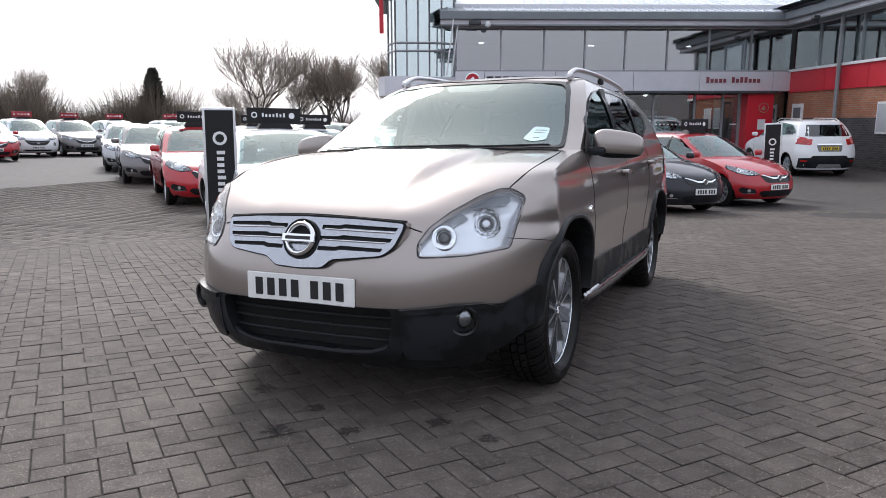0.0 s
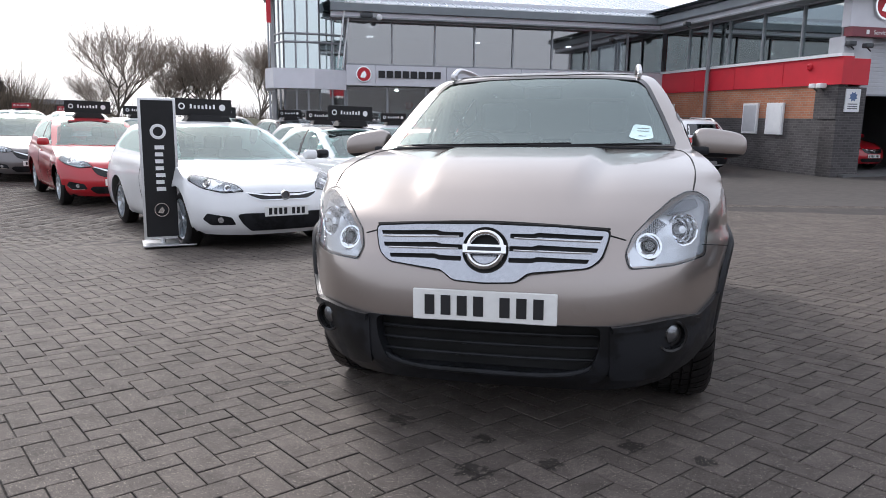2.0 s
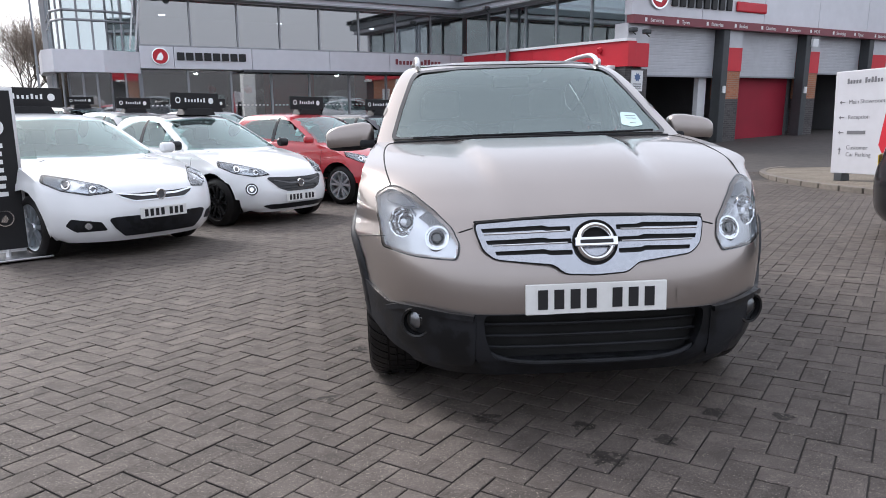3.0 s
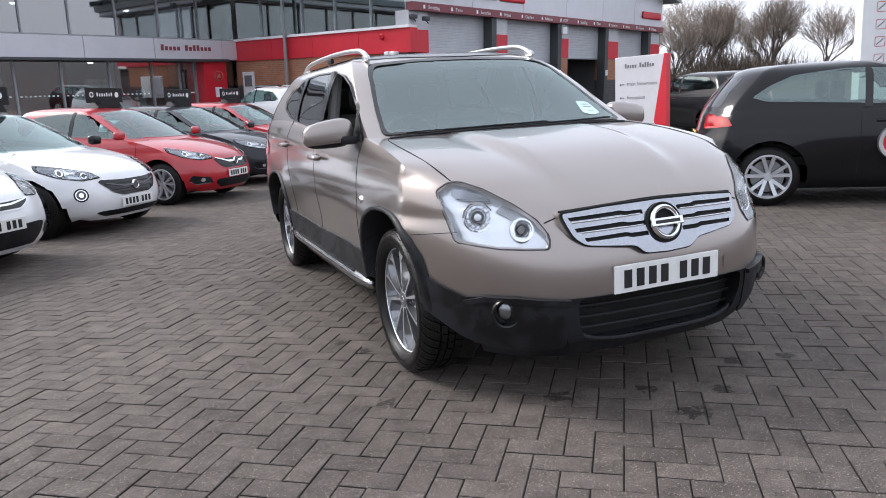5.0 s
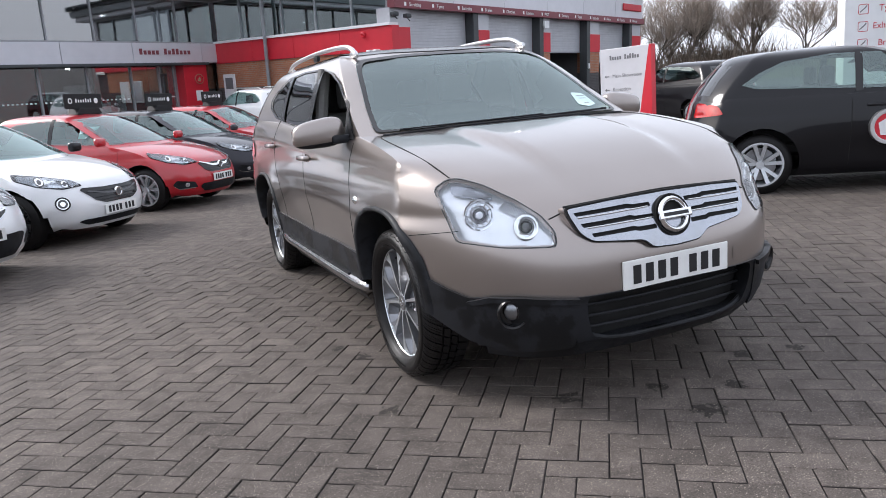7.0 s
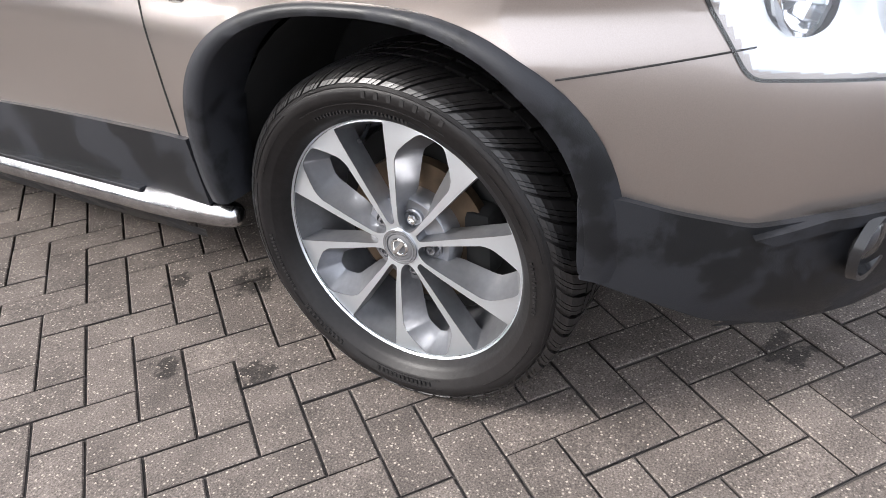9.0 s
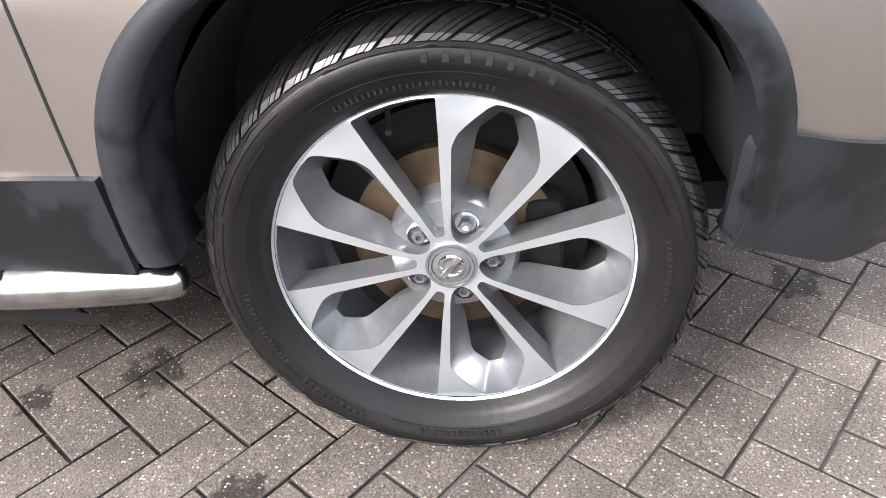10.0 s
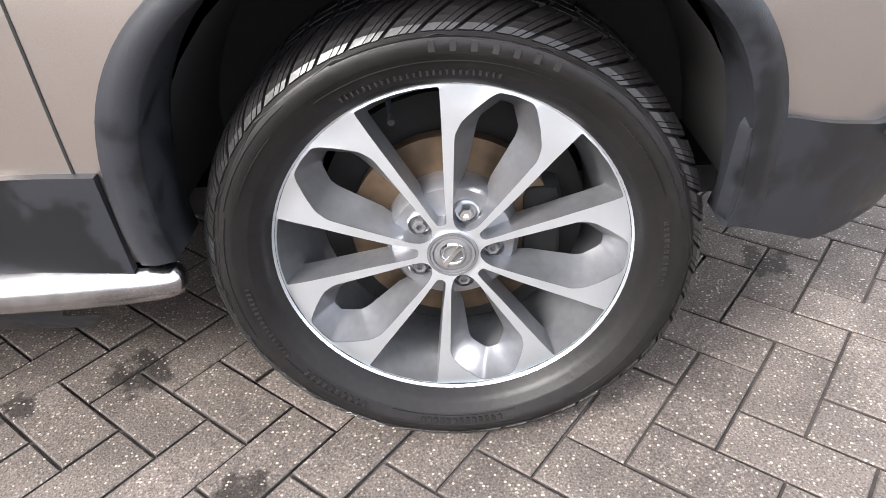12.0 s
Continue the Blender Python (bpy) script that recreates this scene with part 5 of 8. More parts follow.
    cowl = [(Vector((x, 0.31 + 0.0 * abs(x), 0)), x) for x in [-0.72 + 0.12 * i for i in range(13)]]
    line = [TM(x, 0.335)[0] + Vector((0, 0, 0.002)) for _, x in cowl]
    part("cowl_panel", tube(line, 0.007, 6), PLASTIC, car, "", True)

    for sx in (1, -1):
        M = SM[sx]
        # window surround, panes, pillars
        surround = plate_with_holes(rounded(side, 0.03), [rounded(front_win, 0.03), rounded(rear_win, 0.03), rounded(last_win, 0.03)], 0.06, lambda u, v: (M(u, v) or (Vector((sx * 0.8, u, v)), 0))[0] + Vector((sx * 0.009, 0, 0)))
        part("window_surround", surround, PLASTIC_GLOSS, car, "black pillars and window rubber", True)
        if sx > 0:
            part("front_window", sheet(front_win, 0.09, M, 0.0, 0.001), GLASS_SIDE, car, "", True)
        else:
            slot = [(0.52, 1.095), (0.9, 1.102), (1.40, 1.13), (1.40, 1.15), (0.9, 1.122), (0.54, 1.112)]
            part("lowered_window", sheet(slot, 0.09, M, 0.0, -0.012), GLASS_SIDE, car, "window glass wound down into the door", True)
        part("rear_window", sheet(rear_win, 0.09, M, 0.0, 0.001), GLASS_DARK, car, "dark privacy glass", True)
        part("quarter_window", sheet(last_win, 0.09, M, 0.0, 0.001), GLASS_DARK, car, "dark privacy glass", True)
        quarter = rounded([(0.47, 1.083), (0.70, 1.255), (0.66, 1.10)], 0.01)
        part("mirror_base", sheet(quarter, 0.05, M, 0.0, 0.008), PLASTIC, car, "", True)
        # shut lines
        for pts in ([(0.475, 1.07), (0.465, 0.9), (0.455, 0.7), (0.455, 0.52)], [(1.46, 1.12), (1.455, 0.9), (1.45, 0.6), (1.44, 0.5)], [(2.30, 1.20), (2.34, 1.05), (2.30, 0.85), (2.20, 0.72), (2.15, 0.6), (2.14, 0.5)]):
            smooth = [curve_key([(i, p[0], p[1]) for i, p in enumerate(pts)], (len(pts) - 1) * k / 18) for k in range(19)]
            line = [M(u, v) for u, v in smooth]
            part("door_gap", tube([h[0] + h[1] * -0.0005 for h in line if h], 0.0026, 6), DARK, car)
        part("fuel_gap" if sx > 0 else "bumper_gap", tube([h[0] + h[1] * 0.0008 for h in (M(-0.325 - 0.0125 * i, 0.716 + 0.0016 * i) for i in range(19)) if h], 0.0016, 6), DARK, car)
        # cladding: arches, sills, bumper corners
        for c in (0, base):
            ring = []
            for wide, tall, foot in ((0.420, 0.352, 0.385), (0.366, 0.332, 0.392)):
                rim_line = []
                for a in range(0, 181, 4):
                    ca, sa = math.cos(radians(a)), math.sin(radians(a))
                    rim_line.append((c + math.copysign(abs(ca) ** (2 / 2.46), ca) * wide, 0.45 + sa ** (2 / 2.46) * tall))
                ring.append([(c + wide * f_, z_) for f_, z_ in ((0.985, foot), (0.997, 0.42))] + rim_line + [(c - wide * f_, z_) for f_, z_ in ((0.997, 0.42), (0.975, foot))])
            bm = bmesh.new()
            cols = []
            for i in range(len(ring[0])):
                o, q = ring[0][i], ring[1][i]
                col = []
                for t, lift in ((0.0, 0.001), (0.06, 0.012), (0.5, 0.018), (0.94, 0.014), (1.0, 0.008)):
                    u, v = o[0] + (q[0] - o[0]) * t, o[1] + (q[1] - o[1]) * t
                    h = M(u, max(v, 0.24))
                    p = h[0] if h else Vector((sx * 0.87, u, v))
                    xx = max(abs(p.x), 0.862 if c == 0 and u > -0.2 else 0.0)
                    col.append(bm.verts.new((sx * (xx + lift), u, v)))
                col.append(bm.verts.new((sx * 0.79, q[0], q[1])))
                cols.append(col)
            for i in range(len(cols) - 1):
                for j in range(5):
                    bm.faces.new((cols[i][j], cols[i + 1][j], cols[i + 1][j + 1], cols[i][j + 1]))
            bmesh.ops.recalc_face_normals(bm, faces=bm.faces)
            part("arch_cladding", bm, PLASTIC, car, "scuffed black wheel arch trim", True, 60)
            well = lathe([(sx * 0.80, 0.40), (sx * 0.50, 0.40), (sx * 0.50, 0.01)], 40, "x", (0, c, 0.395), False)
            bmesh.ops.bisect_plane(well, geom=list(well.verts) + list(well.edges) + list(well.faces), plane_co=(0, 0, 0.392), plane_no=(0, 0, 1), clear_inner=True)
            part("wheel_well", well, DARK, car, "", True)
        sill = [(0.425, 0.375), (0.425, 0.524), (0.5, 0.524), (1.0, 0.512), (1.44, 0.50), (1.9, 0.512), (2.34, 0.53), (2.345, 0.375)]
        part("sill_cladding", sheet(sill, 0.09, M, 0.012, 0.012), PLASTIC, car, "", True)
        # side step
        fine = [(sx * (0.874 - 0.02 * max(0.0, 1 - (y - 0.37) / 0.25) ** 1.5 - 0.02 * max(0.0, 1 - (2.36 - y) / 0.25) ** 1.5), y, 0.346) for y in [0.37, 0.373, 0.38, 0.395, 0.42, 0.46, 0.52] + [0.6 + 0.1 * i for i in range(16)] + [2.2, 2.27, 2.31, 2.335, 2.35, 2.357, 2.36]]
        girth = [0.010, 0.018, 0.024, 0.028, 0.030, 0.0315, 0.032]
        for y in (0.75, 1.95):
            part("step_bracket", slab(sx * 0.60, y - 0.03, 0.31, sx * 0.885, y + 0.03, 0.33, 0.004), DARK, car)
        st = part("side_step", tube(fine, girth + [0.032] * 16 + girth[::-1], 18), STEP_STEEL, car, "polished steel side step tube", True, 60)
        part("step_tread", slab(sx * 0.852, 0.62, 0.371, sx * 0.896, 2.12, 0.3805, 0.002), PLASTIC, st)
        # corner of the front bumper in black plastic, fog lamp in its recess
        K = skew_map(low_tree, sx, 38)

        def uv(x, y, z):
            return (x * math.cos(radians(38)) + y * math.sin(radians(38)), z)
        corner = [uv(0.435, -0.86, 0.486), uv(0.62, -0.73, 0.50), uv(0.70, -0.67, 0.496), uv(0.76, -0.59, 0.486), uv(0.82, -0.5, 0.515), uv(0.86, -0.42, 0.545), uv(0.875, -0.365, 0.55), uv(0.875, -0.385, 0.40), uv(0.84, -0.43, 0.372), uv(0.76, -0.56, 0.30), uv(0.66, -0.64, 0.265), uv(0.43, -0.80, 0.285), uv(0.425, -0.82, 0.33), uv(0.425, -0.85, 0.46)]
        part("bumper_cladding", sheet(rounded(corner, 0.02), 0.05, K, 0.02, 0.012), PLASTIC, car, "", True)
        brow = [uv(0.435, -0.85, 0.468), uv(0.435, -0.855, 0.487), uv(0.60, -0.745, 0.503), uv(0.70, -0.665, 0.500), uv(0.76, -0.59, 0.474), uv(0.74, -0.61, 0.462), uv(0.69, -0.67, 0.480), uv(0.60, -0.74, 0.480)]
        part("bumper_brow", sheet(brow, 0.04, K, 0.02, 0.026), PLASTIC, car, "", True)
        f = K(*uv(0.64, -0.715, 0.437))
        axis = (f[1] * 0.45 + Vector((0, -0.55, 0))).to_track_quat("Z", "Y").to_matrix().to_4x4()
        fog = part("fog_lamp", lathe([(0.014, 0.062), (0.028, 0.058), (0.026, 0.05), (0.006, 0.044), (0.004, 0.001)], 28, "z", (0, 0, 0), False), PLASTIC_GLOSS, car, "", True)
        fog.matrix_basis = Matrix.Translation(f[0]) @ axis
        part("fog_lens", lathe([(0.016, 0.001), (0.014, 0.018), (0.008, 0.032), (0.004, 0.037)], 24, "z", (-0.004 * sx, 0.008, 0.006), False), ALLOY_DARK, fog, "", True)
        part("fog_glass", lathe([(0.024, 0.001), (0.022, 0.018), (0.014, 0.034), (0.006, 0.040)], 24, "z", (-0.004 * sx, 0.008, 0.006), False), GLASS_LENS, fog, "", True)
        # headlamp
        T = 40
        K = skew_map(low_tree, sx, T)

        def uw(x, y, z):
            return (x * math.cos(radians(T)) + y * math.sin(radians(T)), z)
        lamp = rounded([uw(0.484, -0.811, 0.680), uw(0.475, -0.79, 0.73), uw(0.50, -0.735, 0.79), uw(0.56, -0.66, 0.85), uw(0.65, -0.56, 0.91), uw(0.715, -0.485, 0.938), uw(0.755, -0.45, 0.938), uw(0.80, -0.42, 0.905), uw(0.80, -0.50, 0.80), uw(0.787, -0.56, 0.702), uw(0.64, -0.70, 0.684)], 0.02)
        bowls = (((0.580, -0.742, 0.764), 0.050, True), ((0.705, -0.602, 0.808), 0.060, False))
        rings = []
        for p_, r_, _ in bowls:
            cu_, cv_ = uw(*p_)
            rings.append([(cu_ + r_ * 0.97 * math.cos(2 * math.pi * i / 28), cv_ + r_ * 0.97 * math.sin(2 * math.pi * i / 28)) for i in range(28)])
        lost = (Vector((sx * 0.6, -0.7, 0.8)), Vector((0, -1, 0)))

        def set_in(d_):
            return lambda u, v: (K(u, v) or lost)[0] + (K(u, v) or lost)[1] * d_
        housing = part("headlight", plate_with_holes(lamp, rings, 0.03, set_in(-0.026)), LAMP_GREY, car, "clear headlight with two chrome bowls", True)
        wall = bmesh.new()
        edge_ = [(cu_, cv_) for cu_, cv_ in densify(lamp, 0.03)]
        pair_ = [[wall.verts.new(set_in(d_)(u, v)) for d_ in (0.0, -0.027)] for u, v in edge_]
        for a_, b_ in zip(pair_, pair_[1:] + pair_[:1]):
            wall.faces.new((a_[0], b_[0], b_[1], a_[1]))
        part("lamp_wall", wall, LAMP_GREY, housing, "", True)
        part("lamp_tub", sheet(lamp, 0.05, K, 0.0, -0.085), PLASTIC_CAP, housing, "", True)
        ribs = rounded([uw(0.515, -0.755, 0.785), uw(0.56, -0.69, 0.83), uw(0.60, -0.64, 0.862), uw(0.625, -0.63, 0.835), uw(0.59, -0.69, 0.80), uw(0.545, -0.75, 0.782)], 0.008)
        part("ribbed_reflector", sheet(ribs, 0.02, K, 0.006, -0.020), LAMP_RIB, housing, "", True)
        part("lens", sheet(lamp, 0.045, K, 0.0, 0.004), GLASS_LENS, housing, "", True).visible_shadow = False
        cu, cv = sum(p[0] for p in lamp) / len(lamp), sum(p[1] for p in lamp) / len(lamp)
        hole = [(cu + (p[0] - cu) * 0.968, cv + (p[1] - cv) * 0.960) for p in lamp]
        part("lamp_rim", plate_with_holes(lamp, [hole], 0.05, lambda u, v: (K(u, v) or (Vector((sx * 0.6, -0.7, v)), Vector()))[0] + (K(u, v) or (0, Vector()))[1] * 0.002), DARK, housing, "", True)
        hole2 = [(cu + (p[0] - cu) * 0.938, cv + (p[1] - cv) * 0.925) for p in lamp]
        part("lamp_bright_edge", plate_with_holes(hole, [hole2], 0.05, lambda u, v: (K(u, v) or (Vector((sx * 0.6, -0.7, v)), Vector()))[0] + (K(u, v) or (0, Vector()))[1] * -0.006), LAMP_CHROME, housing, "", True)
        for (px, py, pz), r, prj in bowls:
            h = K(*uw(px, py, pz))
            q = (h[1] * 0.62 + Vector((0, -0.5, 0.0))).normalized().to_track_quat("Z", "Y").to_matrix().to_4x4()
            prof = [(0.0, r * 1.06), (0.008, r * 1.02), (0.006, r * 0.93), (-0.014, r * 0.84), (-0.034, r * 0.62), (-0.046, r * 0.36), (-0.050, 0.001)] if not prj else [(0.0, r), (0.012, r * 0.94), (0.012, r * 0.80), (-0.008, r * 0.72), (-0.004, r * 0.5), (0.006, r * 0.3), (0.010, 0.001)]
            b = part("projector" if prj else "bowl", lathe(prof, 32 if prj else 12, "z", (0, 0, 0), False), LAMP_CHROME, housing, "", prj, 25)
            b.matrix_basis = Matrix.Translation(h[0] - h[1] * (0.024 if prj else 0.026)) @ q
            if prj:
                eye = part("projector_eye", lathe([(0.020, 0.001), (0.017, r * 0.3), (0.006, r * 0.5)], 20, "z", (0, 0, 0), False), GLASS_DARK, housing, "", True)
                eye.matrix_basis = b.matrix_basis.copy()
                ringd = part("projector_ring", lathe([(0.013, r * 0.52), (0.016, r * 0.56), (0.014, r * 0.62), (0.008, r * 0.60)], 28, "z"), PLASTIC_CAP, housing, "", True)
                ringd.matrix_basis = b.matrix_basis.copy()
            if not prj:
                ringd = part("bowl_shade", lathe([(-0.028, r * 0.30), (-0.020, r * 0.42), (-0.026, r * 0.46)], 28, "z", (0, 0, 0), False), PLASTIC_CAP, housing, "", True)
                ringd.matrix_basis = b.matrix_basis.copy()
                blk = part("bulb_shield", lathe([(0.004, 0.001), (0.002, 0.014), (-0.03, 0.016)], 16, "z", (0, 0, 0), False), LAMP_GREY, housing, "", True)
                blk.matrix_basis = b.matrix_basis.copy()
        upper = [uw(0.625, -0.60, 0.872), uw(0.69, -0.52, 0.915), uw(0.752, -0.465, 0.918), uw(0.760, -0.49, 0.885), uw(0.66, -0.58, 0.872)]
        part("indicator", sheet(rounded(upper, 0.012), 0.03, K, 0.01, -0.012), LAMP_SMOKE, housing, "smoky clear indicator lens", True)
        # mirror
        arm = slab(-0.02, -0.03, -0.025, 0.11, 0.03, 0.02, 0.015)
        mo = part("door_mirror", arm, PLASTIC, car, "taupe mirror housing with black underside", True)
        mo.matrix_basis = pose(sx * 0.80, 0.60, 1.095) @ Matrix.Diagonal((sx, 1, 1, 1))
        shell = bmesh.new()
        bmesh.ops.create_uvsphere(shell, u_segments=28, v_segments=18, radius=1)
        for v in shell.verts:
            sgn = [1 if c >= 0 else -1 for c in v.co]
            p = [sgn[i] * abs(v.co[i]) ** 0.62 for i in range(3)]
            taper = 1 - 0.22 * (p[0] + 1) / 2
            v.co = Vector((0.135 * p[0] + 0.165, 0.074 * p[1] * (1 - 0.3 * (p[0] + 1) / 2) + 0.05, 0.083 * p[2] * taper + 0.034 - 0.012 * p[0]))
        bmesh.ops.recalc_face_normals(shell, faces=shell.faces)
        lower = shell.copy()
        bmesh.ops.bisect_plane(shell, geom=list(shell.verts) + list(shell.edges) + list(shell.faces), plane_co=(0, 0, -0.005), plane_no=(0.06, 0, 1), clear_inner=True)
        bmesh.ops.bisect_plane(lower, geom=list(lower.verts) + list(lower.edges) + list(lower.faces), plane_co=(0, 0, -0.005), plane_no=(0.06, 0, 1), clear_outer=True)
        part("mirror_shell", shell, PAINT_TAUPE, mo, "", True)
        part("mirror_under", lower, PLASTIC, mo, "", True)
        part("mirror_glass", slab(0.06, 0.098, -0.02, 0.24, 0.102, 0.075, 0.002), CHROME, mo)
        # handles, side repeater
        for hy, hz in ((1.34, 0.968), (2.36, 1.02)):
            h = M(hy, hz)
            hb = slab(-0.028, -0.095, -0.014, 0.020, 0.095, 0.016, 0.013, 3)
            ho = part("door_handle", hb, PAINT_TAUPE, car, "", True)
            ho.matrix_basis = Matrix.Translation(h[0] + Vector((sx * 0.024, 0, 0)))
            cup = lathe([(-0.002, 0.05), (-0.012, 0.03), (-0.014, 0.001)], 18, "x", (0, 0, 0), False)
            cp = part("handle_cup", cup, DARK, car)
            cp.matrix_basis = Matrix.Translation(h[0] + Vector((sx * 0.006, 0, 0))) @ Matrix.Diagonal((sx, 1.0, 0.5, 1))
        h = M(0.36, 0.80)
        rp = part("side_repeater", lathe([(0.012, 0.001), (0.010, 0.016), (0.0, 0.024)], 18, "x", (0, 0, 0), False), LAMP_CHROME, car, "", True)
        rp.matrix_basis = Matrix.Translation(h[0]) @ Matrix.Diagonal((sx, 1.3, 0.9, 1))
        # roof rail
        line = [(sx * 0.565, 1.10, 1.535), (sx * 0.562, 1.20, 1.585), (sx * 0.562, 1.36, 1.612), (sx * 0.565, 1.8, 1.628), (sx * 0.57, 2.3, 1.625), (sx * 0.575, 2.66, 1.606), (sx * 0.58, 2.82, 1.565)]
        fine = [curve_key([(i, *p) for i, p in enumerate(line)], 6 * k / 36) for k in range(37)]
        part("roof_rail", tube(fine, [0.0155 if 2 < i < 34 else 0.012 for i in range(37)], 10), SATIN, car, "satin silver roof rail", True, 60)
        for y, hgt in ((1.15, 1.53), (2.0, 1.575), (2.76, 1.54)):
            part("rail_foot", slab(sx * 0.552, y - 0.05, hgt, sx * 0.58, y + 0.05, hgt + 0.04, 0.012), PLASTIC if y == 2.0 else SATIN, car, "", True)
        # gap between bonnet and wing
        gap = [TM(sx * x, y) for x, y in ((0.735, -0.44), (0.755, -0.30), (0.765, -0.1), (0.765, 0.1), (0.75, 0.28), (0.715, 0.345))]
        pts = [g[0] for g in gap if g]
        fine = [curve_key([(i, *p) for i, p in enumerate(pts)], (len(pts) - 1) * k / 20) for k in range(21)]
        part("bonnet_gap", tube(fine, 0.0032, 6), DARK, car)
        g2 = [FM(sx * (0.425 + 0.06 * i / 4), 0.792 - 0.004 * i) for i in range(5)]
        part("bonnet_gap", tube([g[0] for g in g2 if g], 0.0032, 6), DARK, car)
        # rear lamp on the shoulder
        rl = rounded([(3.12, 0.92), (3.2, 1.12), (3.42, 1.18), (3.45, 0.90)], 0.03)
        part("tail_light", sheet(rl, 0.06, M, 0.0, 0.006), RED_LENS, car, "", True)

    # grille: dark backing, silver plate with three slots on each side, round emblem
    def GY(x, z):
        return -0.895 + 0.36 * abs(x) ** 2.4 + 0.55 * max(0.0, z - 0.66) ** 1.15 * 1.1
    outline = [(-0.43, 0.812), (-0.25, 0.826), (0, 0.832), (0.25, 0.826), (0.43, 0.812), (0.425, 0.78), (0.405, 0.72), (0.365, 0.688), (0.20, 0.672), (0.155, 0.668), (0.115, 0.632), (0, 0.626), (-0.115, 0.632), (-0.155, 0.668), (-0.20, 0.672), (-0.365, 0.688), (-0.405, 0.72), (-0.425, 0.78)]
    outline = rounded(outline, 0.02, 3)
    gm = lambda d: (lambda u, v: (Vector((u, GY(u, v) + d, v)), Vector((0, -1, 0.2)).normalized()))
    grille = part("grille", sheet(outline, 0.04, gm(0.0), 0.05, 0.0), DARK, car, "silver grille with three dark slots each side", True)

    part("grille_surround", sheet([(u * 1.012, 0.727 + (v - 0.727) * 1.025) for u, v in outline], 0.04, gm(0.008), 0.09, 0.0), PAINT_TAUPE, car, "", True)

    def gp(d):
        return lambda u, v: Vector((u, GY(u, v) + d, v))
    plate_out = [(u * 0.992, 0.727 + (v - 0.727) * 0.965) for u, v in outline]
    slots = []
    for zo, zi, h, w in ((0.787, 0.795, 0.0068, 0.407), (0.746, 0.753, 0.0072, 0.392), (0.709, 0.714, 0.0068, 0.362)):
        for sgn in (-1, 1):
            slots.append(rounded([(sgn * 0.085, zi - h * 1.9), (sgn * 0.085, zi + h * 0.5), (sgn * 0.165, zi + h * 0.5), (sgn * 0.185, zi + h * 1.25), (sgn * w, zo + h), (sgn * (w - 0.006), zo - h), (sgn * 0.185, zi - h * 1.1), (sgn * 0.165, zi - h * 1.9)], 0.003, 2))
    face_ = plate_with_holes(plate_out, slots, 0.025, gp(-0.010))
    rims = [e for e in face_.edges if e.is_boundary]
    back = {}
    for e in rims:
        for v in e.verts:
            if v not in back:
                back[v] = face_.verts.new(v.co + Vector((0, 0.03, 0.0)))
    for e in rims:
        a, c = e.verts
        face_.faces.new((a, c, back[c], back[a]))
    bmesh.ops.recalc_face_normals(face_, faces=face_.faces)
    part("grille_plate", face_, GRILLE_SILVER, grille, "", True, 30)
    for zo, zi, w in ((0.765, 0.774, 0.397), (0.727, 0.733, 0.37)):
        for sgn in (-1, 1):
            part("slat_edge", tube([gp(-0.012)(sgn * (0.10 + (w - 0.10) * i / 8), zi + (zo - zi) * i / 8 + 0.010) for i in range(9)], 0.0028, 6), SATIN, grille, "", True)
    part("grille_gap", tube([gp(-0.002)(u, v) for u, v in outline + outline[:1]], 0.0042, 6), DARK, grille, "", True)
    part("bonnet_edge_gap", tube([gp(0.004)(x_, 0.836 - 0.020 * (abs(x_) / 0.43) ** 1.6) for x_ in [-0.43 + 0.043 * i for i in range(21)]], 0.004, 6), DARK, car)
    tilt = Matrix.Translation((0, GY(0, 0.742) - 0.016, 0.742)) @ pose(0, 0, 0, -18)
    em = part("emblem_backing", lathe([(0.006, 0.001), (0.004, 0.072), (-0.004, 0.082), (0.02, 0.084)], 40, "y", (0, 0, 0), False), DARK, grille, "", True)
    em.matrix_basis = tilt
    er = part("emblem_ring", lathe([(-0.006, 0.05), (-0.016, 0.056), (-0.018, 0.062), (-0.012, 0.070), (-0.002, 0.073), (0.0, 0.05)], 48, "y"), CHROME, grille, "plain chrome ring emblem with a bar", True, 50)
    er.matrix_basis = tilt
    eb = part("emblem_bar", slab(-0.078, -0.022, -0.017, 0.078, -0.008, 0.017, 0.004), CHROME, grille, "", True)
    eb.matrix_basis = tilt
    en = part("emblem_mark", slab(-0.060, -0.0235, -0.007, 0.060, -0.021, 0.007, 0.001), INK, grille)
    en.matrix_basis = tilt
    # lower intake with bars
    part("intake_back", slab(-0.43, -0.79, 0.27, 0.43, -0.74, 0.50), DARK, car)
    mouth = [(-0.41, 0.486), (0.41, 0.486), (0.405, 0.40), (0.375, 0.315), (0.33, 0.298), (-0.33, 0.298), (-0.375, 0.315), (-0.405, 0.40)]
    ring_out = [(-0.46, 0.488), (0.46, 0.488), (0.46, 0.36), (0.42, 0.275), (0.36, 0.248), (-0.36, 0.248), (-0.42, 0.275), (-0.46, 0.36)]
    LF = front_map(low_tree)
    rim_ = plate_with_holes(rounded(ring_out, 0.02), [rounded(mouth, 0.03)], 0.03, lambda u, v: (LF(u, v) or (Vector((u, -0.8, v)), 0))[0] + Vector((0, -0.008, 0)))
    lips = [e for e in rim_.edges if e.is_boundary]
    back = {}
    for e in lips:
        for v in e.verts:
            if v not in back:
                back[v] = rim_.verts.new(v.co + Vector((0, 0.075, 0)))
    for e in lips:
        a, c = e.verts
        rim_.faces.new((a, c, back[c], back[a]))
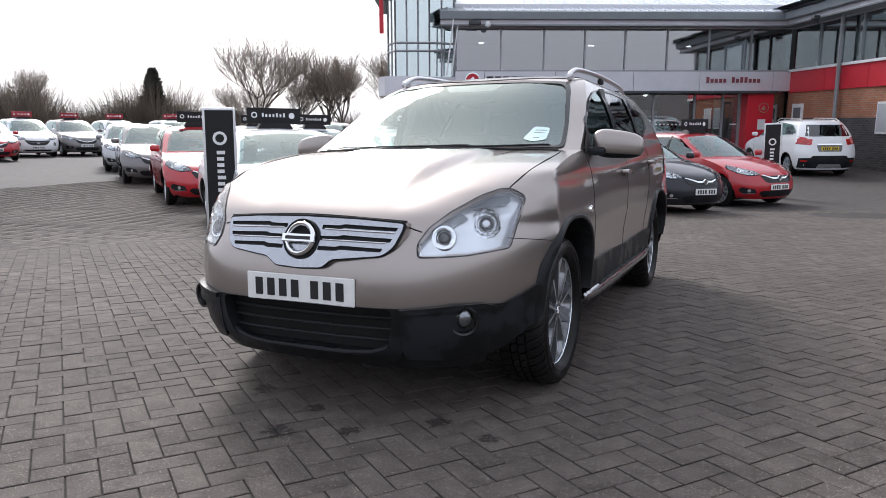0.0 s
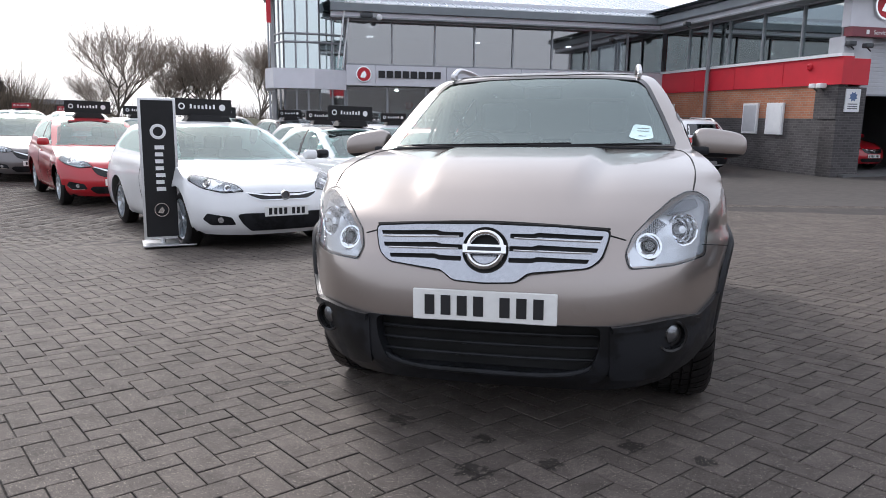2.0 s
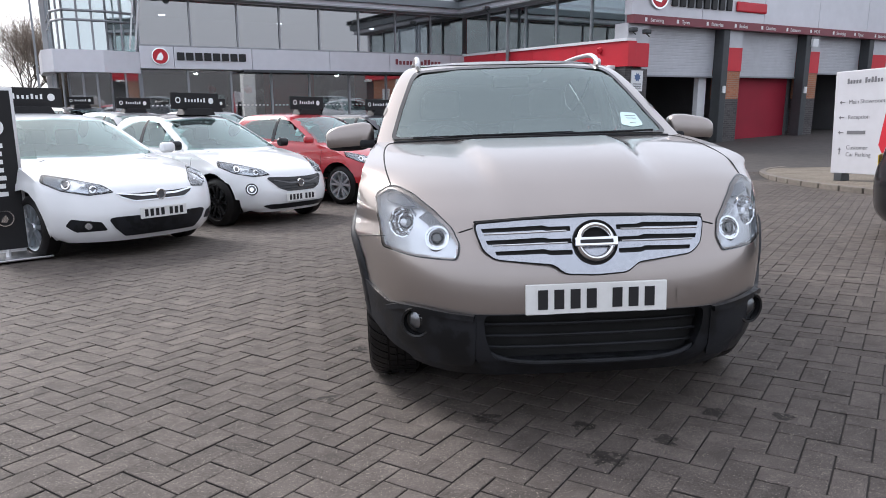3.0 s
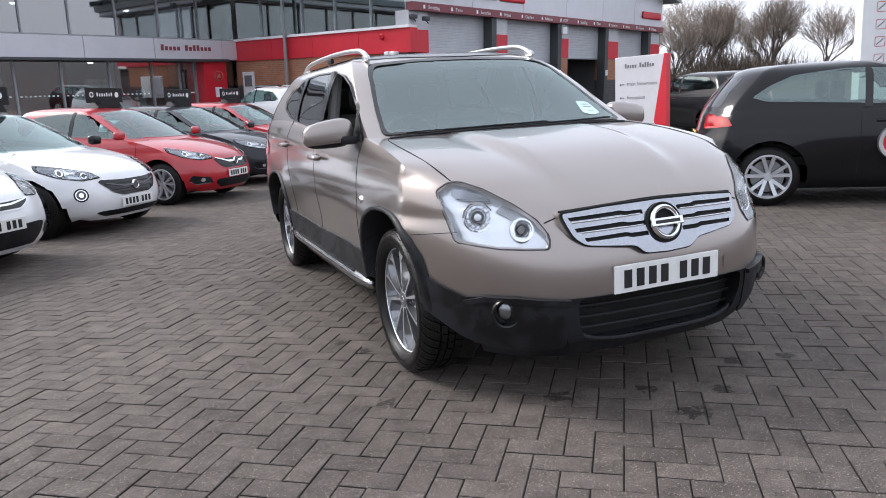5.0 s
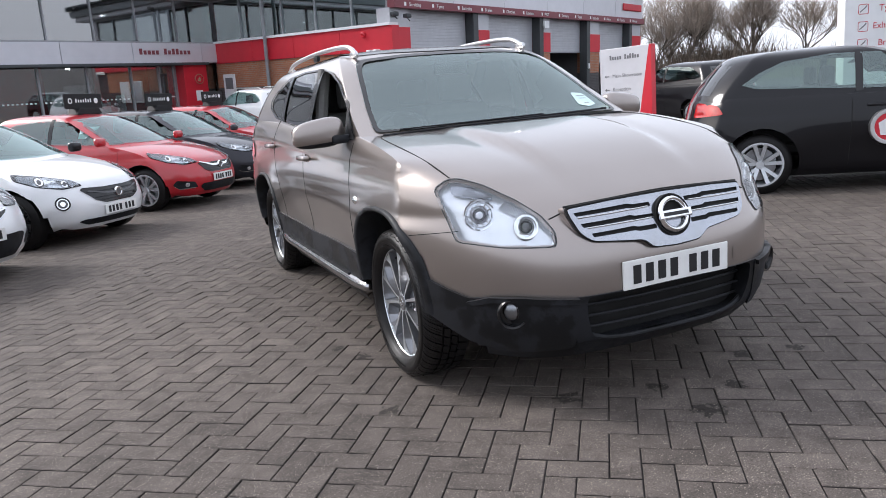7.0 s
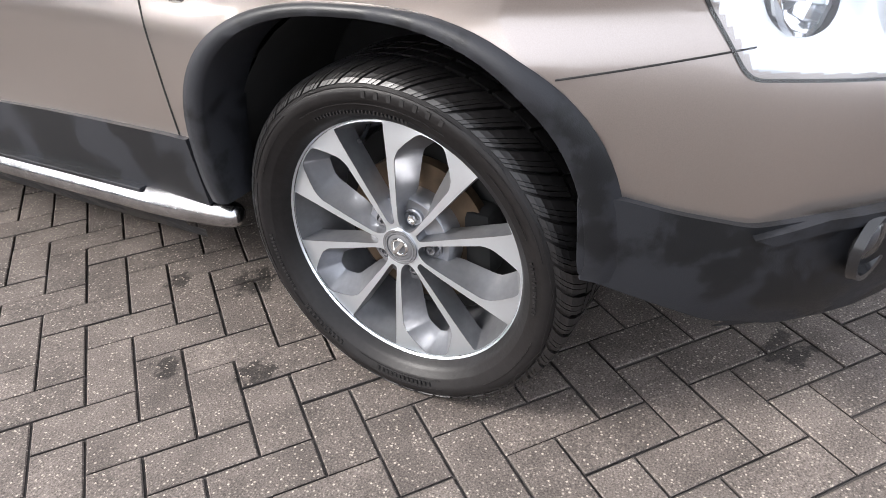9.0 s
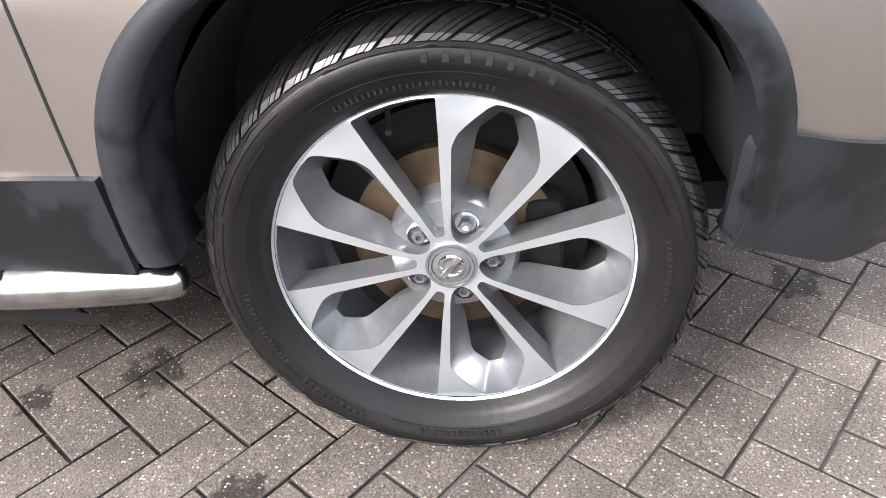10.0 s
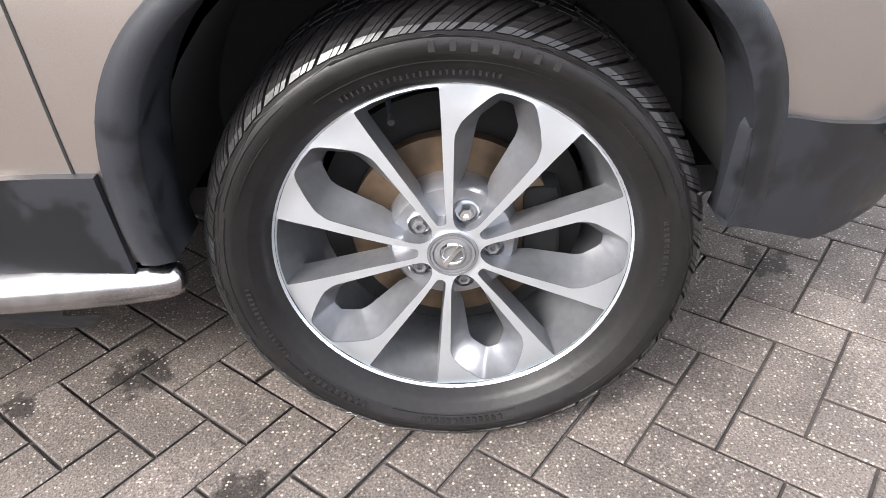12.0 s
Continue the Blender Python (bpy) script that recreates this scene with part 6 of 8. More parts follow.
    bmesh.ops.recalc_face_normals(rim_, faces=rim_.faces)
    part("intake_surround", rim_, PLASTIC, car, "", True, 40)
    for z0 in (0.348, 0.392, 0.436):
        line = [(x, -0.842 + 0.30 * abs(x) ** 2.6, z0) for x in [-0.40 + 0.08 * i for i in range(11)]]
        part("intake_bar", tube(line, 0.006, 8), PLASTIC, car, "", True)
    lip = [(x, -0.868 + 0.36 * abs(x) ** 2.6, 0.292 + 0.06 * (abs(x) / 0.42) ** 6) for x in [-0.40 + 0.04 * i for i in range(21)]]
    part("intake_lip", tube(lip, 0.010, 10), PLASTIC, car, "", True)
    part("bumper_underlip", sheet([(-0.46, 0.30), (-0.40, 0.235), (0, 0.225), (0.40, 0.235), (0.46, 0.30)], 0.07, front_map(low_tree), 0.0, 0.006), PLASTIC, car, "", True)
    cap = rounded([(0.30, 0.515), (0.30, 0.565), (0.355, 0.565), (0.355, 0.515)], 0.006)
    part("tow_eye_cover", sheet(cap, 0.03, front_map(low_tree), 0.0, 0.003), PAINT_TAUPE, car)
    number_plate(car, Vector((0, -0.897, 0.541)), Vector((0, -1, 0)), PLATE_WHITE, 0.52, 0.113)
    number_plate(car, Vector((0, 3.625, 0.9)), Vector((0, 1, 0)), PLATE_YELLOW)
    part("underbody", slab(-0.50, -0.74, 0.245, 0.50, 3.4, 0.30), DARK, car)
    # cabin
    part("cabin_floor", slab(-0.76, 0.46, 0.42, 0.76, 3.3, 0.5), DARK, car)
    part("dashboard", slab(-0.74, 0.42, 0.6, 0.74, 0.80, 1.085, 0.06, 3), SEAT, car, "", True)
    wheel_pts = [(-0.38 + 0.185 * math.cos(t), 0.90 + 0.07 * math.sin(t), 1.02 + 0.175 * math.sin(t)) for t in (2 * math.pi * i / 36 for i in range(36))]
    sw = part("steering_wheel", tube(wheel_pts, 0.016, 8, True), SEAT, car, "", True)
    part("steering_boss", slab(-0.45, 0.87, 0.96, -0.31, 0.93, 1.06, 0.03), SEAT, sw, "", True)
    for x in (-0.38, 0.38):
        for y in (1.22, 2.05):
            part("seat_base", slab(x - 0.25, y - 0.1, 0.55, x + 0.25, y + 0.42, 0.72, 0.06, 3), TRIM_GREY, car, "", True)
            bm = slab(x - 0.25, y + 0.34, 0.66, x + 0.25, y + 0.48, 1.24, 0.06, 3)
            bmesh.ops.rotate(bm, cent=(0, y + 0.4, 0.66), matrix=Matrix.Rotation(radians(-16), 3, "X"), verts=bm.verts)
            part("seat_back", bm, TRIM_GREY, car, "", True)
            part("headrest", slab(x - 0.13, y + 0.53, 1.24, x + 0.13, y + 0.62, 1.43, 0.04, 3), TRIM_GREY, car, "", True)
    for sx in (1, -1):
        part("door_lining", slab(sx * 0.74, 0.5, 0.5, sx * 0.77, 2.9, 1.08, 0.01), SEAT, car)
        pts = [(sx * 0.66, 1.50, 1.49), (sx * 0.70, 1.47, 1.3), (sx * 0.74, 1.46, 1.08)]
        part("inner_pillar", tube(pts, 0.04, 8), TRIM_GREY, car, "", True)
    part("cabin_mirror", slab(-0.11, 1.02, 1.40, 0.11, 1.05, 1.47, 0.012), PLASTIC, car, "", True)
    part("roof_lining", slab(-0.52, 1.25, 1.535, 0.52, 2.9, 1.55), TRIM_GREY, car)
    part("tail_bulkhead", slab(-0.7, 3.15, 0.5, 0.7, 3.2, 1.2), SEAT, car)
    for sx in (1, -1):
        for y in (0, base):
            alloy_wheel(car, sx, y, 111.5 if sx < 0 else 68.5)
    return car


crossover()

# ---- showroom and workshop: local x along the front, y into the building, z up, floor at z = 0.95 ----
BUILD = Matrix(((0.8945, -0.4465, 0.0224, 2.216), (0.4472, 0.8931, -0.0447, 28.979), (0.0, 0.05, 0.9987, 0.0), (0, 0, 0, 1)))
FLOOR = 0.95
SILVER_PANEL = grain(principled("silver_cladding", (0.66, 0.66, 0.70), 0.4, 0.2), 3, 0.03, 0.06, 0.4)
RED_PANEL = grain(principled("red_cladding", (0.58, 0.018, 0.035), 0.4), 3, 0.04, 0.08, 0.5)
MAROON = grain(principled("maroon_band", (0.22, 0.05, 0.065), 0.45), 3, 0.04, 0.08, 0.5)
ROOF_METAL = grain(principled("pale_sheet_roof", (0.60, 0.64, 0.68), 0.4, 0.2), 2, 0.04, 0.06, 0.3)
GUTTER = grain(principled("grey_gutter", (0.26, 0.29, 0.31), 0.45, 0.2), 3, 0.05, 0.08, 0.5)
FRAME_GREY = grain(principled("grey_window_frame", (0.30, 0.31, 0.33), 0.4, 0.3), 8, 0.04, 0.05, 1)
FRAME_DARK = grain(principled("dark_steel", (0.06, 0.065, 0.07), 0.5, 0.2), 8, 0.06, 0.08, 1)
ROOM = grain(principled("dim_room", (0.46, 0.46, 0.47), 0.85), 1, 0.1, 0.2, 0.3)
# room wall again, darkened in its colour for the shade inside the bays
BAY_DARK = grain(principled("shaded_bay_wall", (0.12, 0.12, 0.125), 0.85), 1, 0.1, 0.2, 0.3)
# red wall colour lowered to carry the shade of the open bay
RED_PARTITION = grain(principled("shaded_red_partition", (0.30, 0.010, 0.030), 0.7), 1, 0.08, 0.15, 0.4)
ROOM_RED = grain(principled("red_room_wall", (0.50, 0.02, 0.03), 0.7), 1, 0.06, 0.1, 0.4)
WHITE = grain(principled("white_board", (0.78, 0.79, 0.80), 0.5), 6, 0.03, 0.05, 0.8)
SHUTTER = grain(principled("grey_shutter", (0.52, 0.53, 0.56), 0.45, 0.2), 5, 0.04, 0.06, 0.7)
SIGN_GREY = grain(principled("pale_sign_sheet", (0.58, 0.58, 0.61), 0.4), 6, 0.03, 0.05, 0.8)
RED_INK = principled("red_lettering", (0.50, 0.02, 0.035), 0.5)
WHITE_INK = principled("white_lettering", (0.80, 0.80, 0.80), 0.5)
GREY_INK = principled("grey_lettering", (0.16, 0.16, 0.17), 0.5)
LED = principled("ceiling_lamp", (1, 1, 1), 0.5)
LED.node_tree.nodes["Principled BSDF"].inputs["Emission Color"].default_value = (1, 0.97, 0.9, 1)
LED.node_tree.nodes["Principled BSDF"].inputs["Emission Strength"].default_value = 22.0


def brick_material(name, a, b, mortar):
    m = principled(name, a, 0.85)
    p = m.node_tree.nodes["Principled BSDF"]
    tc = node(m, "ShaderNodeTexCoord")
    mp = node(m, "ShaderNodeMapping")
    mp.inputs["Rotation"].default_value = (radians(90), 0, 0)
    sp = node(m, "ShaderNodeSeparateXYZ")
    ad = node(m, "ShaderNodeMath")
    cb = node(m, "ShaderNodeCombineXYZ")
    wire(m, tc.outputs["Object"], sp.inputs["Vector"])
    wire(m, sp.outputs["X"], ad.inputs[0])
    wire(m, sp.outputs["Y"], ad.inputs[1])
    wire(m, ad.outputs["Value"], cb.inputs["X"])
    wire(m, sp.outputs["Z"], cb.inputs["Y"])
    br = node(m, "ShaderNodeTexBrick", Scale=1.0, Color1=(*a, 1), Color2=(*b, 1), Mortar=(*mortar, 1))
    br.inputs["Mortar Size"].default_value = 0.008
    br.inputs["Brick Width"].default_value = 0.225
    br.inputs["Row Height"].default_value = 0.075
    wire(m, cb.outputs["Vector"], br.inputs["Vector"])
    nz = node(m, "ShaderNodeTexNoise", Scale=1.3, Detail=4.0)
    wire(m, tc.outputs["Object"], nz.inputs["Vector"])
    rg = node(m, "ShaderNodeMapRange", **{"From Min": 0.3, "From Max": 0.7, "To Min": 0.82, "To Max": 1.15})
    wire(m, nz.outputs["Fac"], rg.inputs["Value"])
    sc = node(m, "ShaderNodeVectorMath")
    sc.operation = "SCALE"
    wire(m, br.outputs["Color"], sc.inputs[0])
    wire(m, rg.outputs["Result"], sc.inputs["Scale"])
    wire(m, sc.outputs["Vector"], p.inputs["Base Color"])
    bp = node(m, "ShaderNodeBump", Strength=0.4, Distance=0.01)
    wire(m, br.outputs["Fac"], bp.inputs["Height"])
    bp.invert = True
    wire(m, bp.outputs["Normal"], p.inputs["Normal"])
    return m


BRICK = brick_material("orange_brick", (0.36, 0.13, 0.065), (0.42, 0.17, 0.09), (0.30, 0.25, 0.2))
BRICK_DARK = brick_material("dark_brick", (0.055, 0.05, 0.052), (0.085, 0.08, 0.08), (0.12, 0.11, 0.11))


def emblem(parent, m, r):
    """Round red and silver disc sign, plain."""
    ob = part("round_emblem", lathe([(-0.05, 0.001), (-0.05, r * 0.80), (-0.03, r * 0.82), (-0.06, r * 0.86), (-0.06, r * 0.98), (0.0, r)], 32, "y", (0, 0, 0), False), [RED_PANEL, CHROME], parent, "plain red disc with a silver rim", True, 30)
    for p in ob.data.polygons:
        d = math.hypot(p.center[0], p.center[2])
        p.material_index = 1 if d > r * 0.83 else 0
    ob.matrix_basis = m
    body = prism([(-0.5 * r, -0.4 * r), (0.1 * r, -0.5 * r), (0.35 * r, -0.1 * r), (0.1 * r, 0.45 * r), (-0.15 * r, 0.25 * r), (-0.3 * r, 0.05 * r)], 0.02, "y", -0.075)
    part("emblem_shape", body, CHROME, ob)
    return ob


def showroom():
    b = thing("showroom_building", BUILD, "two-storey glass and silver showroom with red band and brick wing", "building")
    P = lambda name, bm, mat, parent=b, label="", sm=False: part(name, bm, mat, parent, label, sm)
    mull = [-13.35, -11.6, -9.9, -8.29, -6.69, -5.01, -3.35, -1.66, -0.02]
    # front: upper glazing, silver fascia, shop windows
    for i in range(8):
        w = P("upper_window", slab(mull[i] + 0.02, 0.10, 4.42, mull[i + 1] - 0.02, 0.115, 6.0), GLASS_UPPER)
        P("mullion", slab(mull[i] - 0.025, 0.03, 4.40, mull[i] + 0.025, 0.13, 6.02), FRAME_GREY, w)
    P("upper_sill", slab(-13.4, -0.02, 4.36, 0.0, 0.14, 4.42), FRAME_GREY)
    seams = [-13.4, -12.25, -9.45, -6.35, -3.7, -0.75, 0.0]
    for i in range(6):
        P("fascia_panel", slab(seams[i] + 0.008, -0.10, 3.6, seams[i + 1] - 0.008, 0.12, 4.36, 0.006), SILVER_PANEL)
    P("fascia_shadow_trim", slab(-9.9, -0.55, 3.5, -0.75, 0.0, 3.6, 0.01), FRAME_DARK)
    shop = [-13.35, -11.75, -10.2, -8.65, -7.11, -5.4, -3.72, -2.57, -1.90]
    for i in range(8):
        w = P("shop_window", slab(shop[i] + 0.03, 0.28, FLOOR, shop[i + 1] - 0.03, 0.295, 3.55), GLASS_BUILD)
        P("shop_mullion", slab(shop[i] - 0.035, 0.22, FLOOR, shop[i] + 0.035, 0.34, 3.58), FRAME_GREY, w)
        if i not in (6,):
            for k in range(9):
                x = shop[i] + 0.12 + k * (shop[i + 1] - shop[i] - 0.2) / 9
                P("manifestation_dot", slab(x, 0.272, 2.28, x + 0.07, 0.277, 2.33), WHITE_INK, w)
    dr = P("entrance_door", slab(-2.52, 0.2, FLOOR, -2.26, 0.25, 3.2), FRAME_DARK)
    P("door_pane", slab(-2.48, 0.19, FLOOR + 0.1, -2.30, 0.2, 3.1), GLASS_BUILD, dr)
    P("entrance_pylon", slab(-1.83, -0.35, FLOOR, -0.78, 0.25, 3.6, 0.02), RED_PANEL, b, "red entrance pylon")
    emblem(b, pose(-1.2, -0.36, 2.95), 0.2)
    P("pylon_notice", slab(-1.38, -0.375, 2.1, -1.08, -0.352, 2.5), WHITE)
    P("pylon_notice", slab(-1.3, -0.375, 1.55, -1.15, -0.352, 1.75), GREY_INK)
    P("side_glazing", slab(-0.74, 0.25, FLOOR, 0.0, 0.27, 3.58), GLASS_UPPER)
    # rooms behind the glass
    P("shop_end_wall", slab(-0.07, 0.3, FLOOR, 0.0, 6.5, 3.62), ROOM)
    P("entrance_jamb", slab(-1.925, 0.21, FLOOR, -1.80, 0.345, 3.58), FRAME_GREY)
    P("shop_back_wall", slab(-13.4, 6.5, FLOOR, 0.0, 6.7, 6.1), ROOM)
    for x0, x1 in ((-8.75, -6.7), (-4.85, -2.7)):
        P("red_display_wall", slab(x0, 0.85, FLOOR, x1, 1.0, 3.55), ROOM_RED)
    P("red_display_wall", slab(-1.55, 0.5, 4.45, -0.1, 0.62, 6.0), ROOM_RED)
    for x0, z0, w, h in ((-6.2, 2.25, 1.05, 0.62), (-11.4, 2.2, 1.0, 0.5), (-4.3, 1.7, 0.35, 0.75), (-5.55, 0.97, 1.0, 1.25)):
        P("poster", slab(x0, 0.5, z0, x0 + w, 0.52, z0 + h), WHITE if w != 1.0 else STICKER)
    for x, y, z in ((-9.2, 1.6, 2.9), (-8.6, 1.9, 2.8), (-8.0, 1.5, 2.95), (-10.6, 1.8, 2.9)):
        s = bmesh.new()
        bmesh.ops.create_uvsphere(s, u_segments=14, v_segments=10, radius=0.16)
        bmesh.ops.translate(s, vec=(x, y, z), verts=s.verts)
        P("balloon", s, ROOM_RED if x < -8.7 else WHITE, b, "", True)
    P("mid_floor", slab(-13.4, 0.15, 3.62, 9.0, 6.6, 4.3), ROOM)
    P("shop_floor", slab(-13.4, 0.2, 0.4, 9.0, 6.6, FLOOR), ROOM)
    for x, y in ((-7.35, 3.0), (-12.2, 2.0), (-3.0, 3.2)):
        P("ceiling_lamp", lathe([(0, 0.001), (0, 0.11), (0.05, 0.12)], 16, "z", (x, y, 5.62), False), LED)
    for x in (-11.0, -8.0, -5.0, -2.4):
        P("ceiling_lamp", lathe([(0, 0.001), (0, 0.08), (0.05, 0.09)], 14, "z", (x, 2.6, 3.5), False), LED)
    P("upper_ceiling", slab(-13.4, 0.15, 6.02, 0.0, 6.6, 6.12), ROOM)
    # eaves, gutter and sheet roof
    P("soffit", slab(-14.0, -0.65, 6.02, 0.6, 0.3, 6.07), FRAME_GREY)
    P("soffit_board", slab(-13.98, -0.62, 6.07, 0.6, -0.56, 6.24), SILVER_PANEL)
    P("eaves_wall", slab(-13.4, 0.0, 6.0, 0.0, 0.14, 6.9), SILVER_PANEL)
    P("gutter", prism([(-0.62, 6.22), (-0.84, 6.24), (-0.88, 6.50), (-0.60, 6.56), (-0.5, 6.3)], 14.6, "x", -14.0), GUTTER)
    for i in range(48):
        x = -14.0 + 0.32 * i
        roof = bmesh.new()
        box(roof, x, -0.6, 0, x + 0.27, 9.0, 0.02)
        box(roof, x + 0.27, -0.6, 0, x + 0.32, 9.0, 0.055)
        for v in roof.verts:
            v.co.z += 6.56 + (v.co.y + 0.6) * 0.30
        P("roof_sheet", roof, ROOF_METAL)
    # brick wing that comes forward on the right
    W = 9.98
    P("wing_dark_wall", slab(0.0, -W, 0.3, 0.3, 0.1, 2.55), BRICK_DARK)
    P("wing_brick_wall", slab(0.005, -W + 0.9, 2.55, 0.3, 0.1, 3.54), BRICK)
    P("wing_corner_pier", slab(-0.02, -W, 2.55, 0.3, -W + 0.9, 3.54), BRICK_DARK)
    for i in range(4):
        y0 = -W - 0.15 + i * 2.53
        P("red_band_panel", slab(-0.06, y0 + 0.006, 3.54, 0.3, y0 + 2.52, 4.34, 0.008), RED_PANEL)
    P("wing_sill", slab(-0.12, -W - 0.1, 4.34, 0.3, 0.1, 4.43), WHITE)
    wm = [0.0, 1.81, 3.2, 4.41, 6.29, 8.17, 9.85]
    for i in range(6):
        w = P("wing_window", slab(0.08, -wm[i] - 0.03, 4.43, 0.095, -wm[i + 1] + 0.03, 5.98), GLASS_WING)
        P("wing_mullion", slab(0.02, -wm[i + 1] - 0.03, 4.43, 0.12, -wm[i + 1] + 0.03, 6.0), FRAME_GREY, w)
    P("wing_back_wall", slab(5.2, -W + 0.3, 4.3, 5.4, 0.1, 6.3), ROOM)
    P("wing_floor", slab(0.3, -W + 0.3, 3.6, 5.3, 0.1, 4.3), ROOM)
    P("wing_soffit", slab(-0.65, -W - 0.6, 6.02, 4.0, 0.1, 6.07), FRAME_GREY)
    P("soffit_board", slab(-0.62, -W - 0.58, 6.07, -0.56, -0.6, 6.24), SILVER_PANEL)
    P("eaves_wall", slab(0.0, -W, 6.0, 0.14, 0.0, 6.9), SILVER_PANEL)
    P("wing_gutter", prism([(-0.62, 6.22), (-0.84, 6.24), (-0.88, 6.50), (-0.60, 6.56), (-0.5, 6.3)], W + 0.9, "y", -W - 0.6), GUTTER)
    for i in range(35):
        r2 = bmesh.new()
        y = -W - 0.6 + i * 0.32
        box(r2, -0.6, y, 0, 5.0, y + 0.27, 0.02)
        box(r2, -0.6, y + 0.27, 0, 5.0, y + 0.32, 0.055)
        for v in r2.verts:
            v.co.z += 6.56 + (v.co.x + 0.6) * 0.22
        P("roof_sheet", r2, ROOF_METAL)
    P("drain_pipe", tube([(-0.2, -3.59, FLOOR - 0.4), (-0.2, -3.59, 6.1), (-0.5, -3.59, 6.3)], 0.07, 12), FRAME_GREY, b, "", True)
    P("wing_door", slab(-0.03, -1.15, FLOOR - 0.2, 0.02, -0.35, 3.1, 0.01), WHITE)
    P("door_light", slab(-0.045, -1.0, 2.5, -0.032, -0.5, 2.95), GREY_INK)
    for y0, y1, mat in ((5.73, 6.51, GREY_INK), (6.97, 7.78, WHITE)):
        nb = P("notice_case", slab(-0.08, -y1, 2.03, 0.0, -y0, 3.05, 0.01), WHITE)
        P("notice_sheet", slab(-0.09, -y1 + 0.06, 2.10, -0.082, -y0 - 0.06, 2.98), SHUTTER if mat is GREY_INK else WHITE, nb)
    for y, z, x in ((-9.2, 3.45, -0.2), (-9.5, 3.45, -0.2), (-W - 0.1, 4.62, 0.15), (-W - 0.35, 4.55, 0.5), (-W + 0.2, 6.55, -0.9), (-3.0, 5.95, -0.85)):
        l = P("flood_lamp", slab(x - 0.12, y - 0.1, z, x + 0.12, y + 0.1, z + 0.14, 0.03), WHITE if z < 4 else FRAME_DARK, b, "", True)
        P("lamp_arm", tube([(x, y, z), (x + 0.12, y, z - 0.08)], 0.02, 6), FRAME_DARK, l)
    P("alarm_bell", lathe([(0, 0.001), (-0.08, 0.06), (-0.05, 0.1), (0, 0.11)], 14, "x", (-0.07, -8.8, 4.1), False), RED_PANEL, b, "", True)
    # camera and lamp at the left end of the eaves
    P("flood_lamp", slab(-12.9, -0.85, 6.02, -12.45, -0.7, 6.18, 0.03), FRAME_DARK, b, "", True)
    cam_ball = bmesh.new()
    bmesh.ops.create_uvsphere(cam_ball, u_segments=16, v_segments=10, radius=0.12)
    bmesh.ops.translate(cam_ball, vec=(-12.2, -0.75, 6.05), verts=cam_ball.verts)
    P("dome_camera", cam_ball, WHITE, b, "", True)
    # dealer lettering stands as plain bars, the round emblem as a disc
    for i in range(13):
        if i != 5:
            P("sign_bar", slab(-3.44 + i * 0.17, -0.125, 3.93, -3.44 + i * 0.17 + 0.11, -0.105, 4.08 + (0.07 if i in (0, 6, 8, 9) else 0)), MAROON)
    for i in range(8):
        P("sign_bar", slab(-12.15 + i * 0.315, -0.16, 3.9, -12.15 + i * 0.315 + 0.25, -0.105, 4.17, 0.01), INK)
    emblem(b, pose(-12.72, -0.12, 4.02), 0.30)
    # glazed corner bay on the left
    P("bay_fascia", prism([(-13.4, -0.1), (-14.6, -0.75), (-16.1, -0.75), (-16.4, 0.2), (-16.4, 4.0), (-13.4, 4.0)], 0.72, "z", 3.42), SILVER_PANEL)
    bay = [(-13.45, 0.0), (-14.4, -0.45), (-15.7, -0.45), (-16.0, 0.4), (-16.0, 4.2)]
    for (x0, y0), (x1, y1) in zip(bay, bay[1:]):
        n = 3 if abs(x1 - x0) > 1.2 else 2
        for z0, z1, mat in ((FLOOR, 3.42, GLASS_BUILD), (4.14, 5.4, GLASS_BAY), (5.4, 7.2, GLASS_BAY)):
            P("bay_window", prism([(x0, y0), (x1, y1), (x1 + 0.01, y1 + 0.02), (x0 + 0.01, y0 + 0.02)], z1 - z0, "z", z0), mat)
        for k in range(n + 1):
            t = k / n
            P("bay_post", tube([(x0 + (x1 - x0) * t, y0 + (y1 - y0) * t, FLOOR - 0.3), (x0 + (x1 - x0) * t, y0 + (y1 - y0) * t, 7.3)], 0.035, 8), FRAME_GREY)
    for z in (5.1, 5.4, 7.2):
        P("bay_rail", tube([(x, y - 0.03, z) for x, y in bay], 0.04, 8), FRAME_GREY)
    P("bay_roof", prism([(-13.3, -1.3), (-16.4, -1.3), (-16.6, 0.0), (-16.4, 5.0), (-13.3, 5.0)], 0.35, "z", 7.2), GUTTER)
    for x0, y0 in ((-13.75, -0.6), (-13.55, -0.4)):
        P("bay_brace", tube([(x0, y0, 4.2), (x0 + 0.3, y0 - 0.2, 6.6)], 0.03, 6), WHITE)
    P("bay_wall", slab(-16.2, 4.2, FLOOR, -13.4, 4.4, 7.2), ROOM)
    P("red_banner", slab(-16.28, -0.8, 5.7, -16.12, -0.75, 7.0), RED_PANEL)
    return b


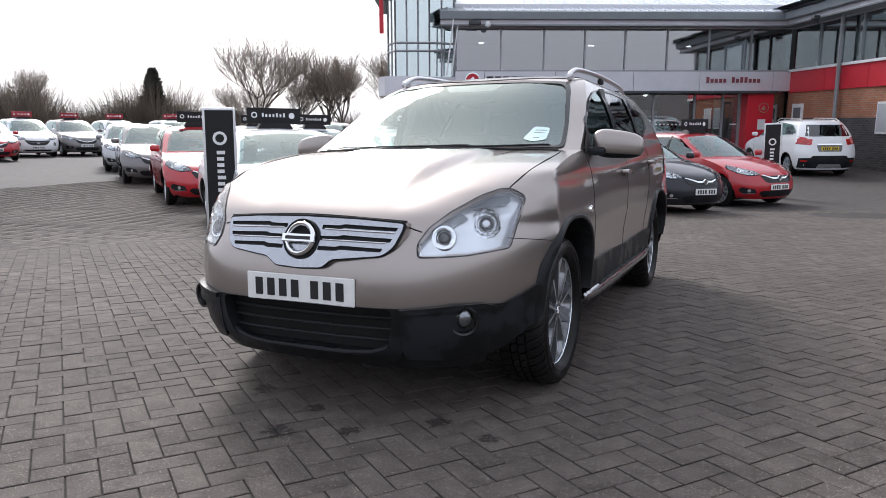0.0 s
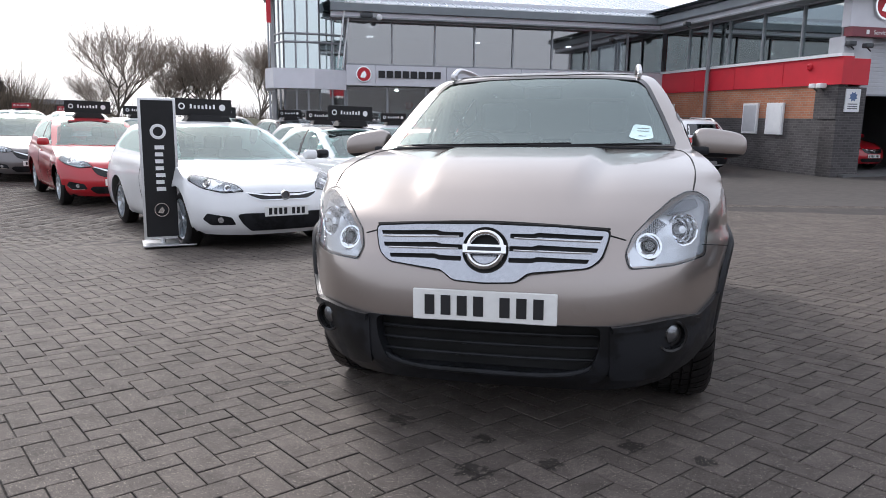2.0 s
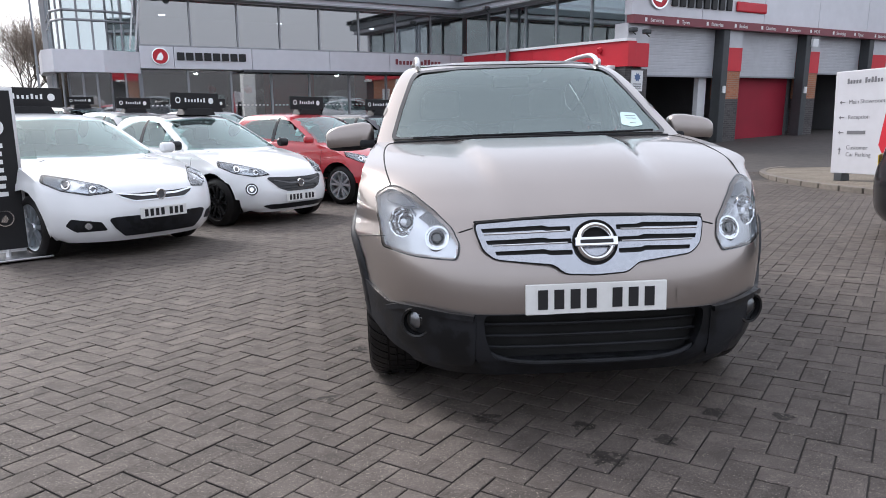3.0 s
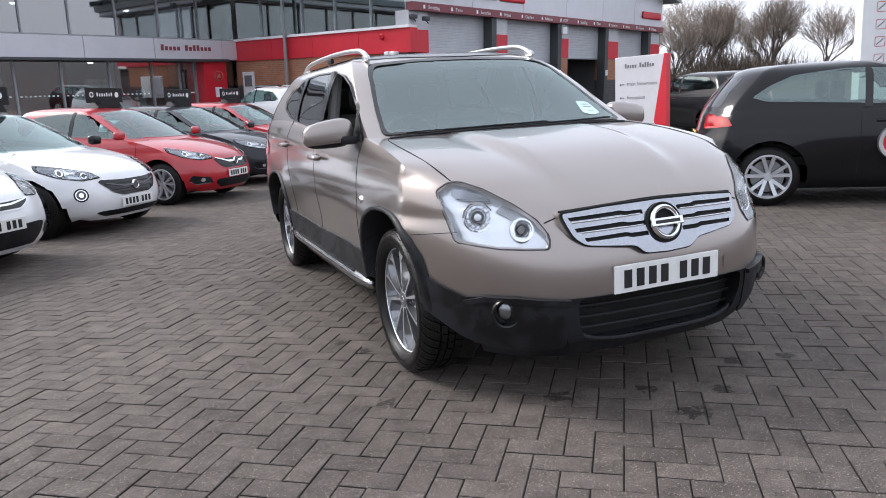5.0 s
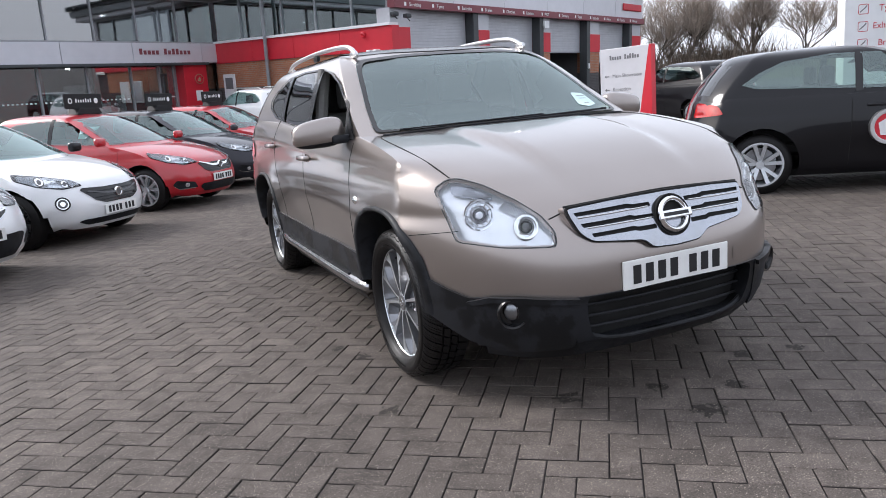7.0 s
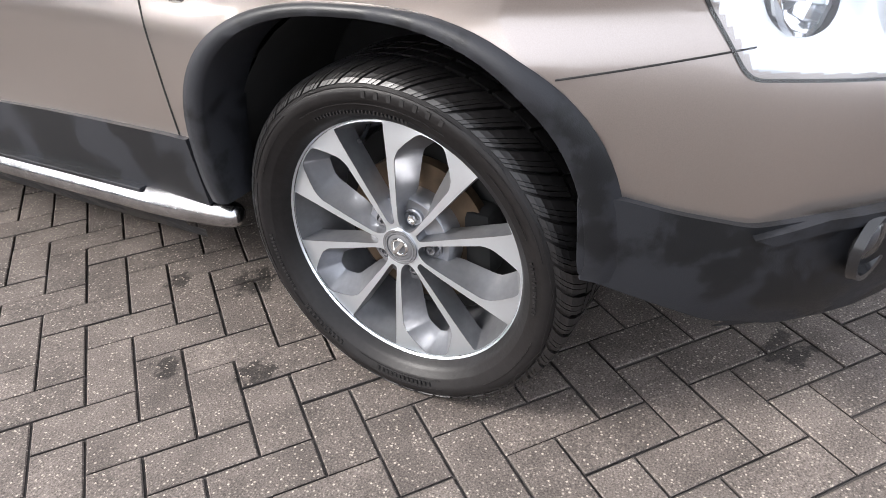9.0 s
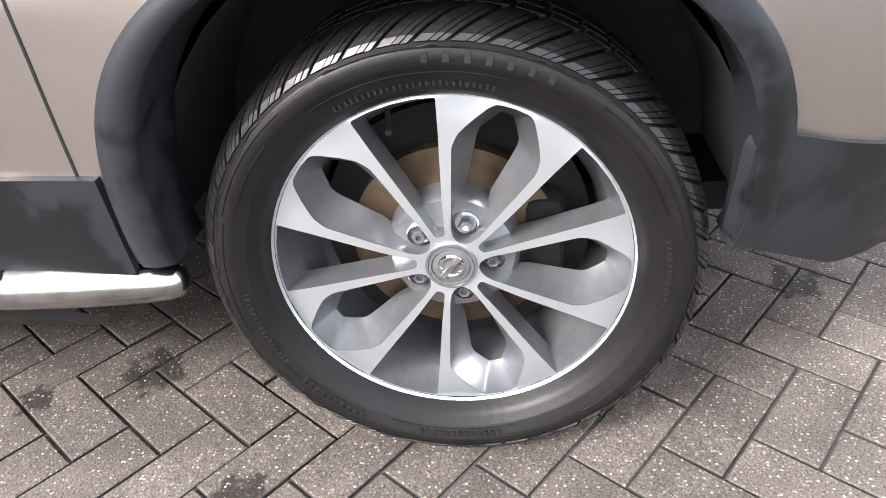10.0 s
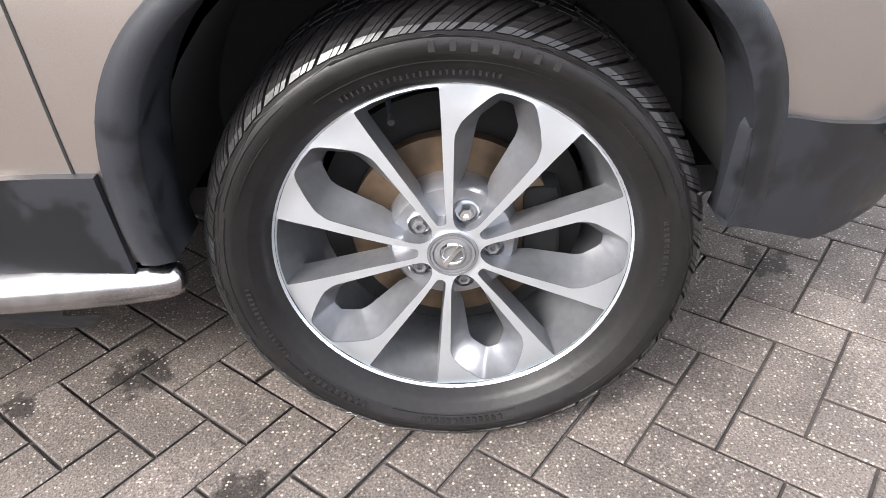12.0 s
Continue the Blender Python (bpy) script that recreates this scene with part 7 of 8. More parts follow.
def workshop():
    b = thing("workshop_building", BUILD, "grey workshop with maroon band, brick piers and half-raised shutters", "building")
    P = lambda name, bm, mat, parent=b, label="", sm=False: part(name, bm, mat, parent, label, sm)
    Y, G = -10.0, 0.3
    T = lambda x: 8.2 - 0.14 * abs(x - 9.5)
    spans = [(0.95, 4.5), (5.62, 9.25), (10.25, 13.5), (14.95, 18.15)]
    piers = [(0.0, 0.95), (4.5, 5.62), (9.25, 10.25), (13.5, 14.95), (18.15, 19.7)]
    for i in range(6):
        x0, x1 = i * 3.28, (i + 1) * 3.28
        P("fascia_panel", slab(x0 + 0.01, Y - 0.12, 5.16, x1 - 0.01, Y + 0.2, 6.55, 0.008), SILVER_PANEL)
        for k in range(2):
            xa = x0 + k * 1.64
            P("clerestory_window", prism([(xa + 0.04, 6.6), (xa + 1.6, 6.6), (xa + 1.6, T(xa + 1.6) - 0.3), (xa + 0.04, T(xa) - 0.3)], 0.03, "y", Y + 0.1), GLASS_BUILD)
            P("clerestory_post", slab(xa - 0.03, Y + 0.05, 6.55, xa + 0.03, Y + 0.2, T(xa) - 0.25), FRAME_GREY)
    P("maroon_band", slab(0.02, Y - 0.22, 4.88, 19.7, Y + 0.1, 5.15, 0.01), MAROON, b, "maroon sign band with white words")
    for i, wd in enumerate(("Servicing", "Tyres", "Batteries", "Brakes", "Clutches", "Exhausts", "MOT", "Servicing", "Tyres", "Batteries", "Brakes", "Clutches", "Exhausts")):
        words(wd, 0.17, WHITE_INK, b, pose(0.75 + i * 1.45, Y - 0.225, 4.95, 90), 0.003)
        P("band_icon", slab(0.5 + i * 1.45, Y - 0.228, 4.95, 0.6 + i * 1.45, Y - 0.222, 5.07), WHITE_INK)
    emblem(b, pose(1.15, Y - 0.14, 5.78), 0.42)
    for i in range(8):
        P("sign_bar", slab(1.75 + i * 0.385, Y - 0.2, 5.50, 2.0 + i * 0.385, Y - 0.125, 5.9, 0.015), INK)
    P("sign_block", slab(4.95, Y - 0.2, 5.5, 6.6, Y - 0.125, 5.84, 0.05), RED_PANEL, b, "red sign block")
    P("sign_block", slab(17.2, Y - 0.2, 5.5, 19.4, Y - 0.125, 5.84, 0.05), RED_PANEL, b, "red sign block")
    for j, (x0, x1) in enumerate(piers):
        post = x0 + 0.42 if 0 < j < 4 else x0
        if 0 < j:
            P("steel_post", slab(x0, Y - 0.1, G, x0 + 0.32, Y + 0.3, 4.9, 0.02), FRAME_DARK)
        a = x0 + 0.32 if j else x0
        P("pier_dark", slab(a, Y, G, x1, Y + 0.6, 2.5), BRICK_DARK)
        P("pier_brick", slab(a, Y, 2.5, x1, Y + 0.6, 3.47) , BRICK if j else BRICK_DARK)
        P("pier_red", slab(a - 0.01, Y - 0.03, 3.47 if j else 3.54, x1 + 0.01, Y + 0.6, 4.29, 0.01), RED_PANEL)
        P("pier_head", slab(a, Y, 4.29, x1, Y + 0.6, 4.9), SHUTTER)
        if j:
            P("control_box", slab(x0 + 0.08, Y - 0.16, 2.7, x0 + 0.22, Y - 0.1, 2.95, 0.01), WHITE)
    P("police_board", slab(0.22, Y - 0.05, 2.75, 0.72, Y, 3.42, 0.01), WHITE, b, "white notice board with a blue star")
    star = prism([(0.47 + (0.15 if i % 2 else 0.10) * math.cos(math.pi * i / 8), 3.2 + (0.15 if i % 2 else 0.10) * math.sin(math.pi * i / 8)) for i in range(16)], 0.004, "y", Y - 0.056)
    P("board_star", star, principled("blue_ink", (0.10, 0.16, 0.30), 0.5))
    for z in (2.97, 2.90, 2.84):
        P("board_bar", slab(0.3, Y - 0.056, z, 0.64, Y - 0.051, z + 0.03), GREY_INK)
    for j, (x0, x1) in enumerate(spans):
        low = (3.3, 3.32, 3.5, 3.0)[j]
        sh = P("roller_shutter", slab(x0, Y + 0.3, low, x1, Y + 0.34, 4.9), SHUTTER, b, "half-raised grey roller shutter")
        n = int((4.88 - low) / 0.11)
        for k in range(n):
            P("slat", slab(x0 + 0.02, Y + 0.285, low + k * 0.11 + 0.005, x1 - 0.02, Y + 0.302, low + k * 0.11 + 0.095, 0.006), SHUTTER, sh)
        P("shutter_rail", slab(x0, Y + 0.26, low - 0.06, x1, Y + 0.36, low, 0.01), FRAME_GREY, sh)
    P("light_box", slab(9.5, Y - 0.2, 4.45, 9.85, Y - 0.1, 4.75, 0.02), WHITE)
    P("white_jamb", slab(4.05, Y + 0.5, G, 4.45, Y + 0.7, 3.3), WHITE)
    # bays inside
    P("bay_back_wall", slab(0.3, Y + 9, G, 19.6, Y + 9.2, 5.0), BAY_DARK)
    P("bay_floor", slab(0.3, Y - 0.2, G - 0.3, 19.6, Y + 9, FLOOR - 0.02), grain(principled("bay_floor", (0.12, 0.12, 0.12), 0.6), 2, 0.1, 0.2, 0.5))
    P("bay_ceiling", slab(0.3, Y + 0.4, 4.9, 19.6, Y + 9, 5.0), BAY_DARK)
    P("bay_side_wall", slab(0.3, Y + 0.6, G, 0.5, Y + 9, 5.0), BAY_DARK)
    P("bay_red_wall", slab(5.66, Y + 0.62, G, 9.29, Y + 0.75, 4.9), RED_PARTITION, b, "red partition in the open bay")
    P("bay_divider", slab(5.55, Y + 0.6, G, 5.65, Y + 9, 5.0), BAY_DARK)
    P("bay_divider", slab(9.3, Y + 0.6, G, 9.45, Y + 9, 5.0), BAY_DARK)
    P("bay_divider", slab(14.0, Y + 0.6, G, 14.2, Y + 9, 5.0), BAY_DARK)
    P("tyre_machine", slab(12.0, Y + 2.4, G, 12.7, Y + 3.0, 2.0, 0.08), FRAME_DARK)
    P("tyre_machine_arm", tube([(12.3, Y + 2.6, 2.0), (12.3, Y + 2.6, 3.4), (12.0, Y + 2.5, 3.4)], 0.06, 8), FRAME_DARK)
    # pitched roof
    rf = bmesh.new()
    for x0, x1 in ((-1.0, 9.5), (9.5, 20.7)):
        n = 24
        for i in range(n):
            a, c = x0 + (x1 - x0) * i / n, x0 + (x1 - x0) * (i + 1) / n
            v = [rf.verts.new(p) for p in ((a, Y - 0.7, T(a)), (c, Y - 0.7, T(c)), (c, Y + 12, T(c)), (a, Y + 12, T(a)), (a, Y - 0.7, T(a) - 0.22), (c, Y - 0.7, T(c) - 0.22), (c, Y + 12, T(c) - 0.22), (a, Y + 12, T(a) - 0.22))]
            for q in ((0, 1, 2, 3), (7, 6, 5, 4), (0, 4, 5, 1), (3, 2, 6, 7)):
                rf.faces.new([v[k] for k in q])
    P("pitched_roof", rf, GUTTER)
    P("end_wall", slab(19.5, Y + 0.2, G, 19.7, Y + 12, 6.5), SILVER_PANEL)
    P("rear_wall", slab(0.3, Y + 11.8, G, 19.7, Y + 12, 6.4), SILVER_PANEL)
    P("eave_lamp", lathe([(0, 0.001), (-0.04, 0.12), (0.04, 0.16)], 16, "z", (20.3, Y - 0.6, 6.35), False), WHITE)
    return b


showroom()
workshop()


def stand(x, y, yaw):
    """Pose of a parked car on the ground: nose turned by yaw degrees from -y."""
    c, s = math.cos(radians(yaw)), math.sin(radians(yaw))
    back, right = Vector((-s, c, 0)), Vector((c, s, 0))
    e = 0.8
    p = [ground_z(x + back.x * 2.5 * i + right.x * e * j, y + back.y * 2.5 * i + right.y * e * j) for i, j in ((0, -1), (0, 1), (1, 0))]
    z0 = (p[0] + p[1]) / 2
    ax = (right * 2 * e + Vector((0, 0, p[1] - p[0]))).normalized()
    ay = (back * 2.5 + Vector((0, 0, p[2] - z0)))
    ay = (ay - ax * ay.dot(ax)).normalized()
    az = ax.cross(ay)
    return Matrix(((ax.x, ay.x, az.x, x), (ax.y, ay.y, az.y, y), (ax.z, ay.z, az.z, z0), (0, 0, 0, 1)))


def roof_board(m, height, back, mat, label, red=False):
    """Dealer board on a car roof: folded dark stand with an upright panel; its writing is left as plain bars."""
    b = thing("roof_sign", m @ pose(0, back, height - 0.02) @ Matrix.Diagonal((0.80, 0.80, 0.80, 1)), label, "sign", "boards on the car roofs")
    part("foot", prism([(-0.34, 0), (0.34, 0), (0.26, 0.12), (-0.26, 0.12)], 0.26, "y", -0.13, 0.006), BOARD_DARK, b)
    part("panel", slab(-0.5, -0.02, 0.11, 0.5, 0.02, 0.40, 0.008), mat, b)
    for s in (-1, 1):
        part("disc", lathe([(s * 0.024, 0.001), (s * 0.024, 0.052), (s * 0.02, 0.056)], 16, "y", (-0.33 * s, 0, 0.26), False), WHITE_INK, b)
        for i in range(7):
            x = -0.2 + i * 0.066
            part("bar", slab(s * x, s * 0.0215, 0.232, s * (x + 0.034), s * 0.024, 0.286 + (0.02 if i in (0, 2, 6) else 0)), WHITE_INK, b)
        part("ring", lathe([(s * 0.0215, 0.034), (s * 0.024, 0.036), (s * 0.024, 0.054), (s * 0.0215, 0.056)], 20, "y", (0.37 * s, 0, 0.265)), WHITE_INK, b)
    return b


BOARD_DARK = grain(principled("dark_board", (0.014, 0.0135, 0.0145), 0.55, 0.0, Specular_IOR_Level=0.3), 12, 0.08, 0.1, 2)
BOARD_RED = grain(principled("red_board", (0.32, 0.02, 0.03), 0.5), 12, 0.08, 0.1, 2)
D3, D5 = "black roof sign board with white plain lettering bars", "dark red roof sign board with white plain bars"
ROW = "cars parked in rows"


def parked(x, y, yaw, coat, label, board=None, **dims):
    m = stand(x, y, yaw)
    small_car("parked_car", m, coat, label, group=ROW, **dims)
    h, base = dims.get("height", 1.48), dims.get("base", 2.51)
    if board:
        roof_board(m, h, base * 0.62, BOARD_RED if board == "red" else BOARD_DARK, D5 if board == "red" else D3)


COUPE = dict(length=4.466, width=1.84, height=1.46, base=2.695)
CITY = dict(length=3.70, width=1.72, height=1.46, base=2.31)
TALL = dict(length=4.3, width=1.78, height=1.62, base=2.6)
parked(-3.82, 4.51, 51, PAINT_WHITE, "glossy white coupe hatchback with silver wheels", "black", style="slim", close=True, **COUPE)
parked(-2.58, 6.56, 51, PAINT_WHITE, "white city car with black roof and black wheels", "black", roof=PAINT_BLACK, wheel_coat=PLASTIC_GLOSS, style="mouth", mirror_coat=PAINT_BLACK, card=True, close=True, **CITY)
parked(-1.17, 8.9, 51, PAINT_RED, "bright red hatchback with chrome grille bar", "black", card=True, close=True)
parked(0.06, 11.0, 51, PAINT_GREY, "dark grey hatchback with clear headlights", "black", close=True)
parked(1.3, 13.1, 51, PAINT_RED, "red three-door hatchback at the end of the row", "black", close=True)
parked(-8.2, 7.5, 51, PAINT_RED, "red hatchback with silver wheels in the second row", "black", close=True)
parked(-6.8, 9.75, 51, PAINT_WHITE, "white hatchback half hidden in the second row", "black")
parked(-5.4, 12.1, 51, PAINT_SILVER, "silver hatchback in the second row", "black")
parked(-4.2, 14.2, 51, PAINT_WHITE, "white hatchback beside the showroom", "black")
parked(-12.5, 10.3, 51, PAINT_GRAPHITE, "graphite grey hatchback in the third row", None)
parked(-11.0, 12.8, 51, PAINT_WHITE, "white hatchback in the third row", "black")
parked(-9.8, 15.0, 51, PAINT_SILVER, "silver estate car in the third row", None, **TALL)
parked(-16.5, 13.15, 51, PAINT_SILVER, "bright silver hatchback in the fourth row")
parked(-15.2, 15.6, 51, PAINT_WHITE, "white hatchback in the fourth row", None, **TALL)
parked(-26.5, 19.3, 67, PAINT_GRAPHITE, "taupe grey crossover under a red roof board", "red", **TALL)
parked(-26.95, 17.3, 67, PAINT_WHITE, "white crossover under a red roof board", "red", style="mouth", **TALL)
parked(-24.6, 13.95, 66, PAINT_RED, "red hatchback at the edge of the lot", "red")
parked(-25.97, 21.4, 67, PAINT_WHITE, "white people carrier under a red roof board", "red", **TALL)
parked(-24.2, 23.3, 67, PAINT_WHITE, "white van-like car under a red roof board", "red", **TALL)
parked(-19.0, 19.5, 51, PAINT_SILVER, "silver hatchback in the fifth row", "red")
parked(-13.0, 18.5, 51, PAINT_WHITE, "white hatchback near the showroom bay", "black")
parked(-9.0, 18.0, 51, PAINT_GREY, "dark hatchback near the showroom bay", "black")
parked(6.62, 1.50, 51, PAINT_BLACK, "black three-door hatchback with a round door sticker", None, close=True)
parked(12.6, 14.0, 178, PAINT_BLACK, "black five-door hatchback behind the direction sign", None, **TALL)
m_suv = stand(1.87, 23.65, 205)
small_car("parked_car", m_suv, PAINT_WHITE, "white compact crossover with black lower bumper and red tail lights", 4.28, 1.78, 1.66, 2.56, group=ROW, detail=2)
m_bay = BUILD @ pose(2.7, -7.9, FLOOR, 0, 0, 6)
small_car("parked_car", m_bay, PAINT_RED, "red hatchback inside the open workshop bay", group=ROW)


def door_disc():
    d = thing("door_sticker", stand(6.62, 1.50, 51), "round red and silver magnetic door sticker", "sticker")
    part("disc", lathe([(-0.012, 0.001), (-0.012, 0.155), (0.05, 0.16)], 32, "x", (-0.905, 1.35, 0.64), False), RED_PANEL, d)
    part("rim", lathe([(-0.008, 0.135), (-0.01, 0.14), (-0.01, 0.172), (0.05, 0.176), (0.05, 0.135)], 36, "x", (-0.910, 1.35, 0.64)), SATIN, d)
    part("shape", prism([(1.25, 0.54), (1.43, 0.56), (1.45, 0.68), (1.35, 0.74), (1.29, 0.64)], 0.006, "x", -0.922), WHITE, d)


door_disc()


def flag_board(name, m, w, h, label):
    """Upright black banner board on a steel foot; its writing is left as plain white shapes."""
    f = thing(name, m, label, "banner")
    part("frame", slab(-w / 2, -0.025, 0.06, w / 2, 0.025, h, 0.008), SATIN, f)
    part("face", slab(-w / 2 + 0.03, -0.032, 0.09, w / 2 - 0.03, 0.032, h - 0.03, 0.004), BOARD_DARK, f)
    part("foot", slab(-w / 2 - 0.02, -0.28, 0.0, w / 2 + 0.14, 0.28, 0.02, 0.006), SATIN, f)
    part("post", tube([(0, 0, 0.01), (0, 0, 0.1)], 0.03, 10), SATIN, f)
    k = w / 0.42
    for i in range(7):
        z = h * 0.37 + i * 0.082 * k
        part("letter_bar", slab(-0.045 * k, -0.036, z, (0.045 if i not in (0, 2, 6) else 0.06) * k, -0.0325, z + 0.046 * k, 0.0), WHITE_INK, f)
    part("letter_ring", lathe([(-0.0325, 0.055 * k), (-0.036, 0.06 * k), (-0.036, 0.085 * k), (-0.0325, 0.09 * k)], 24, "y", (0.0, 0, h * 0.37 + 0.70 * k)), WHITE_INK, f)
    e = emblem(f, pose(0, 0.02, h * 0.24), 0.085 * k)
    return f


flag_board("banner_board", pose(-4.60, 3.81, 0.02, 0, 0, 38), 0.40, 1.66, "tall black banner board with white plain shapes")
flag_board("banner_board", pose(1.75, 14.9, ground_z(1.75, 14.9), 0, 0, -8), 0.38, 1.68, "black banner board beside the red hatchback")


def direction_sign():
    d = thing("direction_sign", pose(7.27, 8.45, 0.09, 0, 0, -72), "low white direction sign with red corner on gravel", "sign")
    W, H = 1.15, 1.88
    part("panel", slab(-W / 2, -0.07, 0.12, W / 2, 0.07, H, 0.01), SIGN_GREY, d)
    part("red_corner", prism([(W / 2 + 0.002, 0.122), (W / 2 + 0.002, H + 0.002), (W / 2 - 0.04, H + 0.002), (W / 2 - 0.26, 0.62)], 0.146, "y", -0.073), RED_PANEL, d)
    for s in (-0.4, 0.4):
        part("leg", slab(s - 0.08, -0.1, -0.02, s + 0.08, 0.1, 0.125, 0.01), FRAME_DARK, d)
    for i in range(12):
        if i != 5:
            part("name_bar", slab(-0.34 + i * 0.056, -0.074, 1.66, -0.34 + i * 0.056 + 0.038, -0.0705, 1.72 + (0.03 if i in (0, 6, 8, 9) else 0)), GREY_INK, d)
    for z, wd in ((1.32, "Main Showroom"), (1.06, "Reception"), (0.54, "Customer"), (0.42, "Car Parking")):
        words(wd, 0.10, GREY_INK, d, pose(-0.29, -0.0715, z, 90), 0.001)
    part("name_bar", slab(-0.29, -0.074, 0.80, 0.06, -0.0705, 0.86), GREY_INK, d)
    for z in (1.35, 1.09, 0.83):
        part("arrow", prism([(-0.47, z), (-0.43, z + 0.03), (-0.43, z + 0.008), (-0.36, z + 0.008), (-0.36, z - 0.008), (-0.43, z - 0.008), (-0.43, z - 0.03)], 0.004, "y", -0.0745), GREY_INK, d)
    part("arrow", prism([(-0.42, 0.57), (-0.45, 0.53), (-0.428, 0.53), (-0.428, 0.45), (-0.412, 0.45), (-0.412, 0.53), (-0.39, 0.53)], 0.004, "y", -0.0745), GREY_INK, d)


def service_totem():
    d = thing("service_totem", pose(10.75, 5.5, 0.1, 0, 0, -24), "tall white totem sign listing workshop services in red", "sign")
    part("panel", slab(-0.95, -0.12, 0.0, 1.1, 0.12, 4.6, 0.01), WHITE, d)
    for i, wd in enumerate(("Servicing", "MOT", "Tyres", "Exhausts", "Brakes")):
        z = 2.63 - i * 0.29
        words(wd, 0.15, RED_INK, d, pose(-0.36 if wd != "Exhausts" else -0.46, -0.1215, z, 90), 0.001)
        ring = plate_with_holes(rounded([(-0.72, z - 0.04), (-0.72, z + 0.13), (-0.54, z + 0.13), (-0.54, z - 0.04)], 0.03), [rounded([(-0.71, z - 0.03), (-0.71, z + 0.12), (-0.55, z + 0.12), (-0.55, z - 0.03)], 0.025)], 0.03, lambda u, v: Vector((u, -0.1225, v)))
        part("icon_frame", ring, RED_INK, d)
        part("icon_mark", tube([(-0.69, -0.122, z + 0.0), (-0.60, -0.122, z + 0.07), (-0.58, -0.122, z + 0.1)], 0.010, 6), GREY_INK, d)


direction_sign()
service_totem()
KERB = grain(principled("worn_kerb_stone", (0.15, 0.13, 0.11), 0.85), 14, 0.15, 0.2, 1.2, 0.3)
GRAVEL = grain(principled("gravel", (0.16, 0.135, 0.105), 0.95), 40, 0.45, 0.2, 2.0, 0.6)


def island():
    cx, cy, rx, ry = 9.0, 8.3, 2.6, 4.9
    isl = thing("gravel_island", pose(0, 0, 0), "raised gravel island with worn stone kerb", "island", kind="structure")
    n = 56
    bed = prism([(cx + (rx - 0.12) * math.cos(2 * math.pi * i / n), cy + (ry - 0.12) * math.sin(2 * math.pi * i / n)) for i in range(n)], 0.175, "z", -0.1)
    part("gravel_bed", bed, GRAVEL, isl)
    for i in range(n):
        a0, a1 = 2 * math.pi * i / n + 0.004, 2 * math.pi * (i + 1) / n - 0.004
        pts = [(cx + rx * math.cos(a0), cy + ry * math.sin(a0)), (cx + rx * math.cos(a1), cy + ry * math.sin(a1)), (cx + (rx - 0.13) * math.cos(a1), cy + (ry - 0.13) * math.sin(a1)), (cx + (rx - 0.13) * math.cos(a0), cy + (ry - 0.13) * math.sin(a0))]
        part("kerb_stone", prism(pts, 0.16, "z", -0.07, 0.012), KERB, isl)


island()

# ---- trees, hedge and house at the far edge ----
BARK = grain(principled("bare_bark", (0.11, 0.092, 0.078), 0.95), 18, 0.3, 0.25, 2.0, 0.4)
TWIG = grain(principled("bare_twigs", (0.30, 0.25, 0.21), 0.95), 30, 0.3, 0.2, 3.0)
LEAF_DARK = grain(principled("dark_conifer", (0.062, 0.066, 0.052), 0.9), 8, 0.3, 0.3, 1.0)
SCRUB = grain(principled("winter_scrub", (0.17, 0.135, 0.105), 0.95), 6, 0.35, 0.3, 0.8)
BANK = grain(principled("rough_grass_bank", (0.085, 0.085, 0.045), 0.95), 4, 0.3, 0.3, 0.4, 0.4)


def twig_mesh(rng, height, spread, levels=5, first=0.13, trunk_share=0.175):
    """Bare branching tree as three-sided tapering sticks."""
    wood, fine = bmesh.new(), bmesh.new()

    def stick(bm, a, b, ra, rb, sides):
        d = (b - a).normalized()
        s = d.orthogonal().normalized()
        t = d.cross(s)
        r0 = [bm.verts.new(a + ra * (math.cos(k) * s + math.sin(k) * t)) for k in (2 * math.pi * i / sides for i in range(sides))]
        r1 = [bm.verts.new(b + rb * (math.cos(k) * s + math.sin(k) * t)) for k in (2 * math.pi * i / sides for i in range(sides))]
        for i in range(sides):
            bm.faces.new((r0[i], r0[(i + 1) % sides], r1[(i + 1) % sides], r1[i]))

    def grow(p, d, length, r, lv):
        q = p
        r = max(r, 0.007)
        for k in range(2):
            dd = (d + Vector((rng.uniform(-1, 1), rng.uniform(-1, 1), rng.uniform(-0.1, 0.7))) * 0.2).normalized()
            e = q + dd * length / 2
            stick(wood if lv < 3 else fine, q, e, r * (1 - 0.22 * k), r * (0.78 - 0.22 * k), 6 if lv < 2 else 3)
            q, d = e, dd
            if (lv >= 1 or k) and lv < levels:
                for _ in range(2 if lv in (0, 3) else 1):
                    side = (d + Vector((rng.uniform(-1, 1), rng.uniform(-1, 1), rng.uniform(-0.2, 0.65))) * spread).normalized()
                    grow(q, side, length * rng.uniform(0.5, 0.85), r * 0.5, lv + 1)
        if lv < levels:
            for k in range(3 if lv < 3 else 2):
                nd = (d + Vector((rng.uniform(-1, 1), rng.uniform(-1, 1), rng.uniform(-0.1, 0.75))) * spread * 0.9).normalized()
                grow(q, nd, length * rng.uniform(0.66, 0.92), r * 0.56, lv + 1)
    grow(Vector((0, 0, -0.3)), Vector((0, 0, 1)), height * trunk_share, first, 0)
    return wood, fine


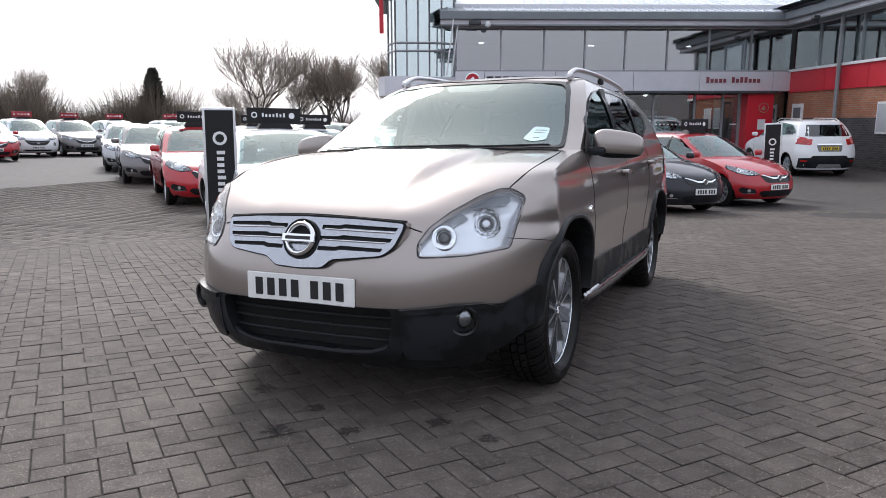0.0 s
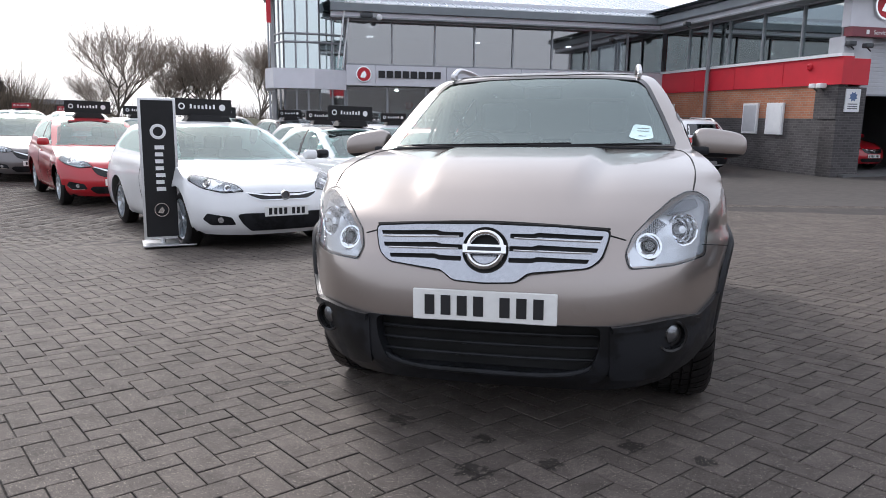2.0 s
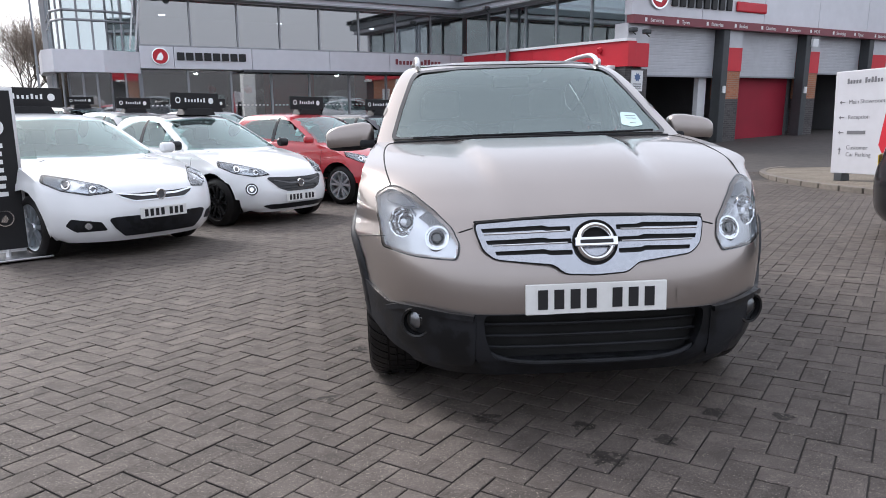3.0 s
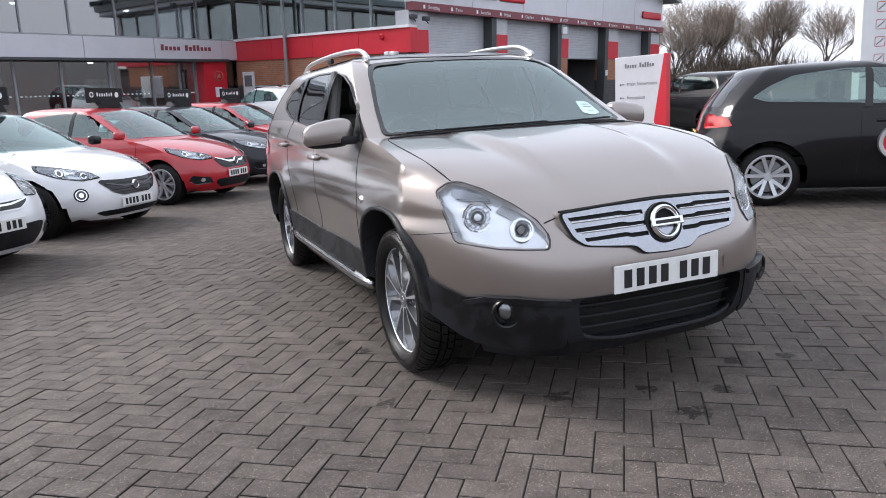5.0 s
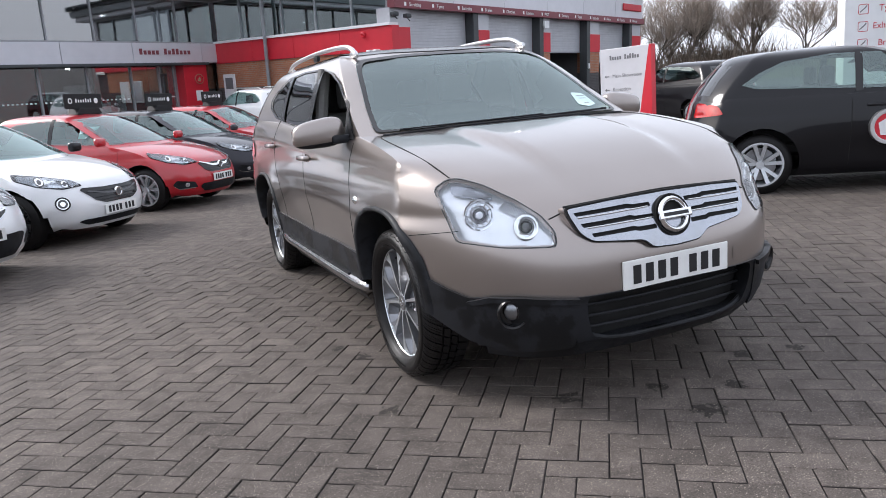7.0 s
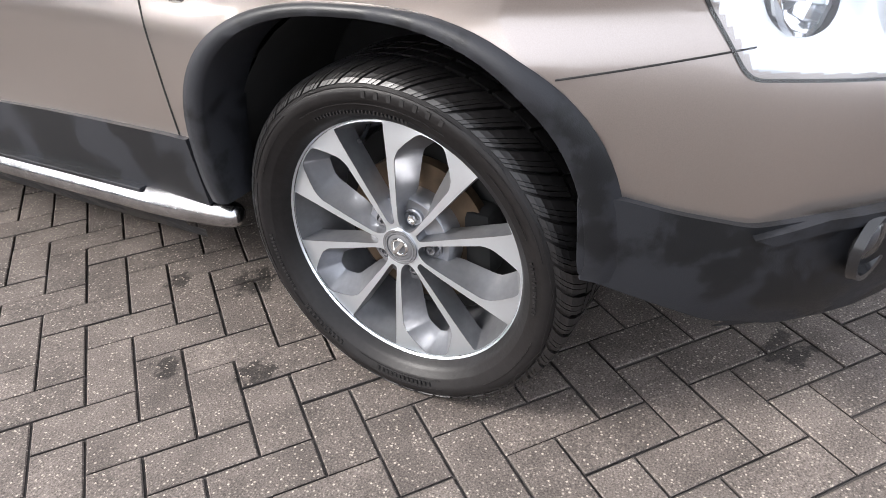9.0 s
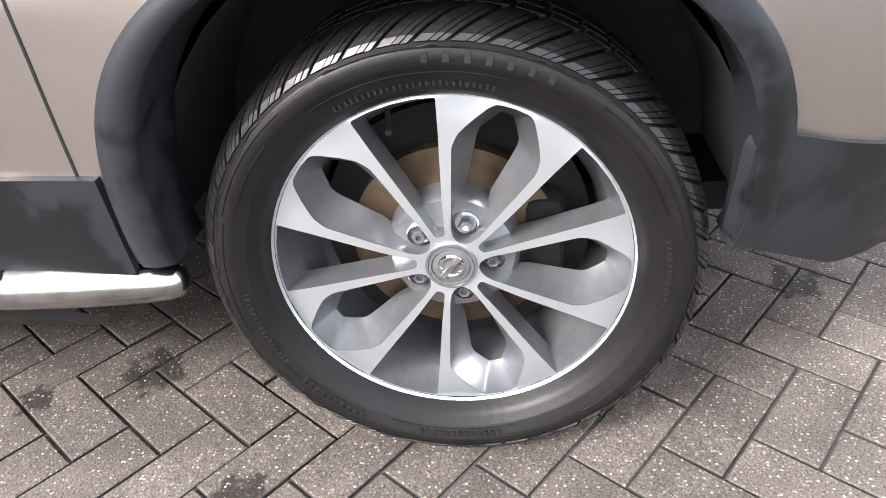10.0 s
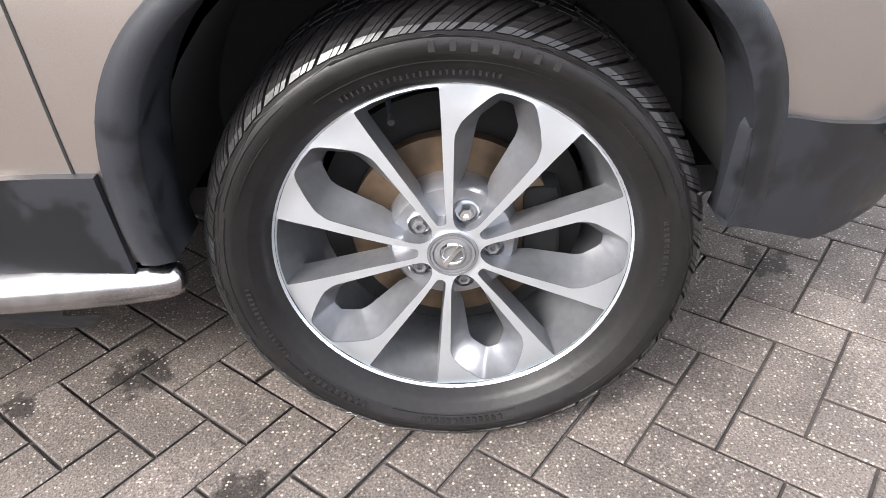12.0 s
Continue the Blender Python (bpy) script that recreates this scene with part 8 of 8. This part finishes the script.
def tree(x, y, h, seed, spread=0.75, levels=5, label="bare winter tree with fine twigs"):
    rng = random.Random(seed)
    t = thing("bare_tree", pose(x, y, ground_z(x, y), 0, 0, rng.uniform(0, 360)), label, "tree", "trees round the lot")
    wood, fine = twig_mesh(rng, h, spread, levels)
    part("trunk", wood, BARK, t)
    tagged(part("twig_crown", fine, TWIG, t), kind="stuff")
    return t


first_trees = [tree(-28.0, 33.0, 11.4, 3, 0.85), tree(-24.5, 36.5, 10.0, 5, 0.7), tree(32.0, 33.5, 11.0, 7, 1.0), tree(-58.0, 39.0, 12.0, 9, 0.85)]
spots = [(-25.6, 34.0, 0.9, 1), (-23.0, 35.5, 1.0, 1), (-21.0, 37.0, 0.9, 0), (-19.5, 39.0, 0.95, 1), (-30.5, 36.0, 0.7, 0), (-64, 36, 0.85, 3), (-68, 33, 0.95, 3), (-54, 46, 0.6, 0), (29.0, 36.0, 0.95, 2), (30.5, 35.0, 0.8, 1), (34.0, 33.5, 0.9, 2), (36.5, 32.0, 1.0, 2), (39.0, 30.5, 0.85, 0), (42.0, 29.0, 0.95, 2), (46.0, 27.0, 1.0, 0), (27.0, 39.5, 0.9, 2), (-17.5, 41, 0.85, 0), (-73, 30, 0.95, 3), (-76, 25, 0.85, 3), (50.0, 24.0, 0.9, 2), (44.0, 30.0, 0.8, 1), (33.2, 36.5, 1.0, 0), (38.0, 33.5, 0.9, 1), (-61.0, 40.0, 0.8, 0), (-66.0, 36.5, 0.9, 1), (-70.5, 33.5, 0.85, 1)]
for i, (x, y, k, which) in enumerate(spots):
    copy_thing(first_trees[which], pose(x, y, ground_z(x, y), 0, 0, 67 * i) @ Matrix.Diagonal((k, k, k * (0.9 + 0.05 * (i % 4)), 1)))


def conifer(x, y, h):
    rng = random.Random(11)
    t = thing("conifer", pose(x, y, ground_z(x, y) - 0.2), "tall dark green conifer with ragged outline", "tree", "trees round the lot")
    part("trunk", tube([(0, 0, 0), (0, 0, h * 0.9)], 0.18, 8), BARK, t)
    bm = bmesh.new()
    for i in range(2600):
        z = rng.random() ** 0.8
        r = (0.27 * h * (1 - z) ** 0.72 * (0.85 + 0.15 * math.sin(z * 23 + i % 3))) * math.sqrt(rng.uniform(0.35, 1.0))
        a = rng.uniform(0, 6.283)
        c = Vector((r * math.cos(a), r * math.sin(a), 0.06 * h + z * h * 0.94))
        d = Vector((math.cos(a), math.sin(a), rng.uniform(0.2, 1.2))).normalized() * rng.uniform(0.25, 0.5)
        s = d.orthogonal().normalized() * 0.12
        bm.faces.new([bm.verts.new(p) for p in (c - s, c + s, c + d)])
    part("crown", bm, LEAF_DARK, t)


conifer(-47.2, 43.3, 6.6)


def scrub_belt(name, pts, h, label, seed, count=1400):
    """Dense leafless thicket: many thin upright sticks."""
    rng = random.Random(seed)
    t = thing(name, pose(0, 0, 0), label, "hedge", kind="stuff")
    bm = bmesh.new()
    for i in range(count):
        k = rng.random() * (len(pts) - 1)
        a, b = Vector(pts[int(k)]), Vector(pts[int(k) + 1])
        p = a.lerp(b, k - int(k)) + Vector((rng.uniform(-2, 2), rng.uniform(-2, 2)))
        z = ground_z(p.x, p.y)
        hh = h * rng.uniform(0.35, 1.0) * (0.75 + 0.25 * math.sin(k * 5))
        base = Vector((p.x, p.y, z - 0.1))
        for _ in range(6):
            top = base + Vector((rng.uniform(-0.5, 0.5) * hh * 1.0, rng.uniform(-0.5, 0.5) * hh * 1.0, hh * rng.uniform(0.3, 1)))
            s = Vector((rng.uniform(-1, 1), rng.uniform(-1, 1), 0)).normalized() * 0.042
            bm.faces.new([bm.verts.new(q) for q in (base - s, base + s, top)])
    part("thicket", bm, SCRUB, t)


scrub_belt("hedge_belt", [(-80, 20), (-64, 33), (-53, 39), (-46, 44.5)], 7.0, "brown leafless thicket behind the lot", 2, 9500)
scrub_belt("hedge_belt", [(-36, 38), (-28, 36.5), (-20, 40), (-14, 44)], 3.2, "leafless thicket below the bare trees", 4, 3500)
scrub_belt("hedge_belt", [(22, 42), (30, 36), (38, 32), (50, 25), (60, 16)], 4.2, "brown thicket behind the black cars", 6, 5200)


def bank(name, pts, h, label):
    b = bmesh.new()
    rng = random.Random(5)
    rows = []
    for i in range(41):
        k = i / 40 * (len(pts) - 1)
        j = min(int(k), len(pts) - 2)
        p = Vector(pts[j]).lerp(Vector(pts[j + 1]), k - j)
        d = (Vector(pts[j + 1]) - Vector(pts[j])).normalized()
        n = Vector((-d.y, d.x))
        z = ground_z(p.x, p.y)
        rows.append([b.verts.new((p.x + n.x * o, p.y + n.y * o, z - 0.3 + hh * h * rng.uniform(0.8, 1.15))) for o, hh in ((-5, 0), (-3, 0.5), (-1, 0.95), (2, 1.0), (7, 0.9))])
    for i in range(40):
        for j in range(4):
            b.faces.new((rows[i][j], rows[i][j + 1], rows[i + 1][j + 1], rows[i + 1][j]))
    bmesh.ops.recalc_face_normals(b, faces=b.faces)
    tagged(part(name, b, BANK, None, "", True), label, "bank", kind="structure")


bank("grass_bank", [(-75, 20), (-58, 33), (-44, 38), (-30, 33), (-16, 40)], 1.5, "rough winter grass bank along the lot")
bank("grass_bank", [(20, 46), (28, 38), (40, 31), (60, 16)], 1.2, "rough winter grass bank behind the black cars")


def far_house():
    h = thing("flat_roof_house", pose(-46.0, 46.5, ground_z(-46.0, 46.5) - 0.9, 0, 0, 40), "distant flat-roofed house with dark walls", "house")
    part("wall", slab(-4.2, 0, 0, 4.2, 5, 3.6), BRICK_DARK, h)
    part("roof", slab(-4.6, -0.5, 3.6, 4.6, 5.4, 4.0, 0.03), FRAME_GREY, h)
    for x in (-2.9, -0.6, 1.6):
        w = part("window", slab(x, -0.04, 1.5, x + 1.4, 0.02, 3.0), FRAME_GREY, h)
        part("pane", slab(x + 0.1, -0.06, 1.6, x + 1.3, -0.045, 2.9), GLASS_UPPER, w)


far_house()
mast = thing("lamp_mast", pose(-18.0, 32.9, ground_z(-18, 32.9)), "thin grey mast behind the parked cars", "mast")
part("pole", tube([(0, 0, 0), (0, 0, 9.0)], [0.07, 0.04], 8), FRAME_GREY, mast)
part("cap", lathe([(8.98, 0.001), (9.0, 0.08), (9.08, 0.05), (9.1, 0.001)], 10, "z", (0, 0, 0), False), FRAME_GREY, mast)


# ---- herringbone blocks, nearest first ----
def cell_block(i, j):
    k = (i - j + 2) % 4
    return ("u", i, j) if k == 0 else ("u", i - 1, j) if k == 1 else ("v", i, j - 1) if k == 2 else ("v", i, j)


def block_shape(a, b):
    g, c, t = 0.0026, 0.0026, 0.0024
    x0, y0, x1, y1 = g, g, a - g, b - g
    low = [(x0, y0, -0.02), (x1, y0, -0.02), (x1, y1, -0.02), (x0, y1, -0.02)]
    mid = [(x0, y0, -t), (x1, y0, -t), (x1, y1, -t), (x0, y1, -t)]
    top = [(x0 + c, y0 + c, 0), (x1 - c, y0 + c, 0), (x1 - c, y1 - c, 0), (x0 + c, y1 - c, 0)]
    faces = [(8, 9, 10, 11)] + [(i, (i + 1) % 4, 4 + (i + 1) % 4, 4 + i) for i in range(4)] + [(4 + i, 4 + (i + 1) % 4, 8 + (i + 1) % 4, 8 + i) for i in range(4)]
    return low + mid + top, faces


def pave():
    rng = random.Random(21)
    seen, near, far = set(), [], []
    reach = 190
    for i in range(-reach, reach):
        for j in range(-reach, reach):
            blk = cell_block(i, j)
            if blk in seen:
                continue
            p = ORIGIN + U * (i * PITCH) + V * (j * PITCH)
            if not (-14 < p.x < 9.5 and -5.5 < p.y < 12.0):
                continue
            if ((p.x - 9.0) / 2.45) ** 2 + ((p.y - 8.3) / 4.75) ** 2 < 1:
                continue
            seen.add(blk)
            (near if -1.65 < p.x < -0.45 and -1.5 < p.y < 1.15 else far).append(blk)
    near.sort(key=lambda b: (ORIGIN + U * (b[1] * PITCH) + V * (b[2] * PITCH) - Vector((-0.95, -0.05, 0))).length)
    far += near[300:]
    near = near[:300]
    meshes = {}
    for kind, (a, b) in (("u", (2 * PITCH, PITCH)), ("v", (PITCH, 2 * PITCH))):
        vs, fs = block_shape(a, b)
        me = bpy.data.meshes.new("paving_block")
        me.from_pydata(vs, [], fs)
        me.materials.append(BLOCKS)
        me.materials.append(SAND)
        me.polygons.foreach_set("material_index", [0] + [1] * 4 + [0] * 4)
        meshes[kind] = me
    turn = Matrix(((U.x, V.x, 0), (U.y, V.y, 0), (0, 0, 1)))

    def jitter():
        return rng.uniform(-0.0018, 0.0018), rng.uniform(-0.006, 0.006), rng.uniform(-0.006, 0.006)
    for kind, i, j in near:
        p = ORIGIN + U * (i * PITCH) + V * (j * PITCH)
        dz, tx, ty = jitter()
        ob = new("paving_block", meshes[kind])
        ob.parent = ground_ob
        ob.matrix_basis = Matrix.Translation((p.x, p.y, ground_z(p.x, p.y) + dz)) @ turn.to_4x4() @ pose(0, 0, 0, math.degrees(tx), math.degrees(ty), 0)
    verts, faces, sides = [], [], []

    def worn(p):
        """Away from the car: blocks flattened, sides in paving colour, to lighten the shaded joints."""
        return (p.x + 0.9) ** 2 + p.y ** 2 > 16
    shapes = {"u": block_shape(2 * PITCH, PITCH), "v": block_shape(PITCH, 2 * PITCH)}
    for kind, i, j in far:
        p = ORIGIN + U * (i * PITCH) + V * (j * PITCH)
        z = ground_z(p.x, p.y)
        dz, tx, ty = jitter()
        if worn(p):
            dz, tx, ty = dz * 0.4, tx * 0.35, ty * 0.35
        sides += [0] * 9 if worn(p) else [0] + [1] * 4 + [0] * 4
        b = len(verts)
        vs, fs = shapes[kind]
        k = 0.5 if worn(p) else 1.0
        for x, y, h in vs:
            h *= k
            verts.append((p.x + U.x * x + V.x * y, p.y + U.y * x + V.y * y, z + dz + h + tx * y - ty * x))
        faces += [tuple(b + k for k in f) for f in fs]
    me = bpy.data.meshes.new("paving_field")
    me.from_pydata(verts, [], faces)
    me.materials.append(BLOCKS_JOINED)
    me.materials.append(SAND)
    me.polygons.foreach_set("material_index", sides)
    ob = new("paving_field", me)
    ob.parent = ground_ob
    tagged(ob, "herringbone paving blocks", kind="stuff")


pave()
